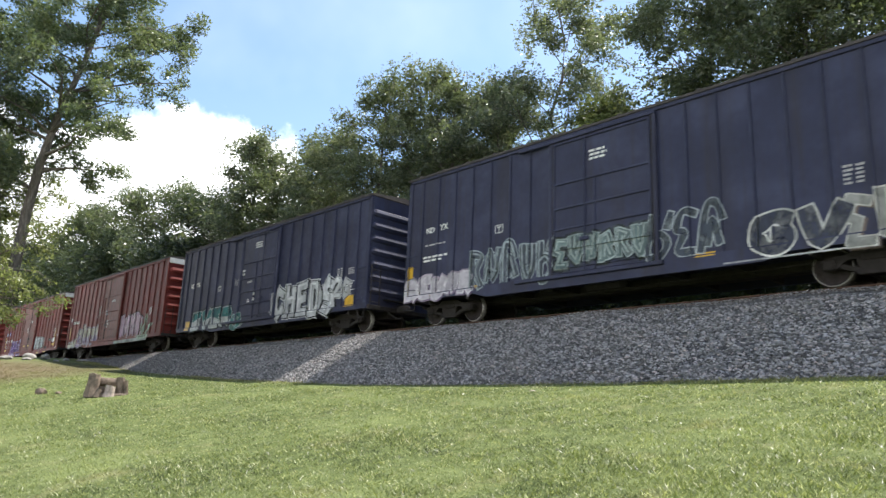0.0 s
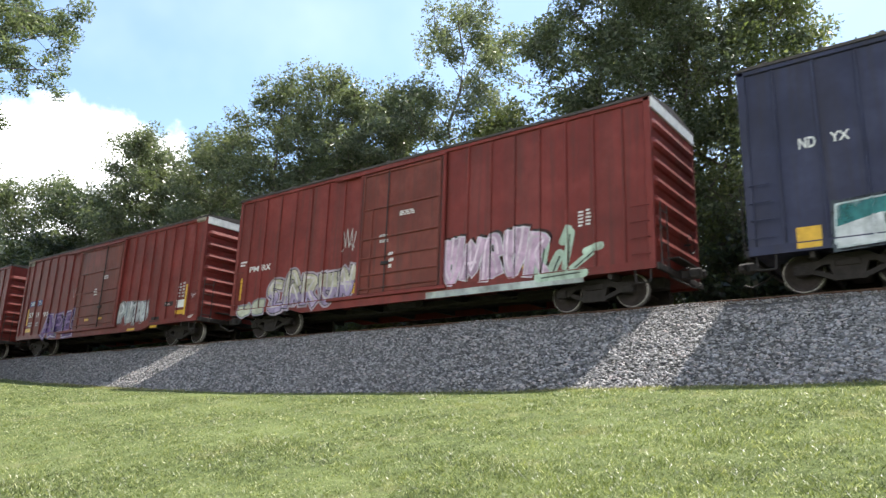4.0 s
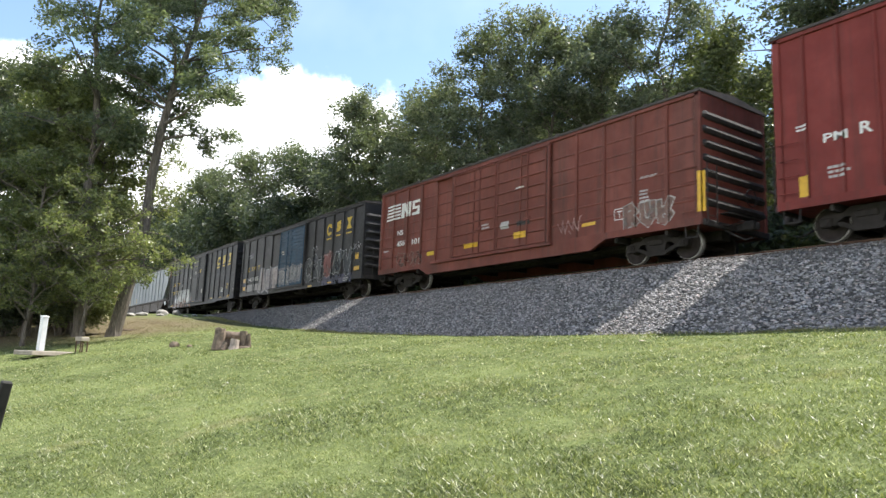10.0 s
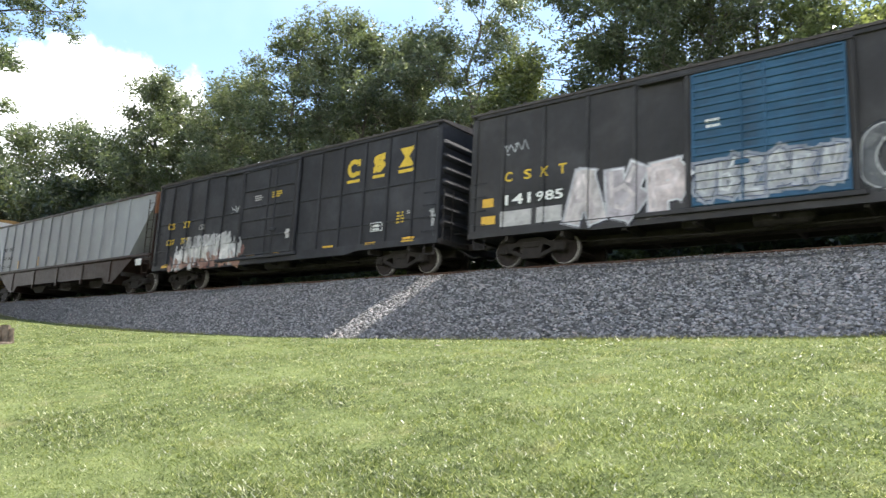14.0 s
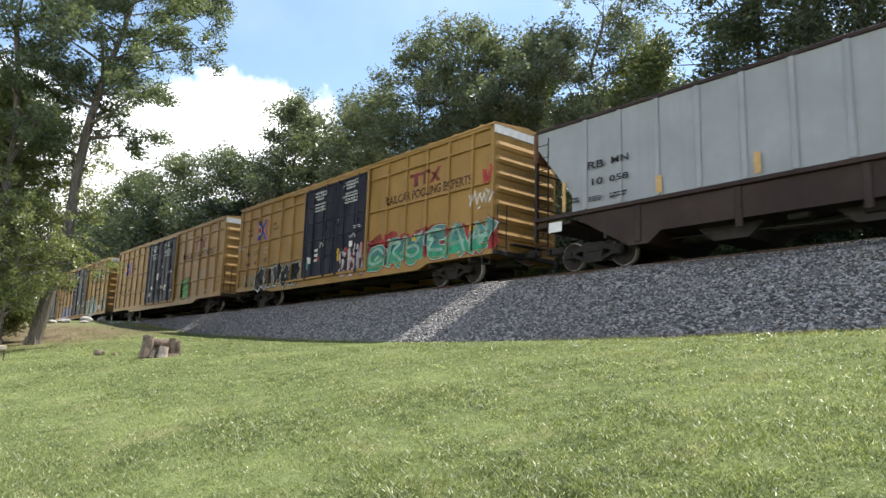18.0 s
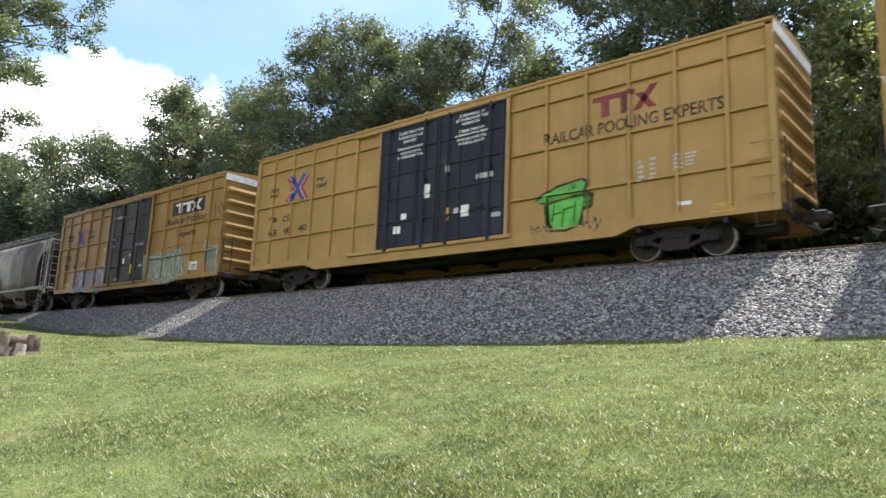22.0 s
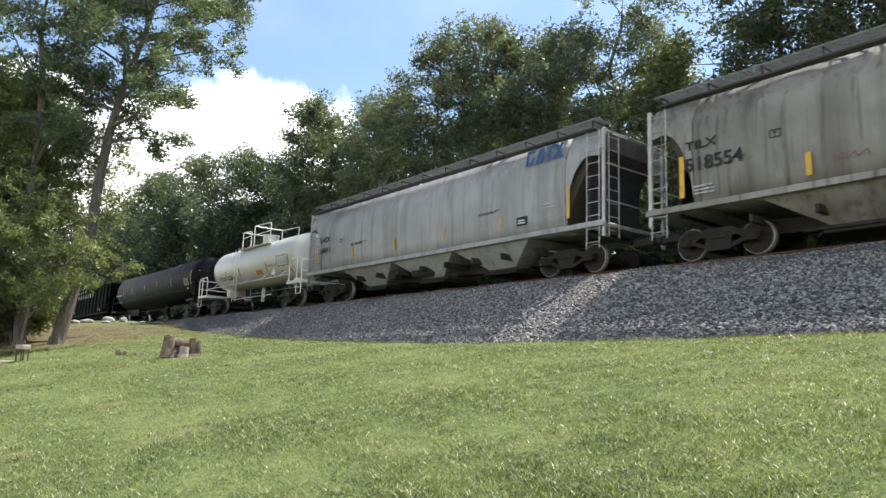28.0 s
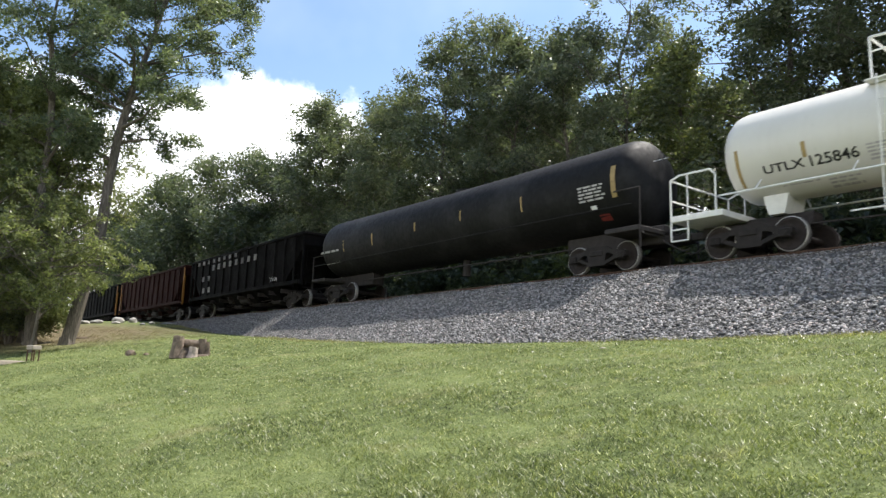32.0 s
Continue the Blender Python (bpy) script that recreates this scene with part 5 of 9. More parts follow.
def car_yellow_third():
    L, H = 16.2, 5.25
    door = [(-2.0, 2.06)]
    return boxcar("ochre yellow boxcar with a black door and pale graffiti", -93.12, L, H, M["yellow"], fence(L, door[0], 1.15), door, 11, "grid", cap=M["end_cap"], roof=M["yellow_b"], truck_in=2.0, belly=0.1, post_w=0.1, levels=(0, 0.2, 0.4, 0.6, 0.8, 1), door_mat=M["black_door"], rows=(1.9, 3.2, 4.55), belt=0.035, deep=0.085, proud=0.012)


def hopper_frame(car, L, z_sill, mat):
    """End platforms with ladders and posts, shared by the covered hoppers."""
    for sx in (-1, 1):
        x = sx * (L / 2 - 0.12)
        for y in (-W + 0.12, W - 0.12):
            bm = bmesh.new()
            bevel_box(bm, x - 0.05, x + 0.05, y - 0.05, y + 0.05, 0.9, 4.15, 0.012)
            part("end_post", bm, mat, car)
        bm = bmesh.new()
        bevel_box(bm, min(x, x - sx * 1.4), max(x, x - sx * 1.4), -W + 0.05, W - 0.05, z_sill - 0.32, z_sill - 0.2, 0.015)
        part("end_platform", bm, mat, car)
        ladder(car, x - sx * 0.32, -W + 0.02, 0.55, 4.1, mat, "side_ladder", "x", 0.46, 9)
        ladder(car, x + sx * 0.06, -W + 0.5, 0.9, 4.1, mat, "end_ladder", "y", 0.46, 8)
        bm = bmesh.new()
        path_tube(bm, [(x, -W + 0.12, 2.0), (x, W - 0.12, 2.0)], 0.025)
        path_tube(bm, [(x, -W + 0.12, 3.1), (x, W - 0.12, 3.1)], 0.025)
        path_tube(bm, [(x, -W + 0.12, 4.1), (x, W - 0.12, 4.1)], 0.03)
        part("end_railing", bm, mat, car)


def bays(car, L, z, k, mat):
    """Funnel-shaped discharge bays below the sill."""
    span = (L - 6.2) / k
    for i in range(k):
        x = -L / 2 + 3.1 + span * (i + 0.5)
        bm = bmesh.new()
        rows = [[(x - span * 0.5, -W + 0.1, z), (x + span * 0.5, -W + 0.1, z), (x + span * 0.5, W - 0.1, z), (x - span * 0.5, W - 0.1, z)],
                [(x - span * 0.16, -0.75, 0.48), (x + span * 0.16, -0.75, 0.48), (x + span * 0.16, 0.75, 0.48), (x - span * 0.16, 0.75, 0.48)]]
        loft(bm, rows)
        part("discharge_bay", bm, mat, car)
        bm = bmesh.new()
        bevel_box(bm, x - span * 0.2, x + span * 0.2, -0.85, 0.85, 0.3, 0.48, 0.02)
        tube(bm, (x - span * 0.3, -0.9, 0.4), (x + span * 0.3, -0.9, 0.4), 0.03, 6)
        part("outlet_gate", bm, M["under"], car)


def hopper_ribbed():
    L, H, z0 = 18.9, 4.35, 1.62
    c = thing("covered_hopper", "pale grey ribbed covered hopper with rusty brown bays", "hopper car", "cars of the freight train", pose(-30.65, TRACK_Y, RAIL_Z))
    CARS.append((c, -30.65))
    bm = bmesh.new()
    out = [(-L / 2 + 0.3, H), (L / 2 - 0.3, H), (L / 2 - 0.75, H - 1.15), (L / 2 - 2.3, z0), (-L / 2 + 2.3, z0), (-L / 2 + 0.75, H - 1.15)]
    out = [(-L / 2 + 0.25, H), (L / 2 - 0.25, H), (L / 2 - 0.25, H - 0.55), (L / 2 - 2.0, z0), (-L / 2 + 1.6, z0), (-L / 2 + 1.6, z0 + 0.5), (-L / 2 + 0.25, H - 0.55)]
    prism(bm, out, -W + 0.03, W - 0.03)
    part("body", bm, M["pale"], c)
    bm = bmesh.new()
    loft(bm, [[(x, -W, H), (x, -W + 0.25, H + 0.14), (x, W - 0.25, H + 0.14), (x, W, H)] for x in (-L / 2 + 0.2, L / 2 - 0.2)])
    part("roof", bm, M["rust_bay"], c)
    bm = bmesh.new()
    bevel_box(bm, -L / 2 + 0.2, L / 2 - 0.2, -W - 0.02, -W + 0.06, H - 0.04, H + 0.06, 0.01)
    part("top_chord", bm, M["rust_bay"], c)
    bm = bmesh.new()
    bevel_box(bm, -L / 2 + 0.1, L / 2 - 0.1, -W - 0.01, -W + 0.14, z0 - 0.12, z0, 0.015)
    bevel_box(bm, -L / 2 + 0.1, L / 2 - 0.1, W - 0.14, W, z0 - 0.12, z0, 0.015)
    part("side_sill", bm, M["rust_bay"], c)
    for sx in (-1, 1):
        x = sx * (L / 2 - 0.16)
        bm = bmesh.new()
        bevel_box(bm, x - 0.1, x + 0.1, -W + 0.02, W - 0.02, H - 0.95, H + 0.02, 0.015)
        part("end_panel", bm, M["hopper_rust"], c, "rusty orange-brown end panel")
    me = shared("hopper_rib", lambda b: (bevel_box(b, -0.075, 0.075, -W - 0.03, -W + 0.04, z0, H - 0.04, 0.02), [M["pale"]])[1])
    for i in range(13):
        link("side_post", me, None, c, "", pose(-L / 2 + 2.1 + (L - 4.6) * i / 12, 0, 0))
    bm = bmesh.new()
    prism(bm, [(-L / 2 + 1.5, z0 - 0.1), (-L / 2 + 3.5, 0.42), (-L / 2 + 4.1, 0.42), (-L / 2 + 4.5, 0.72), (L / 2 - 4.5, 0.72), (L / 2 - 4.1, 0.42), (L / 2 - 3.5, 0.42), (L / 2 - 1.7, z0 - 0.1)], -W + 0.1, W - 0.1)
    part("hopper_trough", bm, M["rust_bay"], c, "dark rusty brown trough")
    for i in range(5):
        x = -L / 2 + 3.8 + (L - 7.6) * i / 4
        bm = bmesh.new()
        bevel_box(bm, x - 0.09, x + 0.09, -W + 0.06, -W + 0.12, 0.5, z0 - 0.1, 0.012)
        part("trough_rib", bm, M["rust_bay"], c)
    for i in range(3):
        x = -L / 2 + 6.1 + (L - 12.2) * i / 2
        bm = bmesh.new()
        prism(bm, [(x - 0.9, 0.74), (x - 0.45, 0.36), (x + 0.45, 0.36), (x + 0.9, 0.74)], -0.9, 0.9)
        part("outlet_gate", bm, M["under"], c)
    hopper_frame(c, L, z0, M["rust_bay"])
    for sx in (-1, 1):
        truck(c, sx * (L / 2 - 2.0))
        patch(c, sx * (L / 2 - 1.0) - 0.25, sx * (L / 2 - 1.0) + 0.25, 1.1, 1.4, M["white"], -W - 0.02, "marker_plate")
    couplers(c, L)
    underframe(c, L - 3, 0.95, 12)
    return c


def hopper_round(label, at, L, H, mat, seed):
    """Covered hopper with bulging smooth sides and arched openings at the ends."""
    z0 = 1.34
    c = thing("covered_hopper", label, "hopper car", "cars of the freight train", pose(at, TRACK_Y, RAIL_Z))
    CARS.append((c, at))

    def ring(x, drop=0.0, pull=0.0):
        pts = []
        for s, seq in ((-1, range(9)), (1, range(8, -1, -1))):
            for i in seq:
                k = i / 8
                y = W * (0.965 + 0.05 * math.sin(math.pi * min(1, k * 1.15)) - 0.36 * max(0, k - 0.72) ** 1.3 * 3.0)
                z = z0 + (H - z0) * (k ** 0.93)
                pts.append((x, s * (y - pull), max(z, z0 + drop)))
        return pts

    bm = bmesh.new()
    loft(bm, [ring(-L / 2 + 1.5), ring(-3), ring(0), ring(3), ring(L / 2 - 1.5)])
    smooth(part("body", bm, mat, c))
    # sloping ends, coloured dark for dirt and for the shade inside the arches
    for sx in (-1, 1):
        bm = bmesh.new()
        loft(bm, [ring(sx * (L / 2 - 1.5), 0, 0.01), ring(sx * (L / 2 - 1.46), 0.3, 0.06), ring(sx * (L / 2 - 1.3), 0.75, 0.14), ring(sx * (L / 2 - 0.75), 1.75, 0.2), ring(sx * (L / 2 - 0.4), 2.3, 0.2)])
        bmesh.ops.recalc_face_normals(bm, faces=bm.faces[:])
        part("slope_sheet", bm, M["slope_grime"], c, "dark grimy slope sheet")
    edge = [ring(0)[i][1:] for i in range(9)]
    for sx in (-1, 1):
        for side in (1, -1):
            bm = bmesh.new()
            columns = []
            for i in range(17):
                u = i / 16
                x = sx * (L / 2 - 1.47 + 1.3 * u)
                low = z0 + 2.05 * math.sqrt(max(0, 1 - (1 - min(1, u * 1.35)) ** 2)) - 0.25 * max(0, u - 0.6)
                col = []
                for v in range(9):
                    z = low + (H - low) * v / 8
                    f = min(7, max(0, next((q for q in range(8) if edge[q + 1][1] >= z), 7)))
                    w = (z - edge[f][1]) / max(1e-6, edge[f + 1][1] - edge[f][1])
                    y = edge[f][0] + (edge[f + 1][0] - edge[f][0]) * w
                    col.append((x, side * y, z))
                columns.append(col)
            loft(bm, columns, closed=False)
            bmesh.ops.solidify(bm, geom=bm.faces[:], thickness=0.025)
            part("end_sheet", bm, mat, c)
    bm = bmesh.new()
    for s in (-1, 1):
        bevel_box(bm, -L / 2 + 0.05, L / 2 - 0.05, min(s * (W + 0.03), s * (W - 0.12)), max(s * (W + 0.03), s * (W - 0.12)), z0 - 0.14, z0 + 0.02, 0.012)
    part("side_sill", bm, mat, c)
    # darker line along the eaves, in the slope sheets' colour
    bm = bmesh.new()
    for s in (-1, 1):
        bevel_box(bm, -L / 2 + 0.4, L / 2 - 0.4, min(s * (W - 0.22), s * (W - 0.02)), max(s * (W - 0.22), s * (W - 0.02)), H - 0.05, H + 0.02, 0.012)
    part("roof_chord", bm, M["slope_grime"], c, "grimy eaves angle")
    n = 13
    bm = bmesh.new()
    for k in range(7):
        y = -W + 0.05 + 0.1 * k
        box(bm, -L / 2 + 0.3, L / 2 - 0.3, y, y + (0.03 if k in (0, 6) else 0.014), H + 0.26, H + 0.29)
    for k in range(120):
        x = -L / 2 + 0.35 + (L - 0.7) * k / 119
        box(bm, x, x + 0.014, -W + 0.06, -W + 0.66, H + 0.266, H + 0.28)
    part("running_board", bm, M["grating"], c, "open steel grating walk")
    for i in range(n):
        x = -L / 2 + 0.5 + (L - 1.0) * i / (n - 1)
        bm = bmesh.new()
        path_tube(bm, [(x + 0.02, -W + 0.09, H), (x, -W + 0.08, H + 0.24), (x, -W + 0.68, H + 0.24)], 0.024, 4)
        part("walk_bracket", bm, M["under"], c)
    bm = bmesh.new()
    for i in range(5):
        x = -L / 2 + 1.8 + (L - 3.6) * i / 4
        bevel_box(bm, x - 1.2, x + 1.2, -0.35, 0.35, H + 0.0, H + 0.16, 0.03)
    part("hatch_covers", bm, mat, c)
    bays(c, L, z0 - 0.1, 3, mat)
    hopper_frame(c, L, z0 + 0.2, M["galv"])
    # dark sheet added in each end opening to stand for its shade
    for sx in (-1, 1):
        x = sx * (L / 2 - 0.85)
        bm = bmesh.new()
        bevel_box(bm, x - 0.04, x + 0.04, -1.2, 1.2, z0 - 0.2, z0 + 1.75, 0.01)
        part("end_bulkhead", bm, M["under"], c)
    for sx in (-1, 1):
        truck(c, sx * (L / 2 - 1.85))
    couplers(c, L)
    underframe(c, L - 3.4, 0.9, seed)
    return c


def lathe_tank(bm, L, r, zc, sag=0.0, seg=40):
    rows = []
    prof = [(-L / 2, 0.05), (-L / 2 + 0.04, 0.35), (-L / 2 + 0.12, 0.62), (-L / 2 + 0.26, 0.84), (-L / 2 + 0.45, 0.965), (-L / 2 + 0.65, 1.0), (0, 1.0), (L / 2 - 0.65, 1.0), (L / 2 - 0.45, 0.965), (L / 2 - 0.26, 0.84), (L / 2 - 0.12, 0.62), (L / 2 - 0.04, 0.35), (L / 2, 0.05)]
    for x, k in prof:
        dz = -sag * (1 - abs(x) / (L / 2))
        rows.append([(x, r * k * math.cos(6.28318 * i / seg), zc + dz + r * k * math.sin(6.28318 * i / seg)) for i in range(seg)])
    loft(bm, rows)


def tank_white():
    L, r, zc = 11.3, 1.21, 2.66
    c = thing("tank_car", "cream white tank car with white railings and black stencils", "tank car", "cars of the freight train", pose(-147.4, TRACK_Y, RAIL_Z))
    CARS.append((c, -147.4))
    P = 13.5
    wp = M["white_paint"]
    bm = bmesh.new()
    lathe_tank(bm, L, r, zc)
    smooth(part("tank", bm, M["cream"], c))
    bm = bmesh.new()
    tube(bm, (0, 0, zc + r - 0.1), (0, 0, zc + r + 0.42), 0.42, 20)
    tube(bm, (0, 0, zc + r + 0.42), (0, 0, zc + r + 0.5), 0.46, 20)
    part("manway_dome", bm, M["cream"], c)
    for a, b, z1 in ((-1.9, -0.75, 0.8), (-0.35, 1.75, 0.98)):
        rails = [([(a, -0.85, zc + r + z1), (a, 0.85, zc + r + z1)], 0.03)]
        for y in (-0.85, 0.85):
            rails.append(([(a, y, zc + r - 0.3), (a, y, zc + r + z1), (b, y, zc + r + z1 - 0.08), (b, y, zc + r - 0.3)], 0.03))
            rails.append(([(a, y, zc + r + 0.45), (b, y, zc + r + 0.45)], 0.022))
        for pts, rad in rails:
            bm = bmesh.new()
            path_tube(bm, pts, rad, 6)
            part("dome_rail", bm, wp, c)
    bm = bmesh.new()
    for y in (-0.85, 0.85):
        bevel_box(bm, -2.0, 1.9, y - 0.2, y + 0.2, zc + r - 0.28, zc + r - 0.24, 0.008)
    part("dome_platform", bm, wp, c)
    ladder(c, -1.4, -r - 0.14, 0.55, zc + r * 0.75, wp, "side_ladder", "x", 0.46, 8)
    for sx in (-1, 1):
        x = sx * P / 2
        bm = bmesh.new()
        bevel_box(bm, min(x, x - sx * 1.5), max(x, x - sx * 1.5), -W + 0.1, W - 0.1, 1.0, 1.16, 0.015)
        part("end_platform", bm, wp, c)
        for y in (-W + 0.14, W - 0.14):
            bm = bmesh.new()
            path_tube(bm, [(x, y, 0.5), (x, y, 2.15), (x - sx * 0.25, y, 2.25), (x - sx * 1.15, y, 2.25), (x - sx * 1.3, y, 2.1), (x - sx * 1.3, y, 1.1)], 0.028, 6)
            part("platform_railing", bm, wp, c)
            for p, q in (((x - sx * 0.5, y, 0.5), (x - sx * 0.5, y, 2.25)), ((x, y, 0.5), (x - sx * 0.5, y, 0.5)), ((x, y, 0.8), (x - sx * 0.5, y, 0.8))):
                bm = bmesh.new()
                path_tube(bm, [p, q], 0.022, 6)
                part("rung", bm, wp, c)
        bm = bmesh.new()
        path_tube(bm, [(x, -W + 0.14, 2.15), (x, W - 0.14, 2.15)], 0.025, 6)
        path_tube(bm, [(x, -W + 0.14, 1.6), (x, W - 0.14, 1.6)], 0.022, 6)
        part("end_rail", bm, wp, c)
        bm = bmesh.new()
        prism(bm, [(sx * 4.4 - 0.2, 1.05), (sx * 4.4 + 0.2, 1.05), (sx * 4.4 + 0.34, 1.6), (sx * 4.4 - 0.34, 1.6)], -0.45, 0.45)
        part("saddle", bm, wp, c)
        truck(c, sx * (P / 2 - 1.95))
    bm = bmesh.new()
    for s in (-1, 1):
        path_tube(bm, [(-P / 2 + 1.4, s * (W - 0.12), 1.5), (P / 2 - 1.4, s * (W - 0.12), 1.5)], 0.026, 6)
        for x in (-4.4, -2.2, 0, 2.2, 4.4):
            path_tube(bm, [(x, s * (W - 0.12), 1.5), (x, s * (r - 0.1), 1.8)], 0.018, 5)
    part("side_handrail", bm, wp, c)
    bm = bmesh.new()
    for sx in (-1, 1):
        bm = bmesh.new()
        bevel_box(bm, min(sx * 3.6, sx * (P / 2 - 0.2)), max(sx * 3.6, sx * (P / 2 - 0.2)), -0.25, 0.25, 0.75, 1.05, 0.02)
        part("stub_sill", bm, M["under"], c)
    bm = bmesh.new()
    tube(bm, (0, -0.2, 1.3), (0, -0.2, 0.55), 0.1, 10)
    path_tube(bm, [(-2.5, -0.9, 0.75), (2.5, -0.9, 0.75)], 0.025)
    part("bottom_outlet", bm, wp, c)
    bm = bmesh.new()
    tube(bm, (1.2, -0.5, 0.85), (2.1, -0.5, 0.85), 0.18, 10)
    path_tube(bm, [(-4.4, -0.6, 0.68), (-1, -0.6, 0.6), (4.4, -0.6, 0.68)], 0.025)
    part("air_reservoir", bm, M["under"], c)
    couplers(c, P)
    return c


def tank_black():
    L, r, zc = 18.4, 1.38, 2.64
    c = thing("tank_car", "long black tank car with yellow marker strips", "tank car", "cars of the freight train", pose(-164.6, TRACK_Y, RAIL_Z))
    CARS.append((c, -164.6))
    bm = bmesh.new()
    lathe_tank(bm, L, r, zc, 0.06)
    smooth(part("tank", bm, M["tank_black"], c))
    bm = bmesh.new()
    tube(bm, (0, 0.3, zc + r - 0.2), (0, 0.3, zc + r + 0.08), 0.5, 18)
    part("manway_dome", bm, M["tank_black"], c)
    for sx in (-1, 1):
        x = sx * (L / 2 + 0.25)
        bm = bmesh.new()
        bevel_box(bm, min(x, x - sx * 1.2), max(x, x - sx * 1.2), -W + 0.1, W - 0.1, 0.98, 1.12, 0.015)
        part("end_platform", bm, M["under"], c)
        for y in (-W + 0.15, W - 0.15):
            bm = bmesh.new()
            path_tube(bm, [(x, y, 0.5), (x, y, 2.2), (x - sx * 0.9, y, 2.2)], 0.025)
            part("platform_railing", bm, M["under"], c)
        bm = bmesh.new()
        bevel_box(bm, min(sx * (L / 2 - 3.4), x), max(sx * (L / 2 - 3.4), x), -0.3, 0.3, 0.75, 1.3, 0.03)
        part("stub_sill", bm, M["under"], c)
        truck(c, sx * (L / 2 - 1.55))
    bm = bmesh.new()
    path_tube(bm, [(-L / 2, -r - 0.08, 1.75), (L / 2, -r - 0.08, 1.75)], 0.022)
    part("side_handrail", bm, M["tank_black"], c)
    bm = bmesh.new()
    path_tube(bm, [(-L / 2 + 3, -0.5, 0.95), (L / 2 - 3, -0.5, 0.9)], 0.03)
    part("brake_pipe", bm, M["under"], c)
    bm = bmesh.new()
    tube(bm, (0.4, 0, 1.35), (0.4, 0, 0.6), 0.16, 12)
    part("bottom_outlet", bm, M["under"], c)
    couplers(c, L + 0.8)
    return c


def coal_hopper(label, at, mat, seed, end):
    L, H, z0 = 16.0, 3.58, 1.25
    c = thing("open_hopper", label, "hopper car", "cars of the freight train", pose(at, TRACK_Y, RAIL_Z))
    CARS.append((c, at))
    bm = bmesh.new()
    prism(bm, [(-L / 2, H), (-L / 2, H - 0.6), (-L / 2 + 1.9, z0), (L / 2 - 1.9, z0), (L / 2, H - 0.6), (L / 2, H)], -W + 0.08, W - 0.08)
    part("body", bm, mat, c)
    bm = bmesh.new()
    for s in (-1, 1):
        bevel_box(bm, -L / 2 - 0.05, L / 2 + 0.05, min(s * W, s * (W - 0.16)), max(s * W, s * (W - 0.16)), H - 0.08, H + 0.06, 0.015)
    for sx in (-1, 1):
        bevel_box(bm, sx * L / 2 - 0.08, sx * L / 2 + 0.08, -W + 0.14, W - 0.14, H - 0.08, H + 0.06, 0.015)
    part("top_chord", bm, mat, c)
    bm = bmesh.new()
    for s in (-1, 1):
        bevel_box(bm, -L / 2 + 0.05, L / 2 - 0.05, min(s * W, s * (W - 0.14)), max(s * W, s * (W - 0.14)), z0 - 0.2, z0, 0.015)
    part("side_sill", bm, mat, c)
    me = shared("coal_post" + mat.name, lambda b: (bevel_box(b, -0.06, 0.06, -W, -W + 0.09, z0, H - 0.08, 0.015), [mat])[1])
    for i in range(13):
        for turn in (0, 180):
            link("side_post", me, None, c, "", pose(-L / 2 + 0.9 + (L - 1.8) * i / 12, 0, 0, 0, 0, turn))
    bays(c, L + 0.6, z0 - 0.1, 4, mat)
    for sx in (-1, 1):
        x = sx * (L / 2 - 0.1)
        for y in (-W + 0.1, W - 0.1):
            bm = bmesh.new()
            bevel_box(bm, x - 0.06, x + 0.06, y - 0.06, y + 0.06, 0.95, H - 0.05, 0.015)
            part("end_post", bm, end, c)
        ladder(c, x + sx * 0.09, -W + 0.5, 0.95, H - 0.1, mat, "end_ladder", "y", 0.46, 8)
        ladder(c, x - sx * 0.35, -W - 0.05, 0.55, H - 0.1, mat, "side_ladder", "x", 0.46, 8)
        truck(c, sx * (L / 2 - 1.6))
    couplers(c, L)
    underframe(c, L - 2.4, 0.95, seed)
    return c


navy_1, navy_2 = car_navy_first(), car_navy_second()
red_1, red_2, red_3 = car_red_first(), car_red_second(), car_red_third()
oxide = car_oxide()
slate_1, slate_2 = car_slate_first(), car_slate_second()
ribbed = hopper_ribbed()
yellow_1, yellow_2, yellow_3 = car_yellow_first(), car_yellow_second(), car_yellow_third()
grey_1 = hopper_round("dirty grey round-sided covered hopper with blue and pink graffiti", -111.85, 18.1, 4.22, M["grey_a"], 13)
grey_2 = hopper_round("light grey round-sided covered hopper with a blue emblem", -131.1, 17.7, 4.2, M["grey_b"], 14)
white_tank, black_tank = tank_white(), tank_black()
coal_1 = coal_hopper("black open-top coal hopper with white letters", -183.0, M["coal"], 16, M["coal"])
coal_hopper("dark red-brown open-top coal hopper with a yellow end post", -200.4, M["coal_red"], 17, M["hopper_yellow"])
coal_hopper("black open-top coal hopper with a yellow end post", -217.6, M["coal"], 18, M["hopper_yellow"])


# ---- stencils, plates and spray paint on the cars ----
def spray(r, g, b):
    return tint("%.3f_%.3f_%.3f" % (r, g, b), (r, g, b))


def curve_on(ob, wrap):
    """Lays a flat mark on a tank's round side. wrap: the tank's middle height and radius."""
    if wrap:
        zc, r = wrap
        inv = ob.matrix_basis.inverted()
        for v in ob.data.vertices:
            p = ob.matrix_basis @ v.co
            depth = p.y + W
            p.y = -math.sqrt(max(0.01, r * r - (p.z - zc) ** 2)) - 0.006 + depth * 0.3
            v.co = inv @ p
    return ob


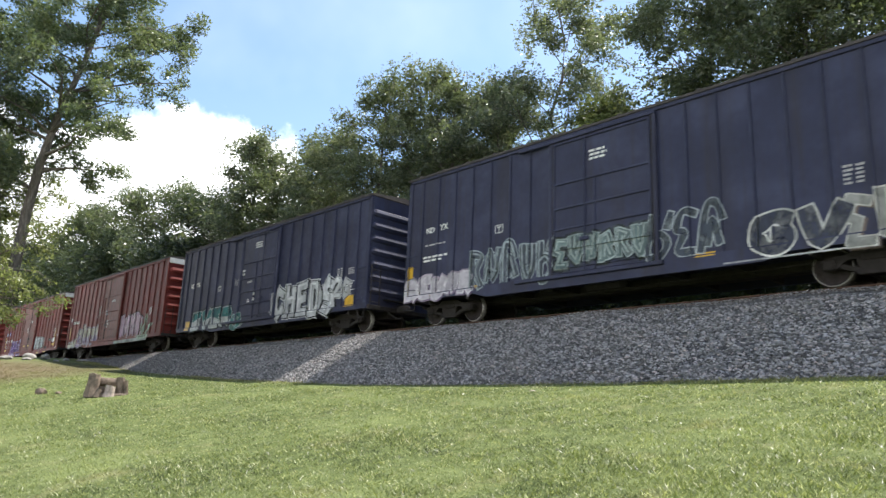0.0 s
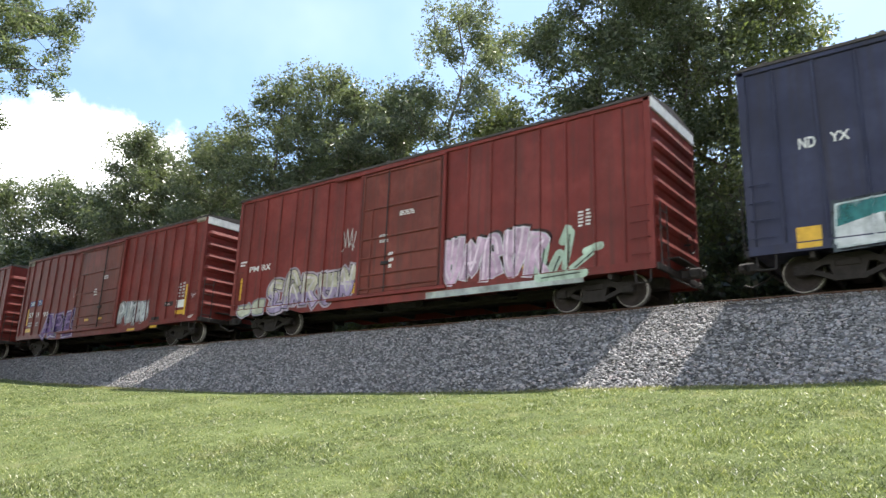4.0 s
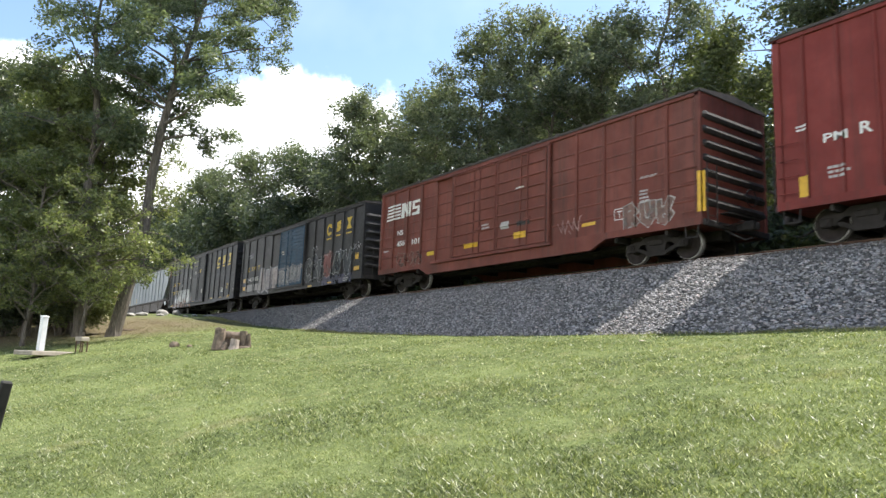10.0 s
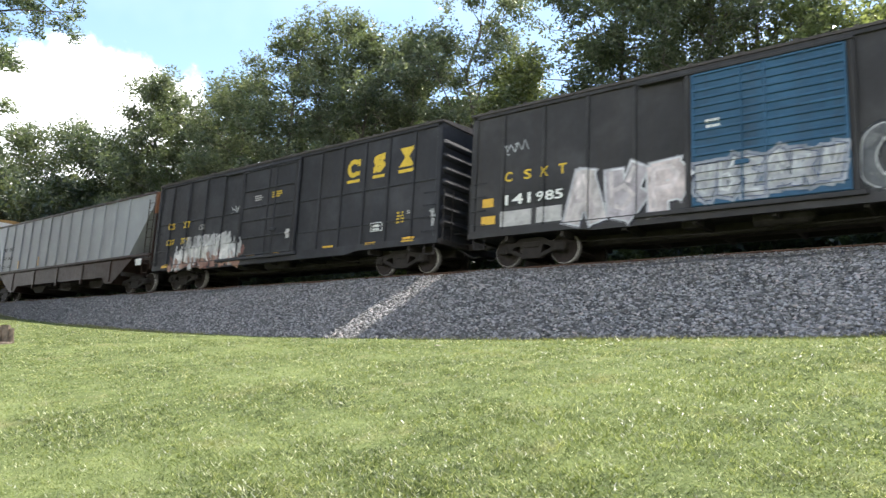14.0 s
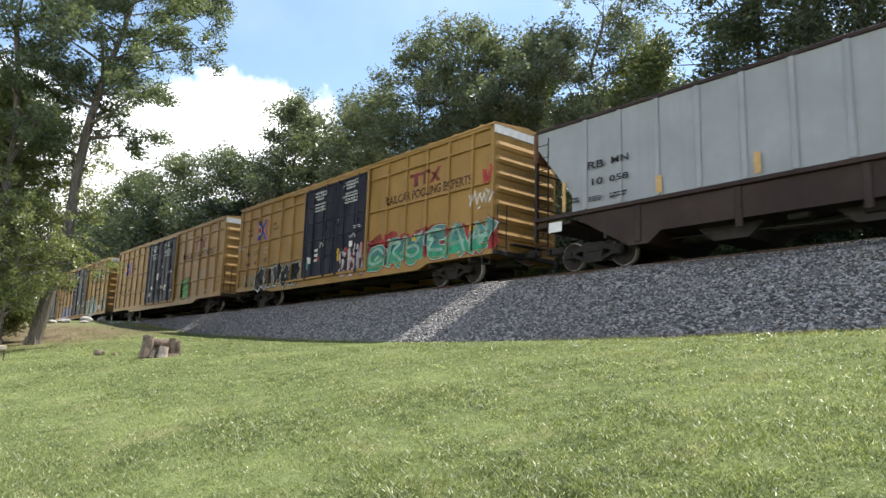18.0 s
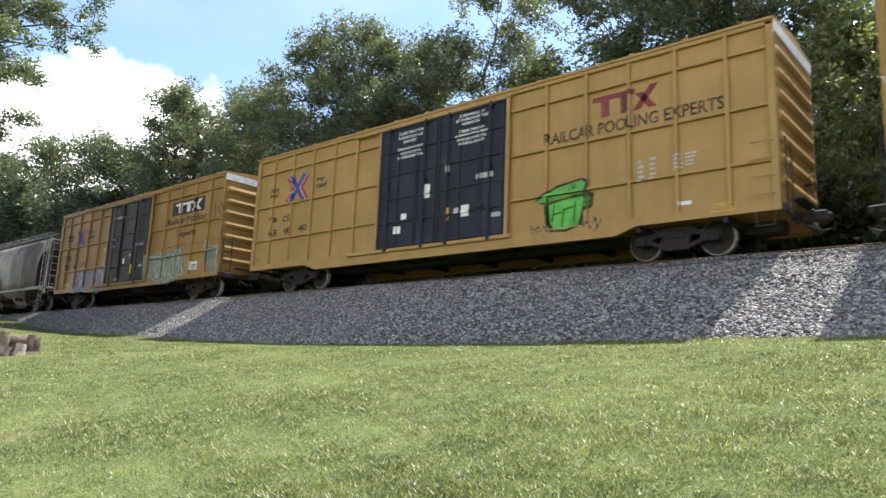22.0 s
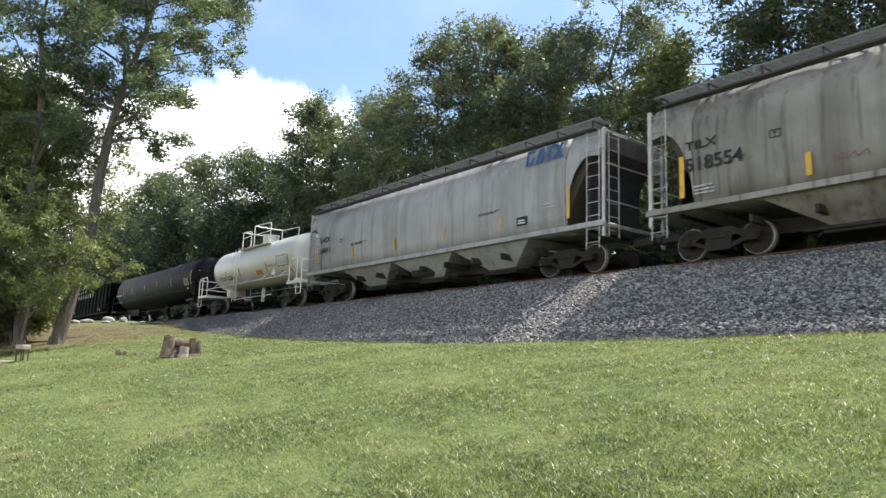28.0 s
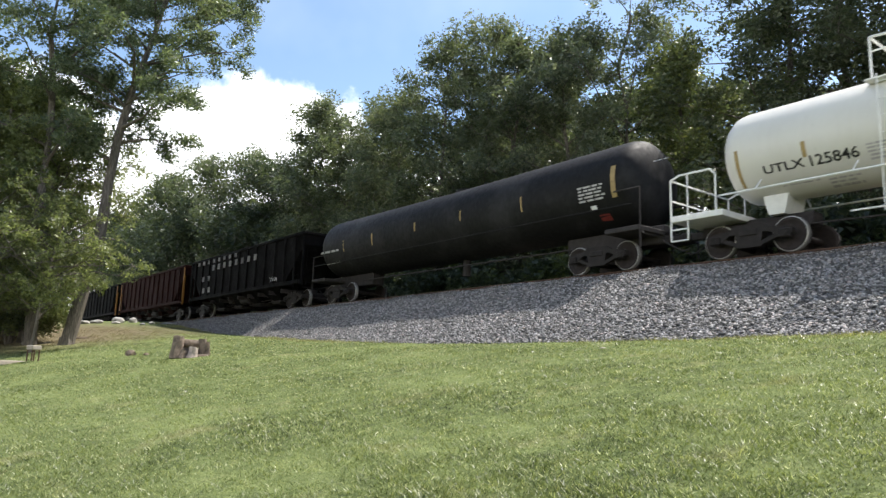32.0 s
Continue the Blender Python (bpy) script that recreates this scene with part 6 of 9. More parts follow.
def fit_text(car, words, x0, x1, z0, z1, mat, y=-W - 0.004, slant=0.0, wrap=None):
    """Words that fill the given rectangle."""
    ob = text(car, words, 0, 0, 1.0, mat, y, slant=slant, bold=0.018)
    xs, ys = [v.co.x for v in ob.data.vertices], [v.co.y for v in ob.data.vertices]
    a, b = (x1 - x0) / (max(xs) - min(xs)), (z1 - z0) / (max(ys) - min(ys))
    for v in ob.data.vertices:
        v.co.x, v.co.y = (v.co.x - min(xs)) * a, (v.co.y - min(ys)) * b
    ob.matrix_basis = Matrix.Translation((x0, y, z0)) @ Matrix.Rotation(radians(90), 4, "X")
    if len(words) > 1:
        tagged(ob, kind="stuff")
    return curve_on(ob, wrap)


def bars(car, x0, x1, z0, z1, rows, mat, y=-W - 0.004, wrap=None):
    return curve_on(lines(car, x0, z0, x1 - x0, z1 - z0, rows, mat, y), wrap)


def plate(car, x0, x1, z0, z1, mat, y=-W - 0.004, wrap=None):
    bm = bmesh.new()
    if wrap:
        rows = [(bm.verts.new((x0, y, z0 + (z1 - z0) * i / 6)), bm.verts.new((x1, y, z0 + (z1 - z0) * i / 6))) for i in range(7)]
        for (a, b), (c, d) in zip(rows, rows[1:]):
            bm.faces.new((a, b, d, c))
    else:
        box(bm, x0, x1, y, y + 0.0012, z0, z1)
    return curve_on(part("decal", bm, mat, car), wrap)


def outline(car, x0, x1, z0, z1, mat, y=-W - 0.005, wrap=None):
    """A stencilled frame with two short bars in it."""
    bm = bmesh.new()
    d = 0.022
    for a, b, c, e in ((x0, x1, z0, z0 + d), (x0, x1, z1 - d, z1), (x0, x0 + d, z0 + d, z1 - d), (x1 - d, x1, z0 + d, z1 - d)):
        k = 8 if wrap and e - c > 0.2 else 1
        for i in range(k):
            box(bm, a, b, y, y + 0.001, c + (e - c) * i / k, c + (e - c) * (i + 1) / k)
    if not wrap:
        m = (x0 + x1) / 2
        box(bm, x0 + 0.28 * (x1 - x0), x1 - 0.28 * (x1 - x0), y, y + 0.001, z1 - 0.32 * (z1 - z0), z1 - 0.22 * (z1 - z0))
        box(bm, m - 0.012, m + 0.012, y, y + 0.001, z0 + 0.2 * (z1 - z0), z1 - 0.32 * (z1 - z0))
    return curve_on(part("decal_frame", bm, mat, car), wrap)


def strokes(car, marks, mat, y, name):
    bm = bmesh.new()
    for i, (p, q, r) in enumerate(marks):
        capsule(bm, p, q, r, y - 0.00015 * i)
    for f in bm.faces:
        f.normal_update()
        if f.normal.y > 0:
            f.normal_flip()
    return part(name, bm, mat, car)


def scribble(car, x0, x1, z0, z1, mat, seed, fat=0.016, y=-W - 0.006):
    """A quick marker tag: one looping line and a few ticks."""
    rng = random.Random(seed)
    k = max(4, int(6 * (x1 - x0)) + 3)
    pts = [(x0 + (x1 - x0) * (i + rng.uniform(-0.4, 0.4)) / k, z0 + (z1 - z0) * (rng.uniform(0, 0.35) if i % 2 else rng.uniform(0.6, 1))) for i in range(k + 1)]
    marks = [(a, b, fat) for a, b in zip(pts, pts[1:])]
    for i in range(3):
        a = (rng.uniform(x0, x1), rng.uniform(z0, z1))
        marks.append((a, (a[0] + rng.uniform(-0.12, 0.12), a[1] + rng.uniform(-0.1, 0.1)), fat))
    return tagged(strokes(car, marks, mat, y, "marker_tag"), kind="stuff")


def shape(car, x0, x1, z0, z1, polys, mat, y, name="emblem"):
    bm = bmesh.new()
    for poly in polys:
        f = bm.faces.new([bm.verts.new((x0 + (x1 - x0) * a, y, z0 + (z1 - z0) * b)) for a, b in poly])
        f.normal_update()
        if f.normal.y > 0:
            f.normal_flip()
    return tagged(part(name, bm, mat, car), kind="stuff" if len(polys) > 1 else "")


def quad(a, b, c, d):
    return [(a, b), (c, b), (c, d), (a, d)]


def gold_ring(car, x0, x1, z0, z1, mat, y=-W - 0.005):
    """A ring open to one side."""
    polys = []
    for i in range(10):
        a, b = radians(40 + 28 * i), radians(40 + 28 * (i + 1))
        polys.append([(0.5 + 0.5 * math.cos(t) * k, 0.5 + 0.5 * math.sin(t) * k) for t, k in ((a, 1), (b, 1), (b, 0.5), (a, 0.5))])
    return shape(car, x0, x1, z0, z1, polys + [quad(0.78, 0.58, 0.98, 0.95), quad(0.78, 0.08, 0.98, 0.3)], mat, y)


def gold_bend(car, x0, x1, z0, z1, mat, y=-W - 0.005):
    """A double bend with a cut at each end."""
    r = 0.2 * (x1 - x0)
    pts = [(x0 + r * 0.6 + (x1 - x0 - r * 1.2) * u, z0 + r + (z1 - z0 - 2 * r) * v) for u, v in GLYPHS["S"][0]]
    part("emblem", ribbon(pts, r, y, 0.0), mat, car)
    shape(car, x0, x1, z0, z1, [quad(0.76, 0.66, 0.98, 1.0)], mat, y - 0.002)
    shape(car, x0, x1, z0, z1, [quad(0.02, 0.0, 0.22, 0.34)], mat, y - 0.002)


def hourglass(car, x0, x1, z0, z1, mat, y=-W - 0.005):
    return shape(car, x0, x1, z0, z1, [[(0.02, 1), (0.98, 1), (0.62, 0.5), (0.38, 0.5)], [(0.38, 0.5), (0.62, 0.5), (1, 0), (0, 0)]], mat, y)


def stripes(car, x0, x1, z0, z1, k, mat, y=-W - 0.005):
    return shape(car, x0, x1, z0, z1, [quad(0.02 * i, i / k, 1, (i + 0.55) / k) for i in range(k)], mat, y)


def emblem_block(car, x0, x1, z0, z1, mat, y=-W - 0.005):
    return shape(car, x0, x1, z0, z1, [[(0, 0.02), (0.18, 0.02), (0.2, 1), (0.02, 1)], [(0.06, 1), (0.22, 1), (0.5, 0.02), (0.34, 0.02)], [(0.34, 0.02), (0.5, 0.02), (0.54, 1), (0.38, 1)], quad(0.6, 0.02, 0.98, 0.2), quad(0.6, 0.8, 1, 0.98), quad(0.6, 0.42, 0.98, 0.58), quad(0.6, 0.58, 0.72, 0.8), quad(0.86, 0.2, 0.98, 0.42)], mat, y)


def trestle(car, x0, x1, z0, z1, mat, y=-W - 0.005):
    """A beam on two legs beside a cross of two strokes."""
    return shape(car, x0, x1, z0, z1, [quad(0, 0.72, 0.66, 0.95), quad(0.14, 0, 0.27, 0.72), quad(0.44, 0, 0.57, 0.72), [(0.62, 0), (0.74, 0), (1, 0.98), (0.88, 0.98)], [(0.66, 0.72), (0.78, 0.72), (0.98, 0), (0.86, 0)]], mat, y)


def cross(car, x0, x1, z0, z1, y=-W - 0.005):
    """Four chevrons that meet in a cross, red at the sides and blue above and below, with white between."""
    red, blue = spray(0.46, 0.05, 0.04), spray(0.05, 0.07, 0.34)
    blues = [[(0.1, 1), (0.3, 1), (0.58, 0.5), (0.44, 0.48)], [(0.9, 1), (0.7, 1), (0.42, 0.5), (0.56, 0.48)], [(0.1, 0), (0.3, 0), (0.58, 0.5), (0.44, 0.52)], [(0.9, 0), (0.7, 0), (0.42, 0.5), (0.56, 0.52)]]
    reds = [[(0, 0.9), (0.05, 1), (0.38, 0.5), (0.24, 0.5)], [(0, 0.1), (0.05, 0), (0.38, 0.5), (0.24, 0.5)], [(1, 0.9), (0.95, 1), (0.62, 0.5), (0.76, 0.5)], [(1, 0.1), (0.95, 0), (0.62, 0.5), (0.76, 0.5)]]
    whites = [[(0.04, 0.98), (0.12, 1), (0.46, 0.5), (0.36, 0.5)], [(0.04, 0.02), (0.12, 0), (0.46, 0.5), (0.36, 0.5)], [(0.96, 0.98), (0.88, 1), (0.54, 0.5), (0.64, 0.5)], [(0.96, 0.02), (0.88, 0), (0.54, 0.5), (0.64, 0.5)]]
    shape(car, x0, x1, z0, z1, whites, M["dull"], y)
    shape(car, x0, x1, z0, z1, reds, red, y - 0.001)
    shape(car, x0, x1, z0, z1, blues, blue, y - 0.002)


def slab_row(car, x0, x1, z0, z1, mat, y=-W - 0.005):
    """Slanting slabs in a row."""
    def box(a, b, lo, hi):
        return [(a + 0.07 * lo, lo), (b + 0.07 * lo, lo), (b + 0.07 * hi, hi), (a + 0.07 * hi, hi)]

    polys = [box(0, 0.07, 0, 1), box(0.07, 0.23, 0, 0.22), box(0.07, 0.23, 0.78, 1), box(0.16, 0.23, 0.22, 0.5),
             [(0.26, 0), (0.34, 0), (0.5, 1), (0.4, 1)], box(0.41, 0.48, 0, 1), box(0.33, 0.41, 0.25, 0.45),
             box(0.5, 0.72, 0.78, 1), box(0.58, 0.66, 0, 0.78),
             [(0.7, 0), (0.79, 0), (1.05, 1), (0.96, 1)], [(0.91, 0), (1.0, 0), (0.88, 1), (0.79, 1)]]
    return shape(car, x0, x1, z0, z1, polys, mat, y)


def letters(car, x0, x1, z0, z1, k, mat, y=-W - 0.006):
    """Spaced bars in place of writing too far off to read."""
    return tagged(shape(car, x0, x1, z0, z1, [quad((i + 0.2) / k, 0.0, (i + 0.62) / k, 1) for i in range(k)], mat, y, "lettering"), kind="stuff")


# ---- spray paint drawn in strokes ----
GLYPHS = {}


def glyph(c, *strokes):
    """One form as strokes in a unit square."""
    GLYPHS[c] = strokes


glyph("A", [(0, 0), (0.4, 1), (0.6, 1), (1, 0)], [(0.2, 0.36), (0.8, 0.36)])
glyph("C", [(0.95, 0.8), (0.5, 1), (0.08, 0.75), (0.08, 0.25), (0.5, 0), (0.95, 0.2)])
glyph("D", [(0.1, 0), (0.1, 1), (0.6, 0.98), (0.95, 0.62), (0.95, 0.38), (0.6, 0.02), (0.1, 0)])
glyph("E", [(0.92, 1), (0.1, 0.97), (0.1, 0.03), (0.92, 0)], [(0.1, 0.5), (0.75, 0.52)])
glyph("G", [(0.92, 0.85), (0.5, 1), (0.08, 0.7), (0.08, 0.3), (0.5, 0), (0.92, 0.2), (0.9, 0.45), (0.55, 0.45)])
glyph("H", [(0.1, 0), (0.1, 1)], [(0.9, 0), (0.9, 0.9)], [(0.1, 0.5), (0.9, 0.56)])
glyph("I", [(0.5, 0), (0.5, 1)])
glyph("K", [(0.15, 0), (0.12, 1)], [(0.95, 1), (0.2, 0.5), (0.95, 0)])
glyph("O", [(0.5, 1), (0.06, 0.7), (0.06, 0.3), (0.5, 0), (0.94, 0.3), (0.94, 0.7), (0.5, 1)])
glyph("P", [(0.1, 0), (0.1, 1), (0.7, 1), (0.95, 0.75), (0.7, 0.48), (0.15, 0.45)])
glyph("R", [(0.1, 0), (0.1, 1), (0.7, 1), (0.95, 0.75), (0.7, 0.5), (0.2, 0.46)], [(0.4, 0.48), (0.98, 0)])
glyph("S", [(0.92, 0.85), (0.5, 1), (0.1, 0.8), (0.2, 0.56), (0.8, 0.44), (0.9, 0.2), (0.5, 0), (0.06, 0.14)])
glyph("U", [(0.08, 1), (0.08, 0.25), (0.5, 0), (0.92, 0.25), (0.92, 1)])
glyph("V", [(0, 1), (0.5, 0), (1, 1)])
glyph("Z", [(0.05, 0.95), (0.95, 1), (0.35, 0.5), (0.9, 0.35), (0.5, 0), (0.05, 0.1)])
glyph("2", [(0.05, 0.8), (0.5, 1), (0.9, 0.75), (0.1, 0.05), (0.95, 0)])
# forms that are no letters: hooks, forks and loops
glyph("a", [(0.08, 0), (0.15, 0.9), (0.62, 1), (0.9, 0.62)], [(0.42, 0.1), (0.52, 0.62), (0.95, 0.12)])
glyph("b", [(0.1, 0.95), (0.12, 0.1), (0.55, 0), (0.92, 0.3), (0.55, 0.55), (0.2, 0.5)], [(0.75, 0.7), (0.95, 1)])
glyph("c", [(0.05, 0.15), (0.35, 0.95), (0.6, 0.2), (0.95, 1)], [(0.3, 0.45), (0.85, 0.4)])
glyph("d", [(0.9, 0.9), (0.3, 1), (0.1, 0.6), (0.5, 0.5), (0.2, 0.05), (0.95, 0)])
glyph("e", [(0.1, 1), (0.2, 0.3), (0.55, 0.05), (0.85, 0.4), (0.95, 1)], [(0.52, 0.5), (0.5, 1)])
glyph("f", [(0.1, 0), (0.2, 1)], [(0.2, 0.92), (0.9, 0.8), (0.5, 0.45), (0.95, 0)])


def straight(pts, r, y, grow):
    """A stroke with hard corners; a grow below nought thins it by that share."""
    bm = bmesh.new()
    if grow < 0:
        r, grow = r * (1 + grow) * 0.9, 0.0
    for i, (p, q) in enumerate(zip(pts, pts[1:])):
        d = (Vector(q) - Vector(p)).normalized() * r * 0.6
        slab(bm, Vector(p) - d, Vector(q) + d, r, y - 0.00006 * i, grow)
    return bm


def piece(car, word, x0, x1, z0, z1, fill, rim=None, fat=0.14, grow=0.045, halo=None, spread=0.13, shade=None, drop=(0.06, -0.05), upper=None, gloss=None, sharp=False, slant=0.0, wobble=0.05, seed=1, lap=1.08, y=-W - 0.003, label=""):
    """A painted word or row of forms: glow, shadow, rim, body and gleam, each a layer of strokes. fill: one paint or one for each form;
    upper: a second paint above a ragged line through the middle."""
    rng = random.Random(seed)
    n, high = len(word), z1 - z0
    cell = (x1 - x0) / n
    r = fat * min(cell * 1.1, high)
    pad = spread if halo else grow
    run = []
    for i, c in enumerate(word):
        a = x0 + cell * i + cell * (1 - lap) / 2
        lift, squeeze = rng.uniform(-1, 1) * wobble * high, 1 + rng.uniform(-1, 0.4) * wobble * 1.6
        for st in GLYPHS[c]:
            pts = []
            for u, v in st:
                px, pz = a + r + (cell * lap - 2 * r) * (u + rng.uniform(-1, 1) * wobble), z0 + pad + r + (high * squeeze - 2 * r - 2 * pad) * (v + rng.uniform(-1, 1) * wobble * 0.7)
                pz = min(max(pz + lift, z0 + pad + r * 0.8), z1 - pad - r * 0.8)
                pts.append((px + slant * (pz - (z0 + z1) / 2), pz))
            run.append((i, pts))
    draw = straight if sharp else ribbon
    fills = fill if isinstance(fill, (list, tuple)) else [fill] * n

    def layer(name, mat, level, more, move=(0, 0), only=None, scale=1.0):
        bm = bmesh.new()
        for k, (i, pts) in enumerate(run):
            if only is not None and i != only:
                continue
            merge(bm, draw([(px + move[0], pz + move[1]) for px, pz in pts], r * scale, y - 0.0019 * level - 0.00004 * k, more))
        if bm.faces:
            return tagged(part(name, bm, mat, car, label if name == "paint_fill" else ""), kind="" if name == "paint_fill" else "stuff")
        bm.free()

    if halo:
        layer("paint_cloud", halo, 0, spread)
    if shade:
        layer("paint_shadow", shade, 1, grow * 0.8, drop)
    if rim:
        layer("paint_rim", rim, 2, grow)
    for i in range(n):
        ob = layer("paint_fill", fills[i], 3, 0.0, only=i)
        if upper and ob:
            bm = bmesh.new()
            bm.from_mesh(ob.data)
            zc = z0 + high * rng.uniform(0.42, 0.56)
            bmesh.ops.bisect_plane(bm, geom=bm.verts[:] + bm.edges[:] + bm.faces[:], plane_co=(x0 + cell * (i + 0.5), 0, zc), plane_no=Vector((rng.uniform(-0.3, 0.3), 0, 1)))
            for f in bm.faces:
                f.material_index = 1 if f.calc_center_median().z > zc else 0
            bm.to_mesh(ob.data)
            bm.free()
            ob.data.materials.append(upper)
    if gloss:
        layer("paint_gleam", gloss, 4, -0.72, (-r * 0.35, r * 0.35))


def drape(ob, relief):
    """Lays a flat mark over the posts, belts and sheets of a car's side: it is cut along their edges, and each cut lies on what is under it."""
    m = ob.matrix_basis.copy()
    bm = bmesh.new()
    bm.from_mesh(ob.data)
    bm.transform(m)
    xs, zs = [v.co.x for v in bm.verts], [v.co.z for v in bm.verts]
    if not xs:
        bm.free()
        return
    a, b, c, d = min(xs), max(xs), min(zs), max(zs)
    y = max(v.co.y for v in bm.verts)
    near = [k for k in relief if k[0] < b and k[1] > a and k[2] < d and k[3] > c]
    for axis_x, lo, hi in ((True, a, b), (False, c, d)):
        cuts = {round(v, 3) for k in near for v in (k[:2] if axis_x else k[2:4])}
        for v in cuts:
            if lo + 0.002 < v < hi - 0.002:
                bmesh.ops.bisect_plane(bm, geom=bm.verts[:] + bm.edges[:] + bm.faces[:], plane_co=(v, 0, 0) if axis_x else (0, 0, v), plane_no=(1, 0, 0) if axis_x else (0, 0, 1))
    base = max(-W - 0.089 if y < -W - 0.04 else -W, y + 0.003)
    lift = {}
    for f in bm.faces:
        p = f.calc_center_median()
        lift[f] = min((k[4] for k in near if k[0] <= p.x <= k[1] and k[2] <= p.z <= k[3]), default=-W) - base
    out, at = bmesh.new(), {}

    def vert(v, d):
        key = (v.index, round(d, 4))
        if key not in at:
            at[key] = out.verts.new((v.co.x, v.co.y + d, v.co.z))
        return at[key]

    bm.verts.index_update()
    for f in bm.faces:
        out.faces.new([vert(v, lift[f]) for v in f.verts]).material_index = f.material_index
    for e in bm.edges:
        if len(e.link_faces) == 2:
            d0, d1 = (lift[f] for f in e.link_faces)
            if abs(d0 - d1) > 0.001:
                a, b = e.verts
                out.faces.new((vert(a, d0), vert(b, d0), vert(b, d1), vert(a, d1)))
    ob.matrix_basis = Matrix()
    out.to_mesh(ob.data)
    out.free()
    bm.free()


PAINTED = ("lettering", "stencil", "decal", "graffiti", "paint", "marker", "emblem")


def drape_all():
    for car, _ in CARS:
        if car.name in RELIEF:
            for ob in list(car.children):
                if ob.name.startswith(PAINTED):
                    drape(ob, RELIEF[car.name])


def sign(car, rows, x0, x1, z0, z1, mat, y):
    """Centred lines of stencilled words; the longest fills the width."""
    most, step = max(len(r) for r in rows), (z1 - z0) / len(rows)
    for i, r in enumerate(rows):
        half = (x1 - x0) / 2 * len(r) / most
        z = z1 - (i + 1) * step
        fit_text(car, r, (x0 + x1) / 2 - half, (x0 + x1) / 2 + half, z, z + 0.66 * step, mat, y)


def flames(car, x0, x1, z0, z1, count, tall, mat, y, seed):
    """A thicket of painted spikes, highest in the middle."""
    rng = random.Random(seed)
    bm = bmesh.new()
    for i in range(count):
        u = (i + rng.random()) / count
        x, up = x0 + (x1 - x0) * u, (z1 - z0) * tall * (0.45 + 0.55 * math.sin(math.pi * u)) * rng.uniform(0.5, 1)
        b, w = z0 + (z1 - z0) * rng.uniform(0, 0.35), rng.uniform(0.05, 0.16)
        tip = (min(max(x + rng.uniform(-0.3, 0.3), x0), x1), min(b + up, z1))
        slab(bm, (x, b), tip, w, y - 0.00006 * i, 0.0)
        slab(bm, tip, (tip[0] + rng.uniform(-0.12, 0.12), min(tip[1] + 0.3 * up, z1)), w * 0.4, y - 0.00006 * i - 0.00003, 0.0)
    return tagged(part("painted_flame", bm, mat, car), kind="stuff")


# navy 1
fit_text(navy_1, "ND", -7.20, -6.80, 3.07, 3.26, M["white"])
fit_text(navy_1, "YX", -6.54, -6.13, 3.09, 3.30, M["white"])
bars(navy_1, -7.27, -6.22, 2.62, 2.71, 1, M["dull"])
bars(navy_1, -7.31, -6.13, 2.07, 2.31, 2, M["white"])
outline(navy_1, -3.99, -3.66, 2.57, 2.83, M["white"])
piece(navy_1, "adbcf", -8.13, -4.85, 0.64, 1.62, spray(0.5, 0.46, 0.5), spray(0.62, 0.58, 0.6), 0.16, 0.05, halo=spray(0.4, 0.33, 0.4), spread=0.1, shade=spray(0.14, 0.09, 0.16), seed=11, label="pale pink spray-painted forms")
plate(navy_1, -8.01, -7.81, 0.95, 1.99, M["amber"])
plate(navy_1, -7.44, -6.66, 0.86, 0.96, M["amber"])
plate(navy_1, -4.95, -4.46, 0.91, 1.01, M["amber"])

# navy 1
bars(navy_1, -0.41, 0.32, 4.11, 4.46, 3, M["white"], y=-W - 0.093)
piece(navy_1, "fcaeb", -5.1, -1.61, 0.8, 2.25, spray(0.075, 0.085, 0.11), spray(0.4, 0.46, 0.47), 0.15, 0.03, gloss=spray(0.34, 0.39, 0.4), seed=12)
piece(navy_1, "decafe", -1.60, 1.42, 1.0, 2.12, spray(0.12, 0.165, 0.165), spray(0.4, 0.46, 0.45), 0.17, 0.032, halo=spray(0.045, 0.055, 0.06), spread=0.1, gloss=spray(0.4, 0.46, 0.44), sharp=True, seed=13)
piece(navy_1, "bda", 1.35, 3.40, 0.95, 2.3, spray(0.05, 0.06, 0.08), spray(0.42, 0.46, 0.46), 0.12, 0.03, seed=14, slant=0.15)
plate(navy_1, 3.33, 6.15, 0.64, 0.68, spray(0.42, 0.42, 0.42))
piece(navy_1, "GV", 3.9, 6.1, 0.62, 1.85, spray(0.045, 0.05, 0.075), spray(0.62, 0.61, 0.56), 0.15, 0.045, halo=spray(0.2, 0.24, 0.24), spread=0.02, seed=15, slant=0.1)
piece(navy_1, "dbf", 5.9, 7.9, 0.62, 1.9, spray(0.3, 0.3, 0.28), spray(0.66, 0.64, 0.58), 0.14, 0.035, shade=spray(0.16, 0.12, 0.1), sharp=True, seed=16)
plate(navy_1, 2.63, 3.12, 0.90, 1.01, M["amber"])
plate(navy_1, 4.35, 4.82, 0.87, 1.01, M["amber"])
bars(navy_1, 6.01, 6.22, 2.03, 2.51, 5, M["dull"])
bars(navy_1, 6.26, 6.47, 2.03, 2.50, 5, M["dull"])

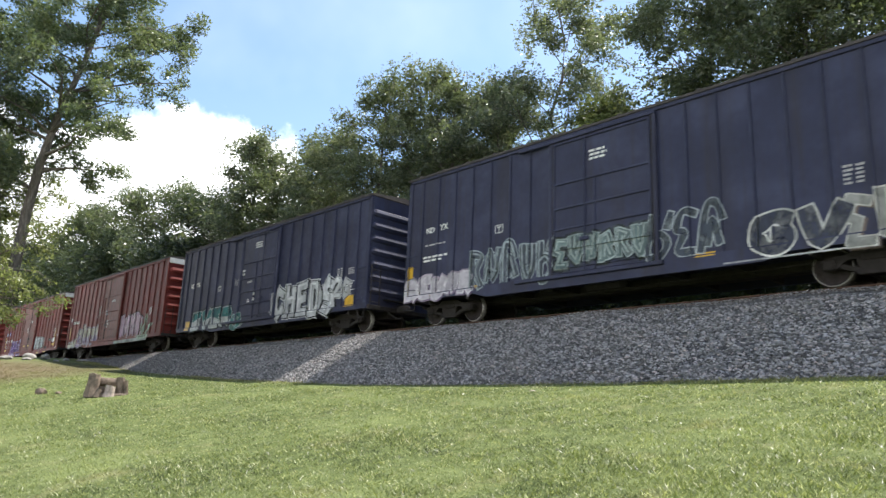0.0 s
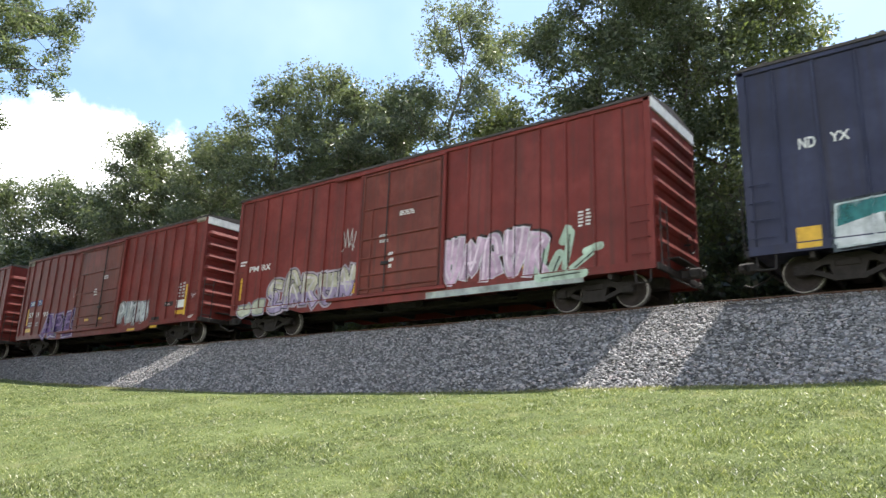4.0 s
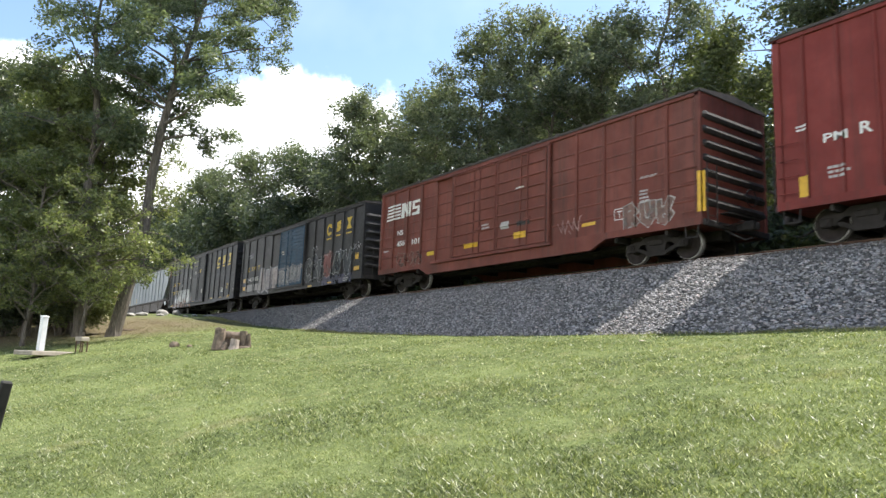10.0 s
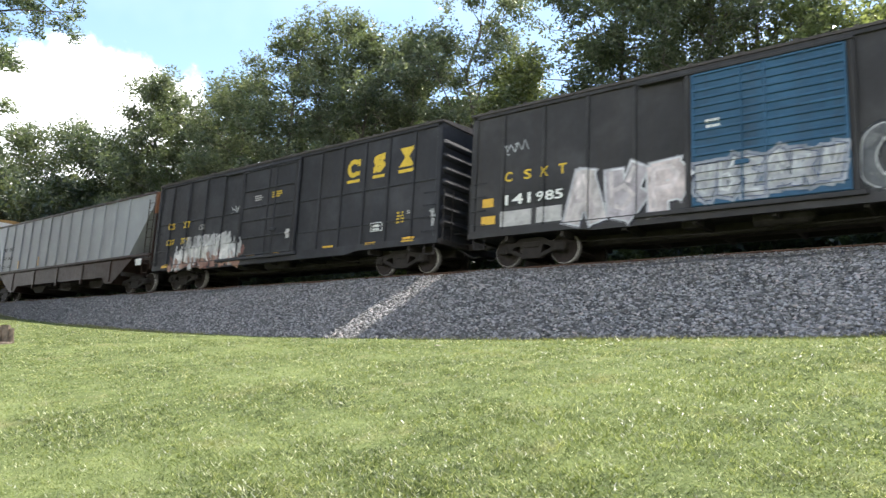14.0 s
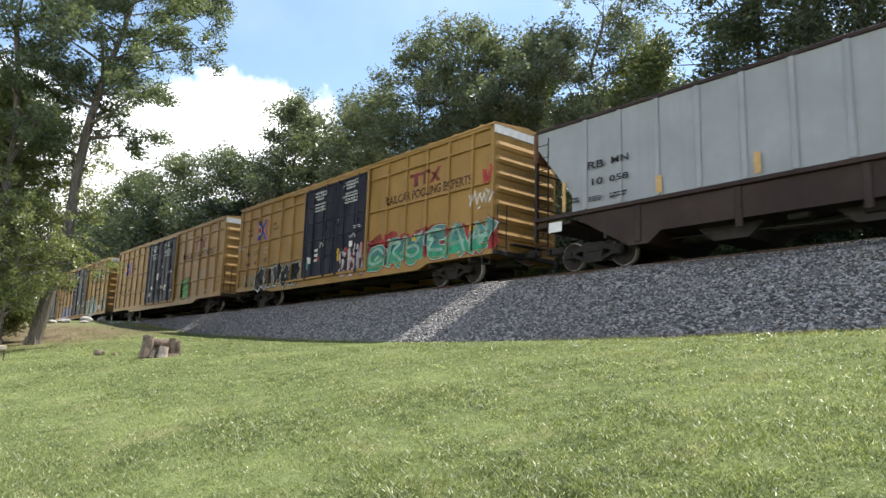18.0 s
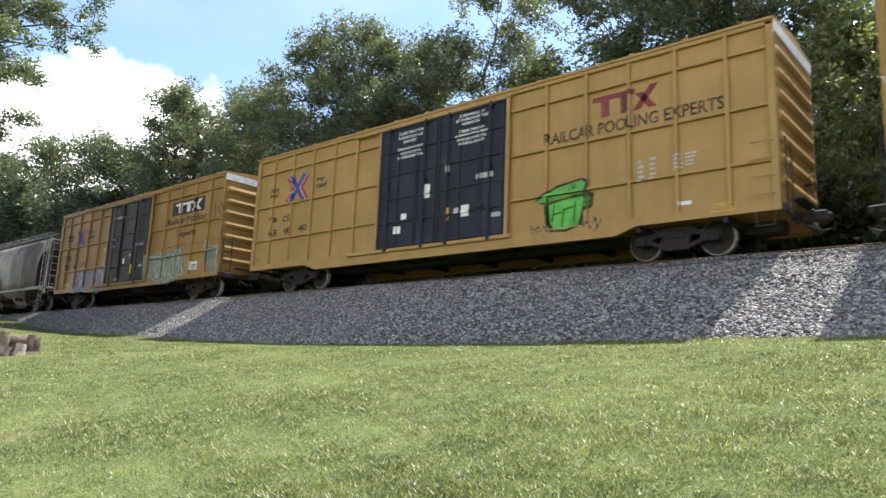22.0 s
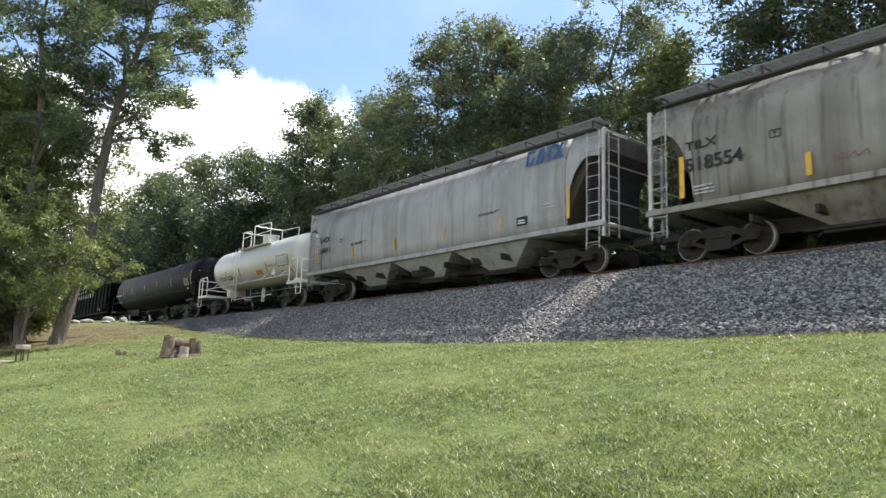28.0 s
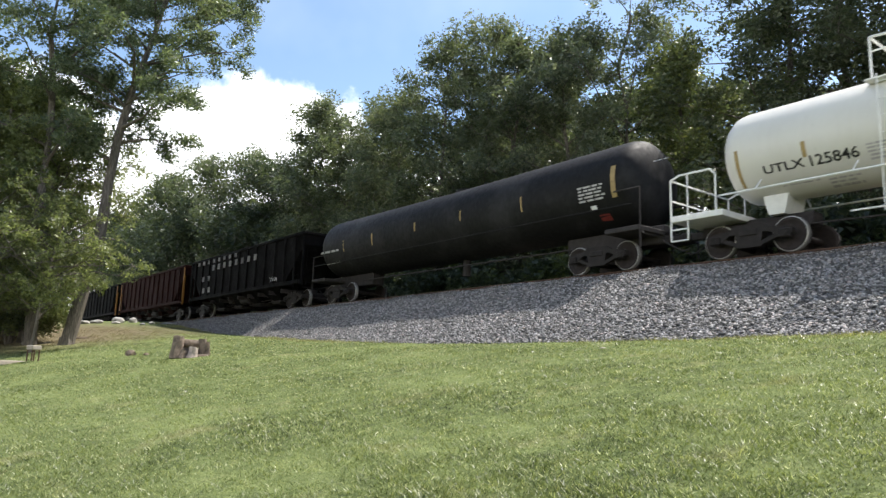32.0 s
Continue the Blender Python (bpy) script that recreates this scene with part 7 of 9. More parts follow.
# navy 2
fit_text(navy_2, "ND", -7.02, -6.69, 3.01, 3.26, M["white"])
fit_text(navy_2, "YX", -6.41, -6.04, 3.04, 3.26, M["white"])
outline(navy_2, -3.95, -3.65, 2.58, 2.82, M["white"])
bars(navy_2, -0.39, 0.39, 4.25, 4.56, 3, M["white"], y=-W - 0.093)
piece(navy_2, "EVER", -6.5, -2.3, 0.62, 1.85, spray(0.5, 0.52, 0.52), spray(0.55, 0.6, 0.6), 0.15, 0.04, halo=spray(0.05, 0.06, 0.07), spread=0.11, shade=spray(0.012, 0.013, 0.015), upper=spray(0.03, 0.16, 0.16), sharp=True, slant=0.22, seed=26, label="teal and white spray-painted letters")
piece(navy_2, "da", -2.3, -1.05, 0.55, 1.35, spray(0.05, 0.2, 0.2), spray(0.5, 0.55, 0.55), 0.14, 0.03, seed=21)
piece(navy_2, "CHEDS", 1.5, 6.15, 0.62, 2.3, spray(0.52, 0.52, 0.53), spray(0.02, 0.02, 0.022), 0.18, 0.035, halo=spray(0.62, 0.62, 0.62), spread=0.085, shade=spray(0.02, 0.02, 0.022), drop=(0.09, -0.03), gloss=spray(0.66, 0.66, 0.66), sharp=True, wobble=0.03, seed=22, lap=1.14, label="white spray-painted gothic letters with black rims")
piece(navy_2, "2G", 5.95, 7.1, 1.2, 2.2, spray(0.56, 0.56, 0.56), spray(0.02, 0.02, 0.022), 0.15, 0.03, halo=spray(0.6, 0.6, 0.6), spread=0.065, sharp=True, seed=23)
plate(navy_2, 6.82, 7.39, 0.91, 1.34, M["amber"])
outline(navy_2, 6.92, 7.40, 1.54, 1.89, M["white"])
bars(navy_2, 6.17, 6.35, 2.05, 2.51, 5, M["dull"])
bars(navy_2, 6.41, 6.58, 2.09, 2.52, 5, M["dull"])
bars(navy_2, 6.90, 7.34, 2.18, 2.45, 4, M["dull"])
plate(navy_2, -7.22, -6.74, 0.81, 1.28, M["amber"])
plate(navy_2, -0.21, 0.23, 0.85, 0.96, M["amber"])
bars(navy_2, -1.39, -1.15, 3.06, 3.39, 2, M["white"], y=-W - 0.093)
bars(navy_2, -0.86, -0.33, 2.64, 2.75, 2, M["white"], y=-W - 0.093)
bars(navy_2, -0.76, -0.50, 1.74, 1.93, 2, M["white"], y=-W - 0.093)
bars(navy_2, -0.23, 0.01, 1.77, 2.25, 2, M["white"], y=-W - 0.093)
scribble(navy_2, -2.29, -1.69, 2.52, 3.06, spray(0.5, 0.5, 0.52), 24)

# red 1
fit_text(red_1, "PM", -7.31, -6.78, 2.33, 2.53, M["white"])
fit_text(red_1, "RX", -6.57, -6.11, 2.32, 2.54, M["white"])
bars(red_1, -7.89, -7.52, 2.61, 2.83, 2, M["white"])
piece(red_1, "dafec", -6.1, -1.75, 0.66, 2.2, spray(0.34, 0.27, 0.4), spray(0.03, 0.026, 0.03), 0.17, 0.03, halo=spray(0.38, 0.32, 0.36), spread=0.1, upper=spray(0.5, 0.46, 0.34), gloss=spray(0.58, 0.52, 0.5), seed=31, lap=1.16, label="lilac and cream spray-painted forms")
piece(red_1, "bd", -7.74, -6.2, 0.64, 1.3, spray(0.55, 0.55, 0.42), spray(0.22, 0.26, 0.2), 0.2, 0.03, halo=spray(0.34, 0.3, 0.36), spread=0.08, seed=32)
piece(red_1, "ecaef", 1.75, 5.3, 0.82, 2.4, spray(0.56, 0.38, 0.5), spray(0.72, 0.66, 0.68), 0.19, 0.03, shade=spray(0.035, 0.03, 0.03), drop=(0.07, 0.07), gloss=spray(0.68, 0.55, 0.62), seed=33, lap=1.2, slant=0.1, label="pink bubble forms in spray paint")
strokes(red_1, [((5.0, 1.0), (5.15, 1.7), 0.16), ((5.3, 0.9), (5.6, 1.4), 0.15), ((5.75, 1.05), (5.95, 1.95), 0.1), ((5.7, 1.75), (5.85, 2.05), 0.12), ((5.95, 1.0), (6.5, 1.35), 0.09), ((6.35, 1.4), (6.75, 1.5), 0.1), ((5.0, 0.85), (6.3, 0.85), 0.13)], spray(0.46, 0.58, 0.46), -W - 0.0085, "paint_leaves")
strokes(red_1, [((5.05, 1.0), (5.15, 1.6), 0.025), ((5.4, 0.95), (5.6, 1.35), 0.025), ((5.85, 1.1), (5.9, 1.9), 0.02), ((6.05, 1.02), (6.6, 1.4), 0.02), ((5.1, 0.82), (6.2, 0.86), 0.02)], spray(0.05, 0.06, 0.05), -W - 0.012, "paint_lines")
plate(red_1, 1.21, 6.30, 0.60, 0.79, spray(0.4, 0.43, 0.4))
bars(red_1, 6.14, 6.31, 2.07, 2.52, 5, M["white"])
bars(red_1, 6.36, 6.53, 2.08, 2.55, 5, M["white"])
bars(red_1, 0.06, 0.80, 3.32, 3.49, 3, M["white"], y=-W - 0.093)
plate(red_1, -1.98, -1.78, 1.06, 1.84, M["amber"])
plate(red_1, 4.48, 4.66, 1.16, 1.67, M["amber"])
bars(red_1, -0.29, -0.08, 1.70, 2.28, 3, M["white"], y=-W - 0.093)
bars(red_1, -0.73, -0.30, 2.54, 2.89, 2, M["dull"], y=-W - 0.093)
plate(red_1, -7.77, -7.67, 1.32, 2.15, M["amber"])
scribble(red_1, -2.45, -1.89, 2.37, 3.26, spray(0.5, 0.48, 0.45), 35)

# red 2
plate(red_2, -7.30, -7.14, 1.48, 2.35, M["amber"])

# red 2
plate(red_2, -7.15, -6.5, 2.46, 2.73, spray(0.05, 0.06, 0.22), y=-W - 0.002)
plate(red_2, -6.3, -5.78, 2.45, 2.75, spray(0.05, 0.06, 0.22), y=-W - 0.002)
fit_text(red_2, "ND", -7.03, -6.62, 2.50, 2.69, M["white"])
fit_text(red_2, "YX", -6.21, -5.89, 2.49, 2.71, M["white"])
fit_text(red_2, "57", -7.09, -6.55, 1.88, 2.13, M["white"])
fit_text(red_2, "11", -6.23, -5.99, 1.86, 2.11, M["white"])
fit_text(red_2, "91", -5.44, -4.97, 1.84, 2.08, M["white"])
bars(red_2, -7.03, -6.53, 1.42, 1.69, 2, M["dull"])
bars(red_2, -6.18, -5.86, 1.42, 1.65, 2, M["dull"])
piece(red_2, "APE", -5.2, -1.85, 0.62, 2.08, spray(0.13, 0.06, 0.25), spray(0.6, 0.56, 0.64), 0.2, 0.05, halo=spray(0.2, 0.12, 0.3), spread=0.1, gloss=spray(0.3, 0.2, 0.4), sharp=True, slant=0.12, seed=41, lap=1.12, label="purple spray-painted letters with pale rims")
piece(red_2, "PUZU", 2.0, 4.4, 0.86, 2.05, spray(0.5, 0.52, 0.53), spray(0.02, 0.02, 0.022), 0.25, 0.035, halo=spray(0.42, 0.42, 0.42), spread=0.055, gloss=spray(0.66, 0.67, 0.68), seed=42, lap=1.16, label="silver bubble letters with black rims")
plate(red_2, 3.04, 3.62, 0.62, 0.72, M["amber"])
plate(red_2, 4.80, 5.33, 0.64, 0.74, M["amber"])
plate(red_2, 7.05, 7.17, 1.04, 2.29, M["amber"])
plate(red_2, 6.56, 7.05, 1.10, 1.26, M["amber"])
plate(red_2, 6.59, 7.06, 1.37, 1.68, M["white"])
bars(red_2, 6.59, 6.77, 1.80, 2.43, 5, M["dull"])
bars(red_2, 6.83, 7.04, 1.79, 2.46, 5, M["dull"])
plate(red_2, 5.62, 6.26, 1.48, 1.67, M["black"])
bars(red_2, 5.68, 6.21, 1.53, 1.63, 2, M["dull"], y=-W - 0.009)
plate(red_2, 4.75, 5.36, 0.89, 1.10, M["black"])
plate(red_2, -7.21, -6.66, 1.13, 1.32, M["amber"])
bars(red_2, 0.44, 0.88, 3.17, 3.36, 2, M["white"], y=-W - 0.093)
plate(red_2, 7.35, 8.00, 4.82, 5.09, M["concrete"], y=-W - 0.014)
plate(red_2, -8.07, -7.31, 4.69, 4.96, M["concrete"], y=-W - 0.014)
bars(red_2, -0.32, 0.05, 2.46, 2.82, 3, M["white"], y=-W - 0.093)
plate(red_2, -0.85, -0.44, 1.29, 1.40, M["amber"], y=-W - 0.093)
plate(red_2, 0.38, 0.77, 1.29, 1.39, M["amber"], y=-W - 0.093)
scribble(red_2, -2.53, -1.99, 2.47, 3.00, spray(0.5, 0.45, 0.43), 43)
scribble(red_2, 7.47, 7.79, 1.75, 1.91, spray(0.45, 0.4, 0.42), 44)
plate(red_2, 7.53, 7.77, 0.89, 1.00, M["white"])

# red 3
fit_text(red_3, "PM", -6.98, -6.44, 2.20, 2.41, M["white"])
fit_text(red_3, "R", -6.18, -5.91, 2.22, 2.49, M["white"])
fit_text(red_3, "X", -5.34, -5.08, 2.21, 2.47, M["white"])
bars(red_3, -7.61, -7.28, 2.61, 2.78, 2, M["white"])
piece(red_3, "dbace", -5.6, -2.2, 0.66, 2.0, spray(0.24, 0.33, 0.27), spray(0.5, 0.56, 0.5), 0.15, 0.03, halo=spray(0.06, 0.1, 0.07), spread=0.1, shade=spray(0.035, 0.07, 0.05), drop=(0.08, -0.08), gloss=spray(0.55, 0.62, 0.55), sharp=True, slant=0.1, seed=51, label="green and white spray-painted forms")
piece(red_3, "SIKS", 1.85, 6.6, 0.66, 2.3, [spray(0.03, 0.035, 0.042), spray(0.2, 0.05, 0.035), spray(0.045, 0.05, 0.06), spray(0.22, 0.06, 0.05)], spray(0.55, 0.54, 0.49), 0.23, 0.05, halo=spray(0.1, 0.1, 0.1), spread=0.07, gloss=spray(0.36, 0.36, 0.34), sharp=True, slant=0.3, seed=52, lap=1.16, label="black and rust sharp-edged spray-painted letters")
plate(red_3, 1.69, 1.89, 1.07, 1.60, M["amber"])
plate(red_3, -1.78, -1.58, 1.13, 1.73, M["amber"])
plate(red_3, 3.79, 3.96, 1.23, 1.61, M["amber"], y=-W - 0.009)
bars(red_3, 6.15, 6.32, 2.01, 2.55, 6, M["white"])
bars(red_3, 6.36, 6.52, 2.02, 2.56, 6, M["white"])
bars(red_3, 6.81, 7.28, 2.18, 2.53, 4, M["white"])
outline(red_3, 6.82, 7.32, 1.58, 1.90, M["white"])
plate(red_3, 6.86, 7.28, 1.63, 1.85, M["black"], y=-W - 0.002)
plate(red_3, 6.83, 7.32, 1.21, 1.38, M["amber"])
plate(red_3, 7.79, 8.03, 1.17, 1.62, M["amber"])
bars(red_3, 0.31, 1.04, 3.32, 3.54, 3, M["white"], y=-W - 0.093)
bars(red_3, -0.19, 0.15, 1.78, 2.47, 3, M["white"], y=-W - 0.093)
plate(red_3, -7.58, -7.35, 1.02, 1.51, M["amber"])
bars(red_3, -6.92, -6.40, 1.35, 1.68, 3, M["dull"])
plate(red_3, 6.40, 6.57, 0.90, 0.99, M["white"])
plate(red_3, 6.80, 6.97, 0.91, 0.99, M["white"])
plate(red_3, 7.24, 7.41, 0.91, 0.99, M["white"])
plate(red_3, 7.62, 7.78, 0.92, 1.00, M["white"])
plate(red_3, 7.90, 8.06, 0.92, 1.00, M["white"])
scribble(red_3, -2.36, -1.54, 2.23, 2.68, spray(0.5, 0.46, 0.44), 53)

# red 3
plate(red_3, -0.98, -0.32, 1.89, 2.05, spray(0.15, 0.075, 0.085), y=-W - 0.056)
plate(red_3, 0.29, 0.86, 1.87, 2.06, spray(0.13, 0.06, 0.085), y=-W - 0.056)
plate(red_3, -2.64, -1.97, 1.53, 1.81, spray(0.06, 0.06, 0.058), y=-W - 0.004)
plate(red_3, 0.26, 0.36, 2.06, 2.18, spray(0.05, 0.03, 0.03), y=-W - 0.058)
plate(red_3, -1.87, -1.77, 2.73, 3.10, M["white"], y=-W - 0.095)
plate(red_3, -0.26, -0.08, 1.92, 2.07, M["white"], y=-W - 0.095)
plate(red_3, -0.31, 0.17, 2.43, 2.48, M["white"], y=-W - 0.095)
plate(red_3, -0.13, 0.01, 2.23, 2.34, M["white"], y=-W - 0.095)
plate(red_3, 1.11, 1.32, 1.21, 1.25, M["white"], y=-W - 0.095)
plate(red_3, -1.41, -1.23, 3.21, 3.35, M["white"], y=-W - 0.095)

# oxide
stripes(oxide, -7.92, -6.75, 3.12, 3.86, 5, M["white"])
emblem_block(oxide, -6.69, -5.22, 3.10, 3.76, M["white"])
fit_text(oxide, "NS", -6.93, -6.48, 2.37, 2.59, M["white"])
fit_text(oxide, "456", -6.93, -6.31, 1.88, 2.12, M["white"])
fit_text(oxide, "101", -5.72, -5.18, 1.84, 2.09, M["white"])
piece(oxide, "dba", -6.95, -4.9, 0.9, 1.62, spray(0.16, 0.055, 0.042), spray(0.3, 0.24, 0.21), 0.13, 0.022, sharp=True, seed=61)
plate(oxide, 8.26, 8.47, 1.10, 2.20, M["amber"])
plate(oxide, 4.06, 4.62, 1.27, 1.37, M["amber"])
plate(oxide, 0.95, 1.62, 1.26, 1.48, M["amber"], y=-W - 0.093)
plate(oxide, -1.91, -1.01, 1.23, 1.39, M["amber"], y=-W - 0.093)
piece(oxide, "aeb", 5.68, 7.5, 0.87, 1.75, spray(0.2, 0.12, 0.1), spray(0.46, 0.44, 0.42), 0.14, 0.03, sharp=True, seed=62)
bars(oxide, 6.32, 6.96, 2.36, 2.44, 2, M["dull"])
bars(oxide, 6.31, 6.68, 1.67, 2.07, 4, M["dull"])
outline(oxide, 5.37, 5.78, 1.28, 1.62, M["white"])
scribble(oxide, 3.02, 3.99, 1.11, 1.64, spray(0.4, 0.25, 0.23), 63)
plate(oxide, 0.23, 0.67, 1.68, 1.94, M["dull"], y=-W - 0.093)
plate(oxide, 1.10, 1.77, 1.69, 1.85, M["slate"], y=-W - 0.093)
plate(oxide, -4.55, -4.05, 1.24, 1.4, M["gold"])
bars(oxide, -0.88, -0.38, 1.83, 2.06, 2, M["dull"], y=-W - 0.093)
bars(oxide, 0.99, 1.51, 3.00, 3.12, 1, M["white"], y=-W - 0.093)
bars(oxide, -8.07, -7.54, 1.73, 1.86, 1, M["dull"])

# slate 1
gold_ring(slate_1, 4.13, 4.66, 3.23, 3.85, M["gold"])
plate(slate_1, 4.13, 4.67, 3.03, 3.10, M["gold"])
gold_bend(slate_1, 5.23, 5.68, 3.31, 3.86, M["gold"])
plate(slate_1, 5.23, 5.68, 3.10, 3.17, M["gold"])
hourglass(slate_1, 6.28, 6.86, 3.32, 3.90, M["gold"])
plate(slate_1, 6.28, 6.85, 3.09, 3.16, M["gold"])
for c, x in (("C", -7.0), ("S", -6.38), ("X", -5.86), ("T", -5.3)):
    fit_text(slate_1, c, x, x + 0.24, 2.29, 2.57, M["gold"])
plate(slate_1, -7.05, -6.09, 1.57, 1.94, M["black"])
fit_text(slate_1, "141", -6.97, -6.14, 1.62, 1.91, M["white"], y=-W - 0.009)
plate(slate_1, -6.02, -5.08, 1.56, 1.94, M["black"])
fit_text(slate_1, "985", -5.97, -5.15, 1.62, 1.89, M["white"], y=-W - 0.009)
plate(slate_1, -7.09, -6.11, 1.02, 1.45, M["dull"])
plate(slate_1, -5.95, -5.18, 1.03, 1.45, M["dull"])
piece(slate_1, "AbP", -5.05, -1.75, 0.72, 2.4, [spray(0.52, 0.47, 0.46), spray(0.42, 0.38, 0.4), spray(0.55, 0.47, 0.46)], spray(0.6, 0.6, 0.62), 0.21, 0.045, halo=spray(0.32, 0.31, 0.34), spread=0.08, shade=spray(0.05, 0.045, 0.06), gloss=spray(0.62, 0.55, 0.55), sharp=True, wobble=0.03, seed=71, label="pinkish white block letters in spray paint")
piece(slate_1, "ebdafc", -1.67, 1.45, 0.98, 2.15, spray(0.4, 0.41, 0.44), spray(0.1, 0.12, 0.2), 0.2, 0.025, halo=spray(0.33, 0.35, 0.4), spread=0.1, gloss=spray(0.55, 0.56, 0.58), sharp=True, seed=72, lap=1.15)
piece(slate_1, "Cab", 1.7, 4.1, 0.85, 2.5, spray(0.085, 0.088, 0.095), spray(0.5, 0.5, 0.5), 0.17, 0.03, halo=spray(0.07, 0.072, 0.078), spread=0.1, seed=73)
piece(slate_1, "b", 3.95, 5.0, 0.98, 2.5, spray(0.22, 0.085, 0.075), spray(0.46, 0.36, 0.35), 0.2, 0.03, halo=spray(0.16, 0.075, 0.07), spread=0.08, seed=74)
piece(slate_1, "cV", 5.0, 7.1, 0.95, 2.45, spray(0.075, 0.078, 0.085), spray(0.48, 0.49, 0.48), 0.17, 0.03, sharp=True, slant=0.12, seed=75)
plate(slate_1, 3.97, 7.17, 0.67, 1.12, spray(0.09, 0.09, 0.13), y=-W - 0.0015)
plate(slate_1, -7.74, -7.36, 1.63, 1.88, M["amber"], y=-W - 0.009)
plate(slate_1, -7.76, -7.29, 1.13, 1.37, M["amber"], y=-W - 0.009)
plate(slate_1, 7.39, 7.72, 1.72, 2.01, M["amber"], y=-W - 0.009)
plate(slate_1, 7.31, 7.82, 1.19, 1.37, M["amber"], y=-W - 0.009)
plate(slate_1, 2.33, 2.82, 0.69, 0.80, M["amber"], y=-W - 0.009)
plate(slate_1, 4.67, 5.09, 0.73, 0.82, M["amber"], y=-W - 0.009)
bars(slate_1, -1.39, -1.01, 2.80, 3.05, 2, M["white"], y=-W - 0.093)
scribble(slate_1, 7.17, 7.92, 2.21, 2.55, spray(0.5, 0.5, 0.5), 76)
outline(slate_1, 5.21, 5.71, 1.49, 1.77, M["white"])
scribble(slate_1, -7.04, -6.22, 3.04, 3.44, spray(0.4, 0.4, 0.42), 77)
scribble(slate_1, 2.57, 3.17, 2.59, 2.90, spray(0.5, 0.5, 0.5), 78)
bars(slate_1, 6.33, 6.90, 0.74, 0.95, 2, M["dull"])

# slate 2
gold_ring(slate_2, 3.92, 4.54, 3.28, 3.92, M["gold"])
plate(slate_2, 3.94, 4.52, 3.1, 3.2, M["gold"])
gold_bend(slate_2, 5.14, 5.66, 3.3, 3.93, M["gold"])
plate(slate_2, 5.14, 5.66, 3.12, 3.22, M["gold"])
hourglass(slate_2, 6.28, 6.94, 3.32, 3.95, M["gold"])
plate(slate_2, 6.28, 6.94, 3.13, 3.24, M["gold"])
fit_text(slate_2, "CS", -7.14, -6.58, 2.50, 2.76, M["gold"])
fit_text(slate_2, "XT", -5.94, -5.42, 2.48, 2.75, M["gold"])
fit_text(slate_2, "137", -7.10, -6.51, 1.81, 2.06, M["gold"])
fit_text(slate_2, "775", -6.02, -5.38, 1.79, 2.06, M["gold"])
outline(slate_2, -4.74, -4.35, 2.31, 2.51, M["dull"])
flames(slate_2, -6.7, -1.4, 0.62, 2.0, 26, 0.55, spray(0.2, 0.1, 0.085), -W - 0.004, 83)
flames(slate_2, -6.5, -1.6, 0.66, 2.05, 34, 1.0, spray(0.45, 0.44, 0.44), -W - 0.007, 84)
flames(slate_2, -6.6, -1.7, 0.64, 1.35, 22, 0.9, spray(0.34, 0.2, 0.16), -W - 0.011, 85)
flames(slate_2, -6.2, -1.8, 0.9, 1.75, 16, 0.7, spray(0.62, 0.6, 0.58), -W - 0.014, 86)
plate(slate_2, 6.62, 7.10, 0.88, 1.04, M["amber"])
plate(slate_2, 4.99, 5.45, 0.92, 1.00, M["amber"])
plate(slate_2, 2.96, 3.47, 0.94, 1.04, M["amber"])
plate(slate_2, 0.43, 0.71, 0.88, 0.97, M["amber"])
plate(slate_2, -1.19, -0.67, 0.91, 0.97, M["amber"])
plate(slate_2, -7.27, -6.80, 0.85, 0.99, M["amber"])
outline(slate_2, 5.20, 5.71, 1.34, 1.62, M["white"])
bars(slate_2, 5.28, 5.64, 1.38, 1.58, 2, M["white"])
bars(slate_2, 0.03, 0.63, 3.08, 3.33, 3, M["gold"], y=-W - 0.093)
bars(slate_2, 6.32, 6.49, 1.51, 1.92, 4, M["gold"])
bars(slate_2, 6.51, 6.65, 1.52, 1.92, 4, M["gold"])
bars(slate_2, 6.73, 6.95, 1.78, 1.91, 2, M["dull"])
scribble(slate_2, -2.55, -1.90, 2.76, 3.10, spray(0.55, 0.55, 0.55), 82)
bars(slate_2, -0.99, -0.48, 3.06, 3.29, 3, M["dull"], y=-W - 0.093)
scribble(slate_2, 7.74, 7.92, 1.23, 1.87, spray(0.55, 0.55, 0.55), 83)
plate(slate_2, 1.02, 1.22, 1.47, 1.80, M["dull"], y=-W - 0.093)

# ribbed
fit_text(ribbed, "RB", -7.22, -6.66, 2.76, 2.98, M["black"], y=-W - 0.034)
fit_text(ribbed, "MN", -6.41, -5.83, 2.78, 2.98, M["black"], y=-W - 0.034)
fit_text(ribbed, "10", -7.08, -6.69, 2.27, 2.47, M["black"], y=-W - 0.034)
fit_text(ribbed, "058", -6.48, -5.84, 2.27, 2.45, M["black"], y=-W - 0.034)
bars(ribbed, -7.23, -6.67, 1.81, 1.98, 3, M["slate"], y=-W - 0.034)
bars(ribbed, -6.48, -5.85, 1.82, 1.99, 2, M["slate"], y=-W - 0.034)
bars(ribbed, -7.80, -7.51, 1.87, 2.06, 2, M["slate"], y=-W - 0.034)
plate(ribbed, -4.99, -4.81, 1.69, 2.14, M["tan_b"], y=-W - 0.034)
plate(ribbed, -2.34, -2.18, 1.69, 2.20, M["tan_b"], y=-W - 0.034)
plate(ribbed, -8.17, -8.04, 1.66, 2.56, M["tan_b"], y=-W - 0.034)

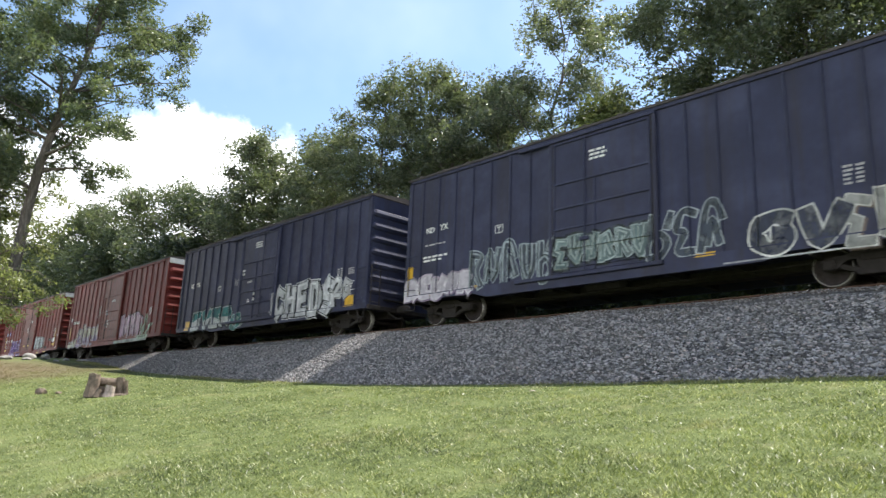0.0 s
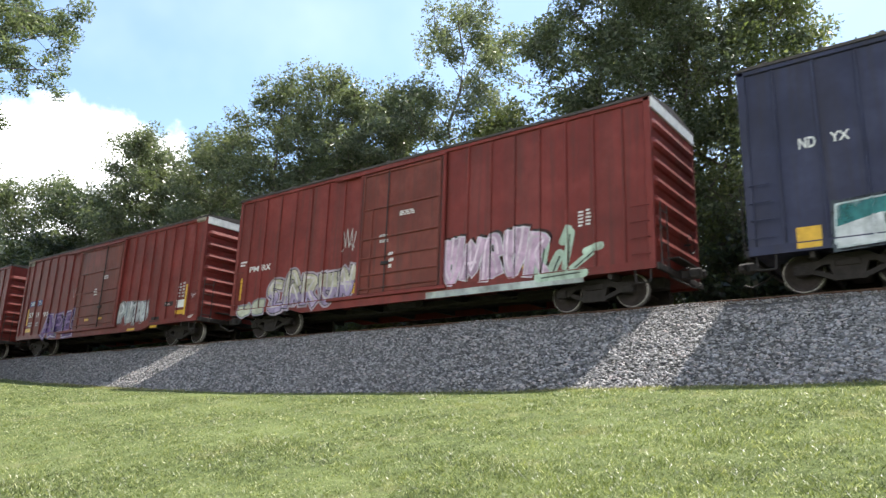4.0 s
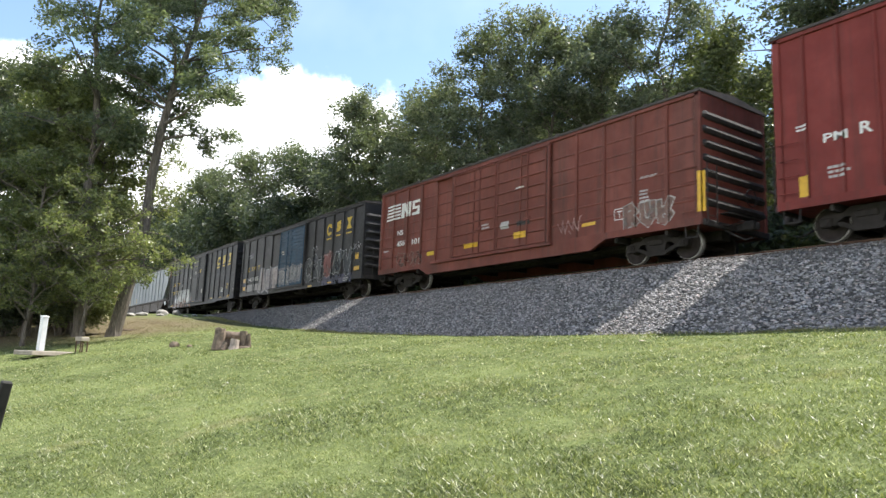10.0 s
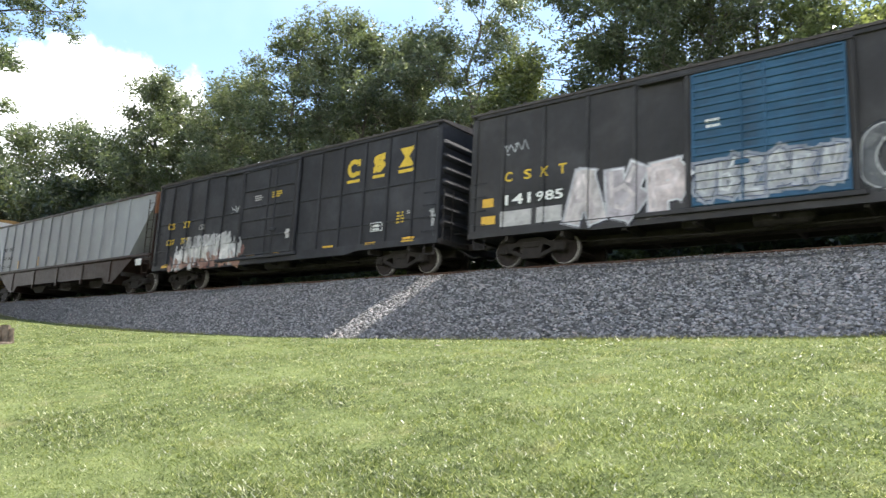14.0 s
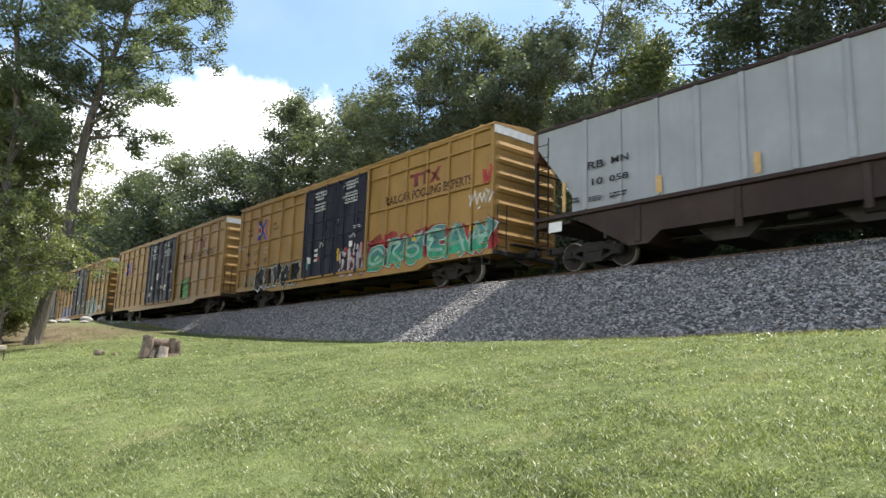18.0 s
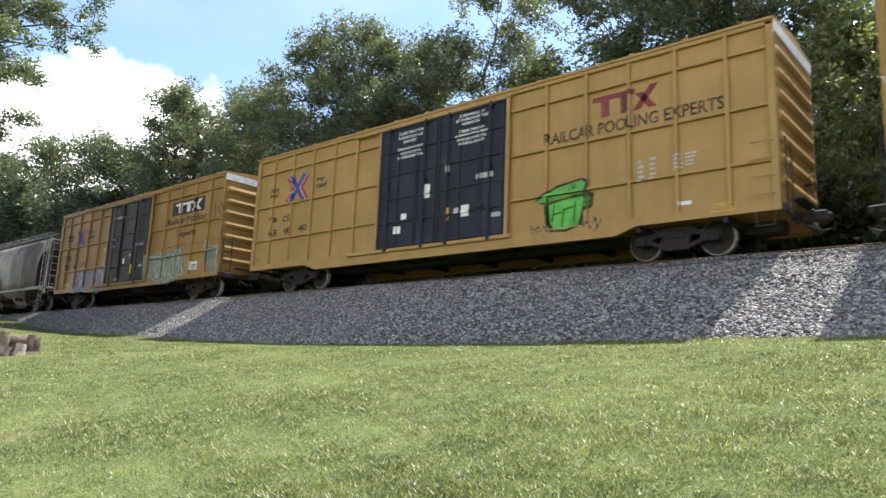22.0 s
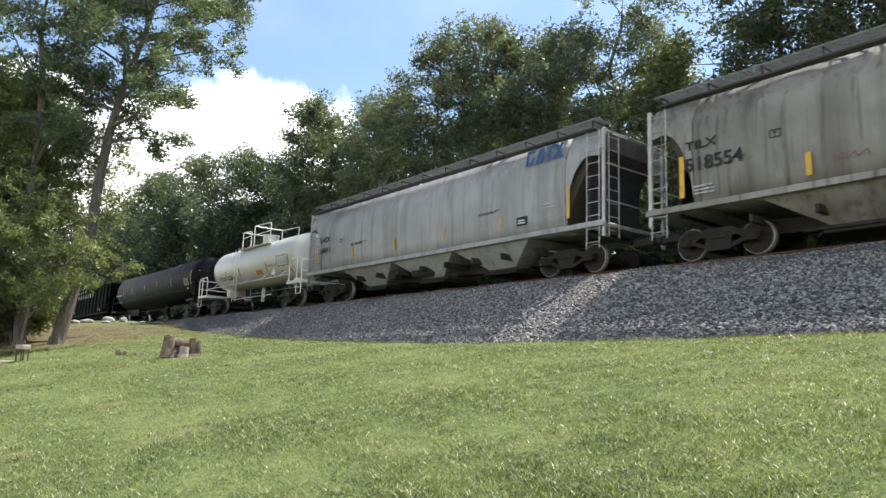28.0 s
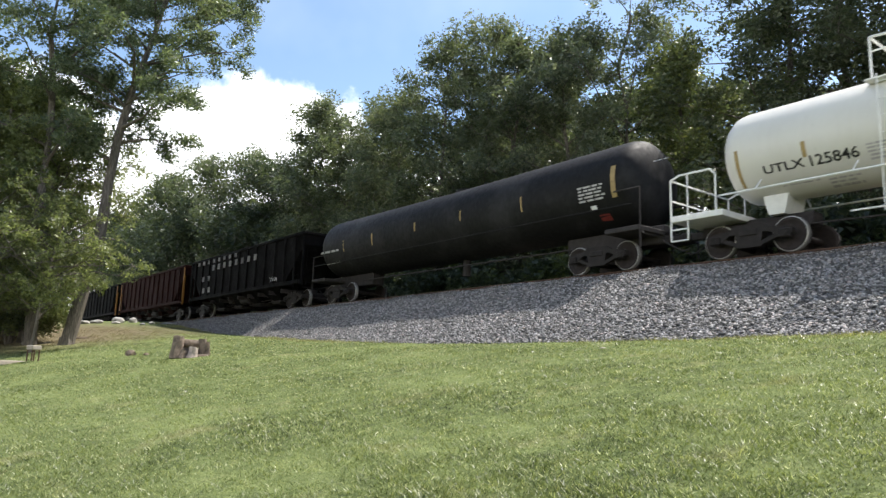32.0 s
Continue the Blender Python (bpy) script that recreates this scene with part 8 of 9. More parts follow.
# yellow 1
plate(yellow_1, -1.36, -1.16, 1.62, 1.8, spray(0.42, 0.06, 0.06), y=-W - 0.093)
plate(yellow_1, 0.3, 0.45, 1.45, 1.98, M["amber"], y=-W - 0.093)
plate(yellow_1, 0.86, 1.06, 1.78, 1.96, spray(0.42, 0.06, 0.06), y=-W - 0.093)
plate(yellow_1, 1.2, 1.46, 1.95, 2.2, M["white"], y=-W - 0.093)
plate(yellow_1, -2.3, -2.1, 1.3, 1.62, spray(0.1, 0.26, 0.26), y=-W - 0.093)
scribble(yellow_1, -1.15, -0.75, 2.2, 2.45, spray(0.55, 0.55, 0.55), 98, y=-W - 0.094)
scribble(yellow_1, 1.2, 1.7, 2.3, 2.5, spray(0.55, 0.55, 0.55), 99, y=-W - 0.094)
trestle(yellow_1, 5.06, 6.95, 3.78, 4.33, spray(0.2, 0.035, 0.04))
fit_text(yellow_1, "RAILCAR POOLING EXPERTS", 3.58, 8.57, 3.33, 3.67, spray(0.09, 0.04, 0.025))
piece(yellow_1, "bdfecab", 2.3, 9.8, 0.85, 2.35, spray(0.3, 0.035, 0.035), fat=0.3, seed=96, wobble=0.12, lap=1.4)
piece(yellow_1, "CfbdAc", 2.5, 9.7, 0.72, 2.15, spray(0.035, 0.3, 0.17), spray(0.42, 0.52, 0.47), 0.19, 0.035, halo=spray(0.26, 0.03, 0.035), spread=0.07, upper=spray(0.06, 0.2, 0.19), gloss=spray(0.3, 0.46, 0.38), slant=0.1, wobble=0.09, seed=91, lap=1.2, y=-W - 0.006, label="green spray-painted forms on a red cloud")
scribble(yellow_1, 8.48, 9.70, 2.37, 3.04, spray(0.65, 0.62, 0.58), 92, fat=0.03)
scribble(yellow_1, 9.12, 9.63, 3.17, 3.83, spray(0.45, 0.06, 0.05), 93, fat=0.05)
plate(yellow_1, 8.62, 8.82, 1.32, 1.83, M["amber"], y=-W - 0.012)
plate(yellow_1, 5.33, 5.55, 1.30, 1.84, M["amber"], y=-W - 0.012)
sign(yellow_1, ("CLOSE THIS DOOR", "BEFORE CLOSING", "MAIN DOOR"), -1.86, -0.78, 4.38, 4.82, M["white"], -W - 0.093)
sign(yellow_1, ("CIERRE ESTA PUERTA", "ANTES DE CERRAR", "LA PUERTA PRINCIPAL"), -1.88, -0.74, 3.86, 4.28, M["white"], -W - 0.093)
sign(yellow_1, ("CLOSE AND LOCK", "BOTH DOORS BEFORE", "MOVING CAR"), 0.56, 1.78, 4.48, 4.88, M["white"], -W - 0.093)
sign(yellow_1, ("CIERRE Y PONGA", "EL SEGURO EN AMBAS", "PUERTAS ANTES DE", "MOVER EL CARRO"), 0.56, 1.8, 3.86, 4.38, M["white"], -W - 0.093)
piece(yellow_1, "dbe", 0.45, 2.5, 0.7, 2.1, spray(0.42, 0.38, 0.4), spray(0.2, 0.03, 0.04), 0.14, 0.035, gloss=spray(0.6, 0.58, 0.58), seed=94, wobble=0.12)
bars(yellow_1, -1.62, -1.28, 1.60, 2.27, 3, M["white"], y=-W - 0.093)
bars(yellow_1, 0.12, 0.29, 3.05, 3.36, 2, M["white"], y=-W - 0.093)
bars(yellow_1, 1.51, 2.12, 2.71, 2.86, 2, M["dull"], y=-W - 0.093)
plate(yellow_1, -2.20, -1.82, 1.56, 1.87, M["white"], y=-W - 0.093)

# yellow 1
piece(yellow_1, "SAVOR", -7.5, -3.1, 0.66, 1.95, spray(0.016, 0.016, 0.017), spray(0.66, 0.65, 0.63), 0.215, 0.05, halo=spray(0.02, 0.02, 0.02), spread=0.08, shade=M["black"], sharp=True, slant=0.16, seed=97, lap=1.12, label="black spray-painted letters with white rims")
fit_text(yellow_1, "next", -8.83, -8.26, 3.89, 4.03, M["black"], slant=0.2)
fit_text(yellow_1, "load", -8.82, -8.25, 3.63, 3.79, M["black"], slant=0.2)
fit_text(yellow_1, "any", -6.07, -5.67, 3.83, 4.02, M["black"], slant=0.2)
fit_text(yellow_1, "road", -6.07, -5.46, 3.64, 3.79, M["black"], slant=0.2)
fit_text(yellow_1, "TB", -8.81, -8.44, 2.59, 2.79, M["black"])
fit_text(yellow_1, "OX", -8.01, -7.37, 2.58, 2.80, M["black"])
fit_text(yellow_1, "66", -8.79, -8.34, 2.06, 2.31, M["black"])
fit_text(yellow_1, "48", -7.92, -7.47, 2.05, 2.29, M["black"])
fit_text(yellow_1, "86", -6.85, -6.42, 2.10, 2.35, M["black"])
cross(yellow_1, -7.79, -6.52, 3.29, 4.33)
scribble(yellow_1, -9.73, -9.07, 2.99, 3.30, spray(0.6, 0.58, 0.52), 95)
outline(yellow_1, -6.89, -6.53, 2.59, 2.87, M["dull"])
plate(yellow_1, -8.97, -7.75, 0.93, 1.58, spray(0.33, 0.27, 0.16))
plate(yellow_1, -3.19, -2.77, 1.14, 1.77, M["dull"])

# yellow 2
trestle(yellow_2, 5.14, 6.97, 3.77, 4.39, spray(0.2, 0.04, 0.05))
fit_text(yellow_2, "RAILCAR POOLING EXPERTS", 3.68, 8.57, 3.32, 3.65, spray(0.11, 0.06, 0.04))
shape(yellow_2, 3.3, 5.2, 0.85, 2.25, [[(0.0, 0.62), (0.12, 0.74), (0.4, 0.92), (0.8, 1.0), (0.94, 0.92), (0.9, 0.72), (1.0, 0.66), (0.98, 0.42), (0.86, 0.34), (0.8, 0.06), (0.6, -0.02), (0.34, 0.0), (0.26, 0.16), (0.22, 0.56), (0.05, 0.66)]], spray(0.02, 0.045, 0.015), -W - 0.006, "paint_rim")
shape(yellow_2, 3.3, 5.2, 0.85, 2.25, [[(0.06, 0.65), (0.4, 0.87), (0.8, 0.95), (0.89, 0.88), (0.85, 0.7), (0.5, 0.66), (0.25, 0.6)]], spray(0.16, 0.44, 0.1), -W - 0.009, "paint_fill")
shape(yellow_2, 3.3, 5.2, 0.85, 2.25, [[(0.27, 0.55), (0.5, 0.61), (0.84, 0.64), (0.8, 0.36), (0.75, 0.09), (0.58, 0.03), (0.37, 0.05), (0.31, 0.2)]], spray(0.1, 0.38, 0.06), -W - 0.009, "paint_fill")
shape(yellow_2, 3.3, 5.2, 0.85, 2.25, [[(0.87, 0.6), (0.95, 0.6), (0.93, 0.46), (0.86, 0.42)]], spray(0.1, 0.38, 0.06), -W - 0.009, "paint_fill")
strokes(yellow_2, [((3.95, 1.15), (4.0, 1.6), 0.02), ((4.25, 1.0), (4.3, 1.45), 0.02), ((4.3, 1.45), (4.6, 1.5), 0.02), ((4.6, 1.1), (4.65, 1.62), 0.02), ((4.0, 1.35), (4.22, 1.38), 0.02)], spray(0.02, 0.05, 0.015), -W - 0.012, "paint_lines")
scribble(yellow_2, 3.28, 3.94, 0.83, 1.16, spray(0.05, 0.05, 0.04), 102)
scribble(yellow_2, 4.83, 5.42, 0.82, 1.16, spray(0.05, 0.05, 0.04), 103)
sign(yellow_2, ("CLOSE THIS DOOR", "BEFORE CLOSING", "MAIN DOOR"), -1.86, -0.78, 4.38, 4.82, M["white"], -W - 0.093)
sign(yellow_2, ("CIERRE ESTA PUERTA", "ANTES DE CERRAR", "LA PUERTA PRINCIPAL"), -1.88, -0.74, 3.86, 4.28, M["white"], -W - 0.093)
sign(yellow_2, ("CLOSE AND LOCK", "BOTH DOORS BEFORE", "MOVING CAR"), 0.56, 1.78, 4.48, 4.88, M["white"], -W - 0.093)
sign(yellow_2, ("CIERRE Y PONGA", "EL SEGURO EN AMBAS", "PUERTAS ANTES DE", "MOVER EL CARRO"), 0.56, 1.8, 3.86, 4.38, M["white"], -W - 0.093)
plate(yellow_2, -1.91, -1.60, 1.40, 1.64, M["white"], y=-W - 0.093)
plate(yellow_2, -1.59, -1.36, 1.84, 2.03, M["white"], y=-W - 0.093)
plate(yellow_2, -0.63, -0.40, 2.41, 2.85, M["white"], y=-W - 0.093)
plate(yellow_2, 0.24, 0.40, 1.61, 1.99, M["amber"], y=-W - 0.093)
plate(yellow_2, 0.87, 1.16, 1.64, 1.99, M["white"], y=-W - 0.093)
plate(yellow_2, 0.59, 0.79, 1.76, 1.94, M["dull"], y=-W - 0.093)
plate(yellow_2, 2.00, 2.31, 1.50, 1.63, M["dull"], y=-W - 0.093)
plate(yellow_2, 1.40, 2.03, 2.71, 2.87, M["dull"], y=-W - 0.093)
plate(yellow_2, 0.19, 0.35, 3.05, 3.34, M["dull"], y=-W - 0.093)
bars(yellow_2, 6.39, 6.58, 1.84, 2.48, 5, M["dull"])
bars(yellow_2, 6.72, 6.90, 1.88, 2.51, 5, M["dull"])
bars(yellow_2, 7.30, 7.58, 2.05, 2.47, 4, M["dull"])
bars(yellow_2, 7.62, 7.89, 2.10, 2.47, 4, M["dull"])
outline(yellow_2, 8.23, 8.76, 0.86, 1.08, M["amber"])
plate(yellow_2, 7.44, 7.74, 1.15, 1.24, M["white"])

# yellow 2
fit_text(yellow_2, "TB", -8.86, -8.31, 2.57, 2.76, M["black"])
fit_text(yellow_2, "OX", -7.97, -7.42, 2.52, 2.77, M["black"])
fit_text(yellow_2, "63", -8.82, -8.30, 2.04, 2.30, M["black"])
fit_text(yellow_2, "91", -7.86, -7.43, 2.03, 2.27, M["black"])
fit_text(yellow_2, "40", -6.99, -6.49, 2.06, 2.30, M["black"])
fit_text(yellow_2, "next", -8.86, -8.33, 3.76, 3.92, M["black"], slant=0.2)
fit_text(yellow_2, "load", -8.86, -8.33, 3.56, 3.72, M["black"], slant=0.2)
fit_text(yellow_2, "any", -6.12, -5.66, 3.82, 3.96, M["black"], slant=0.2)
fit_text(yellow_2, "road", -6.14, -5.53, 3.57, 3.78, M["black"], slant=0.2)
cross(yellow_2, -7.85, -6.56, 3.23, 4.26)
outline(yellow_2, -8.79, -8.28, 0.84, 0.99, M["amber"])

# yellow 3
plate(yellow_3, 3.85, 6.54, 3.73, 4.36, M["black"])
trestle(yellow_3, 4.13, 6.34, 3.81, 4.30, M["white"], y=-W - 0.009)
fit_text(yellow_3, "Railcar Pooling", 3.55, 6.79, 3.25, 3.62, M["black"])
fit_text(yellow_3, "Experts", 4.44, 6.04, 2.64, 2.98, M["black"])
piece(yellow_3, "ebda", 1.95, 5.2, 0.68, 2.25, spray(0.25, 0.28, 0.22), spray(0.62, 0.63, 0.6), 0.17, 0.028, halo=spray(0.24, 0.27, 0.21), spread=0.12, gloss=spray(0.42, 0.46, 0.4), seed=111, label="grey-green bubble forms with white lines")
piece(yellow_3, "d", 7.1, 8.1, 0.85, 2.1, spray(0.24, 0.27, 0.22), spray(0.6, 0.61, 0.57), 0.18, 0.03, halo=spray(0.26, 0.29, 0.24), spread=0.1, seed=112)
scribble(yellow_3, 7.37, 8.16, 3.19, 4.08, spray(0.06, 0.05, 0.04), 113)
scribble(yellow_3, 2.96, 6.78, 2.24, 2.39, spray(0.1, 0.09, 0.07), 114)
plate(yellow_3, 5.88, 6.39, 1.15, 1.51, M["white"])
bars(yellow_3, 5.94, 6.32, 1.20, 1.43, 2, M["black"], y=-W - 0.009)
bars(yellow_3, 6.78, 7.26, 1.93, 2.36, 4, M["dull"])
bars(yellow_3, 5.09, 5.38, 1.08, 1.27, 2, M["dull"])

# yellow 3
fit_text(yellow_3, "FB", -7.09, -6.55, 2.49, 2.80, M["black"])
fit_text(yellow_3, "OX", -6.25, -5.76, 2.49, 2.82, M["black"])
fit_text(yellow_3, "50", -7.11, -6.54, 2.04, 2.34, M["black"])
fit_text(yellow_3, "46", -6.26, -5.75, 2.04, 2.35, M["black"])
fit_text(yellow_3, "29", -5.40, -4.87, 2.08, 2.36, M["black"])
fit_text(yellow_3, "next", -7.13, -6.57, 3.78, 3.99, M["black"], slant=0.2)
fit_text(yellow_3, "load", -7.12, -6.57, 3.61, 3.74, M["black"], slant=0.2)
fit_text(yellow_3, "any", -4.55, -4.02, 3.80, 3.93, M["black"], slant=0.2)
fit_text(yellow_3, "road", -4.55, -4.02, 3.57, 3.74, M["black"], slant=0.2)
cross(yellow_3, -6.22, -4.84, 3.29, 4.11)
piece(yellow_3, "bafcde", -5.9, -2.0, 0.62, 1.95, spray(0.31, 0.26, 0.35), spray(0.17, 0.27, 0.27), 0.18, 0.035, halo=spray(0.3, 0.28, 0.29), spread=0.11, upper=spray(0.36, 0.27, 0.38), gloss=spray(0.45, 0.42, 0.5), seed=115)
bars(yellow_3, -1.56, -0.29, 4.19, 4.33, 3, M["white"], y=-W - 0.093)
bars(yellow_3, 0.91, 1.78, 2.65, 2.78, 2, M["dull"], y=-W - 0.093)
plate(yellow_3, 0.65, 0.79, 1.30, 1.78, spray(0.6, 0.55, 0.03), y=-W - 0.093)
plate(yellow_3, -1.53, -1.26, 3.12, 3.21, M["white"], y=-W - 0.093)
plate(yellow_3, -0.21, -0.02, 1.86, 2.12, M["white"], y=-W - 0.093)
plate(yellow_3, 0.39, 0.54, 2.17, 2.32, M["dull"], y=-W - 0.093)
plate(yellow_3, 1.40, 1.73, 1.60, 1.72, M["dull"], y=-W - 0.093)
plate(yellow_3, -0.85, -0.56, 1.10, 1.19, M["white"], y=-W - 0.093)
plate(yellow_3, -1.54, -1.30, 2.75, 2.88, M["dull"], y=-W - 0.093)
plate(yellow_3, -2.75, -2.35, 2.76, 2.86, M["dull"], y=-W - 0.004)
plate(yellow_3, -7.01, -6.47, 1.14, 1.29, M["amber"])
scribble(yellow_3, -2.63, -2.35, 1.85, 2.28, spray(0.6, 0.58, 0.5), 116)

# grey 1
fit_text(grey_1, "TILX", -7.75, -6.87, 2.74, 2.97, M["black"], y=-W - 0.05)
fit_text(grey_1, "518554", -7.75, -6.20, 2.17, 2.53, M["black"], y=-W - 0.05)
plate(grey_1, -7.94, -7.80, 1.52, 2.62, M["amber"], y=-W - 0.05)
plate(grey_1, -4.73, -4.60, 1.50, 2.04, M["amber"], y=-W - 0.05)
outline(grey_1, -5.53, -5.26, 2.56, 2.76, M["black"], y=-W - 0.05)
bars(grey_1, -7.58, -6.82, 1.55, 1.82, 3, M["dull"], y=-W - 0.05)
scribble(grey_1, -4.14, -3.39, 1.70, 1.87, spray(0.2, 0.1, 0.12), 122, y=-W - 0.05)

# grey 1
plate(grey_1, -2.70, 2.2, 1.19, 1.44, spray(0.34, 0.085, 0.21), y=-W - 0.048)
piece(grey_1, "2AKU", -2.78, 2.12, 1.30, 2.56, spray(0.46, 0.4, 0.44), spray(0.19, 0.035, 0.12), 0.25, 0.075, shade=spray(0.34, 0.085, 0.21), drop=(0.05, -0.07), upper=spray(0.1, 0.36, 0.36), gloss=spray(0.5, 0.62, 0.6), wobble=0.07, seed=121, lap=1.12, y=-W - 0.05, label="teal spray-painted letters with pink shadows")
plate(grey_1, 5.59, 6.04, 1.54, 1.81, M["black"], y=-W - 0.05)

# grey 2
slab_row(grey_2, 5.70, 7.32, 3.53, 4.00, M["emblem_blue"], y=-W - 0.05)
plate(grey_2, 7.48, 7.58, 1.57, 2.56, M["amber"], y=-W - 0.05)
plate(grey_2, 4.54, 4.60, 1.56, 2.04, M["amber"], y=-W - 0.05)
plate(grey_2, 1.52, 1.59, 1.59, 2.05, M["amber"], y=-W - 0.05)
plate(grey_2, 5.34, 5.83, 1.63, 1.91, M["black"], y=-W - 0.05)
bars(grey_2, 5.40, 5.77, 1.69, 1.85, 2, M["white"], y=-W - 0.054)
bars(grey_2, 3.43, 4.67, 2.25, 2.33, 3, M["rust_bay"], y=-W - 0.05)
bars(grey_2, 6.50, 7.17, 2.03, 2.24, 2, M["dull"], y=-W - 0.05)
bars(grey_2, 6.64, 7.12, 1.60, 1.81, 3, M["dull"], y=-W - 0.05)

# grey 2
fit_text(grey_2, "GACX", -7.57, -6.66, 2.62, 2.86, M["black"], y=-W - 0.05)
fit_text(grey_2, "54091", -7.54, -6.65, 2.12, 2.36, M["black"], y=-W - 0.05)
plate(grey_2, -1.60, -1.48, 1.63, 2.13, M["amber"], y=-W - 0.05)
plate(grey_2, -4.73, -4.60, 1.65, 2.10, M["amber"], y=-W - 0.05)
outline(grey_2, -5.79, -5.52, 2.45, 2.61, M["black"], y=-W - 0.05)
bars(grey_2, -4.84, -3.54, 2.21, 2.33, 2, M["rust_bay"], y=-W - 0.05)
plate(grey_2, -7.68, -7.59, 1.70, 2.50, M["amber"], y=-W - 0.05)

# white tank
fit_text(white_tank, "UTLX", -4.38, -3.39, 1.94, 2.13, M["black"], wrap=(2.66, 1.21))
fit_text(white_tank, "125846", -3.26, -2.19, 1.92, 2.15, M["black"], wrap=(2.66, 1.21))
plate(white_tank, 0.74, 1.55, 1.92, 2.18, M["amber"], wrap=(2.66, 1.21))
bars(white_tank, 0.82, 1.48, 1.97, 2.12, 2, M["black"], wrap=(2.66, 1.217))
plate(white_tank, 3.4, 4.58, 2.13, 2.65, M["bluish"], wrap=(2.66, 1.208))
bars(white_tank, 3.45, 4.5, 2.17, 2.62, 7, M["white"], wrap=(2.66, 1.214))
outline(white_tank, 3.38, 4.60, 2.11, 2.67, M["black"], wrap=(2.66, 1.21))
plate(white_tank, 4.64, 4.77, 1.73, 2.67, M["tan"], wrap=(2.66, 1.21))
plate(white_tank, -1.47, -1.33, 1.99, 2.48, M["tan"], wrap=(2.66, 1.21))
plate(white_tank, 2.03, 2.15, 1.99, 2.48, M["tan"], wrap=(2.66, 1.21))
plate(white_tank, -5.03, -4.94, 1.74, 2.62, M["tan"], wrap=(2.66, 1.21))
plate(white_tank, -3.39, -3.29, 2.13, 2.49, M["tan"], wrap=(2.66, 1.21))
plate(white_tank, 2.17, 3.27, 2.18, 2.31, M["dull"], wrap=(2.66, 1.21))
bars(white_tank, -2.03, -1.33, 1.82, 2.18, 5, M["dull"], wrap=(2.66, 1.21))
bars(white_tank, -4.13, -3.18, 1.64, 1.72, 2, M["dull"], wrap=(2.66, 1.21))
bars(white_tank, -3.05, -2.33, 1.49, 1.67, 3, M["dull"], wrap=(2.66, 1.21))
bars(white_tank, 2.54, 3.48, 1.40, 1.46, 2, M["dull"], wrap=(2.66, 1.21))
plate(white_tank, 3.67, 3.84, 1.85, 1.92, M["red_b"], wrap=(2.66, 1.21))
plate(white_tank, 4.45, 4.63, 1.86, 1.94, M["red_b"], wrap=(2.66, 1.21))

bm = bmesh.new()
prism(bm, [(3.95, 1.42), (4.2, 1.67), (3.95, 1.92), (3.7, 1.67)], -W - 0.012, -W - 0.004)
part("placard", bm, M["white"], white_tank, "white diamond placard with a black lower corner")
bm = bmesh.new()
prism(bm, [(3.95, 1.45), (4.08, 1.58), (3.82, 1.58)], -W - 0.016, -W - 0.0125)
part("placard_corner", bm, M["black"], white_tank)
bm = bmesh.new()
tube(bm, (3.95, -W + 0.12, 1.5), (3.95, -W - 0.004, 1.67), 0.02, 6)
part("placard_bracket", bm, M["white_paint"], white_tank)

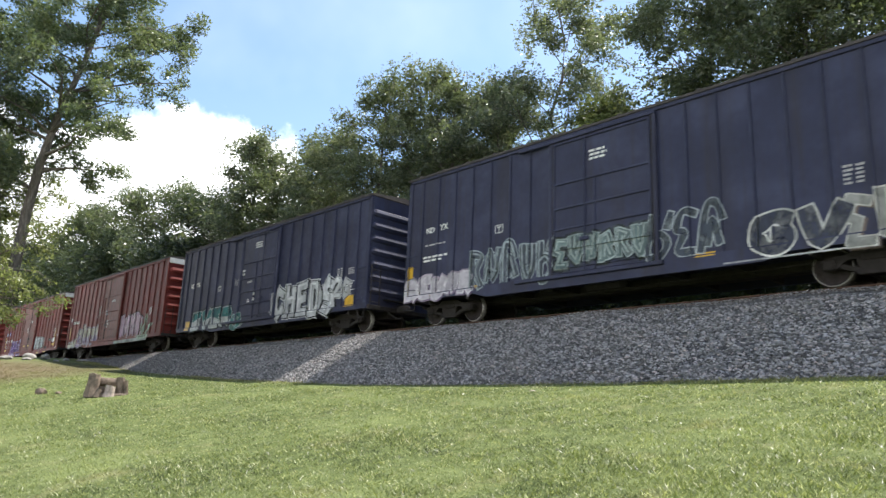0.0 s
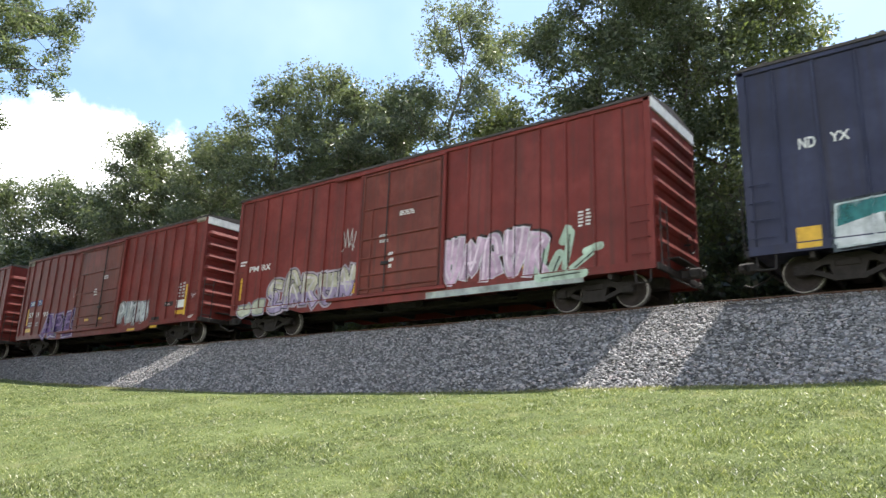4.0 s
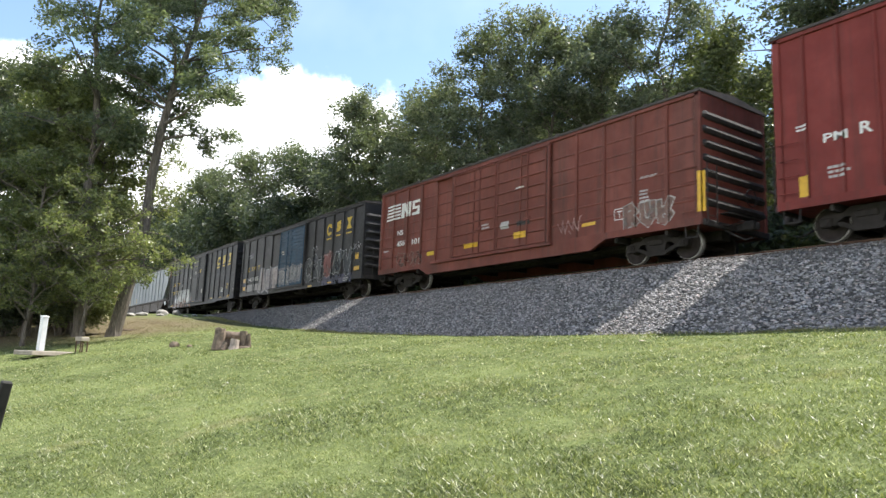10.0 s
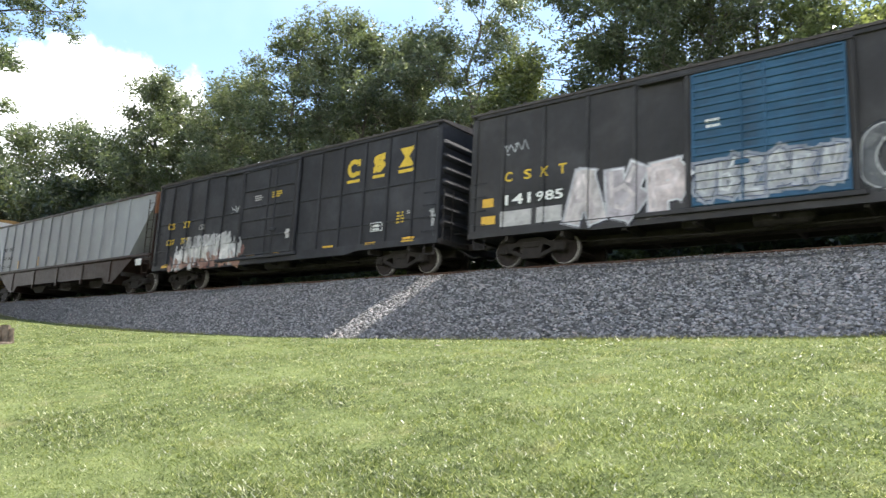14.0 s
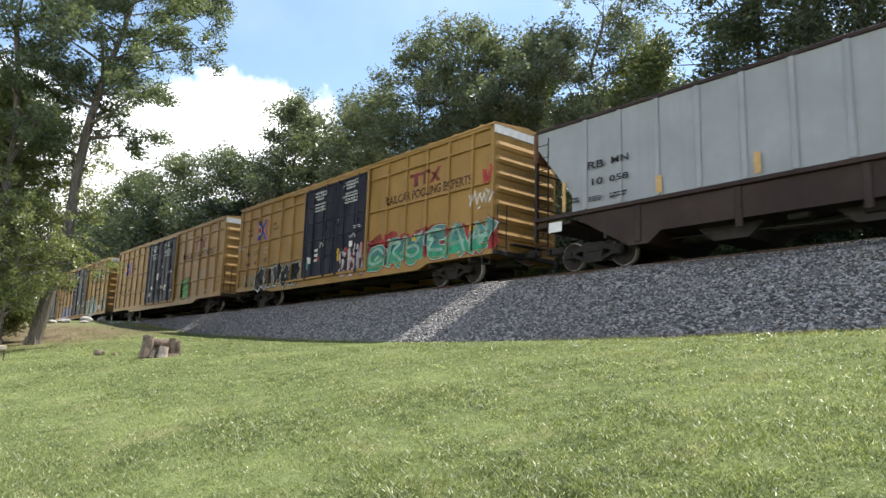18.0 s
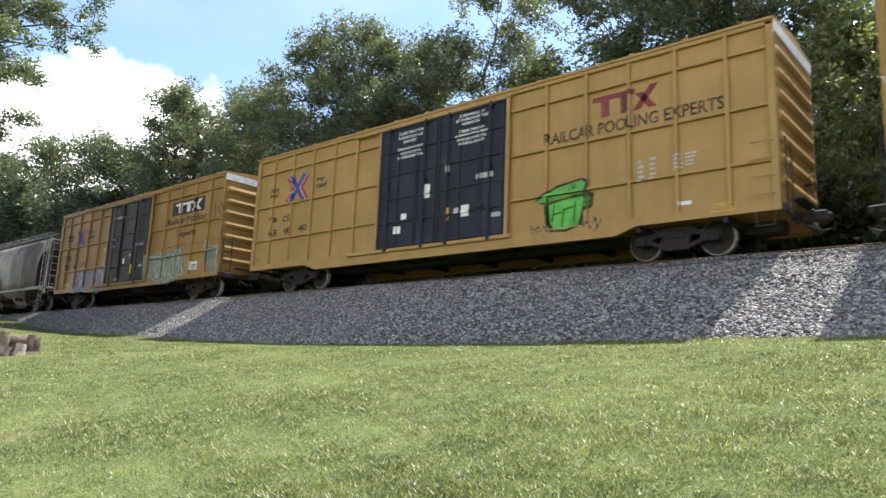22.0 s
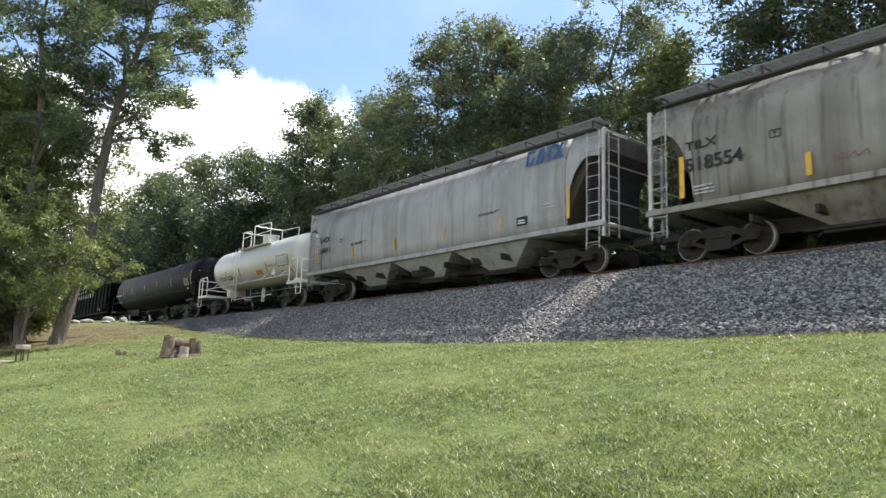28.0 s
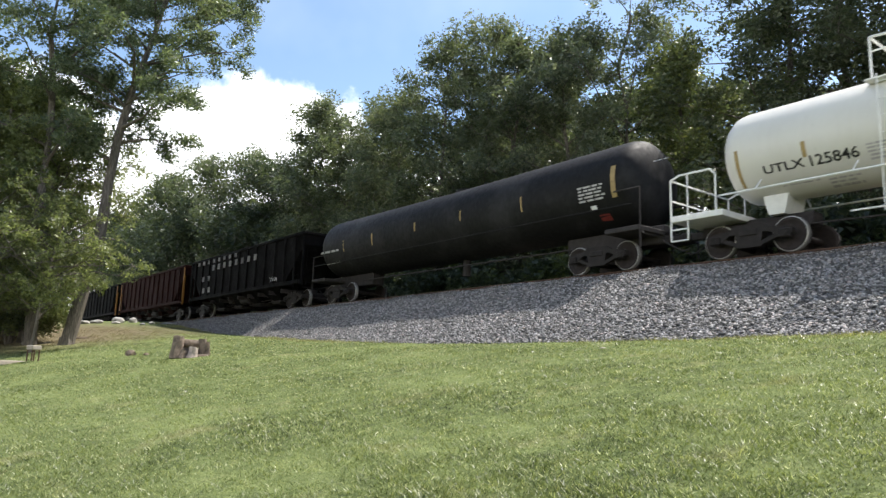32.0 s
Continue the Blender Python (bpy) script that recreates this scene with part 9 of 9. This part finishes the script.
# black tank
plate(black_tank, -4.43, -4.34, 2.22, 2.73, M["tan"], wrap=(2.64, 1.38))
plate(black_tank, -1.30, -1.22, 2.25, 2.74, M["tan"], wrap=(2.64, 1.38))
plate(black_tank, 1.53, 1.60, 2.27, 2.77, M["tan"], wrap=(2.64, 1.38))
plate(black_tank, 4.69, 4.75, 2.23, 2.74, M["tan"], wrap=(2.64, 1.38))
plate(black_tank, 8.41, 8.58, 2.08, 3.01, M["tan"], wrap=(2.64, 1.38))
plate(black_tank, -6.79, -6.75, 2.19, 2.71, M["tan"], wrap=(2.64, 1.38))
plate(black_tank, 5.99, 6.83, 1.50, 1.72, M["tan"], wrap=(2.64, 1.38))
bars(black_tank, -8.86, -6.87, 2.29, 2.46, 1, M["dull"], wrap=(2.64, 1.38))
bars(black_tank, -8.63, -6.55, 1.80, 1.86, 1, M["dull"], wrap=(2.64, 1.38))
bars(black_tank, 7.12, 8.27, 2.11, 2.61, 5, M["dull"], wrap=(2.64, 1.38))
plate(black_tank, 7.54, 7.76, 1.83, 1.97, M["white"], wrap=(2.64, 1.38))
plate(black_tank, 7.72, 8.10, 1.53, 1.71, M["red_b"], wrap=(2.64, 1.38))
bars(black_tank, 3.75, 4.88, 1.66, 1.69, 1, M["dull"], wrap=(2.64, 1.38))
bars(black_tank, 9.90, 10.53, 2.84, 2.81, 1, M["white"], wrap=(2.64, 1.38))

# coal 1
letters(coal_1, -6.83, -0.02, 3.24, 3.48, 8, spray(0.22, 0.21, 0.2))
letters(coal_1, -4.30, 2.86, 2.75, 3.09, 8, spray(0.22, 0.21, 0.2))
letters(coal_1, -5.92, -4.04, 2.16, 2.47, 2, spray(0.22, 0.21, 0.2))
letters(coal_1, -5.73, -3.86, 1.42, 1.75, 2, spray(0.22, 0.21, 0.2))
scribble(coal_1, 4.47, 5.37, 1.34, 1.62, spray(0.5, 0.5, 0.5), 131)


drape_all()


# ---- the train rolls by at a steady pace, its wheels turning ----
def rolled(t):
    u = t - 15.0
    return -0.07 + 8.4133 * u + 0.00156 * u * u - 0.00005 * u ** 3


def motions():
    times = [0.5 * i * 4 for i in range(17)]
    for car, at in CARS:
        walk(car, [(t, pose(at + rolled(t), TRACK_Y, RAIL_Z)) for t in times])
    step = 2 / FPS
    rows = int(32.0 / step) + 1
    spin = [(i * step, math.degrees(rolled(i * step) / 0.43)) for i in range(rows)]
    for w, dx in WHEELS:
        walk(w, [(t, pose(dx, 0, 0.43, 0, a, 0)) for t, a in spin])


motions()
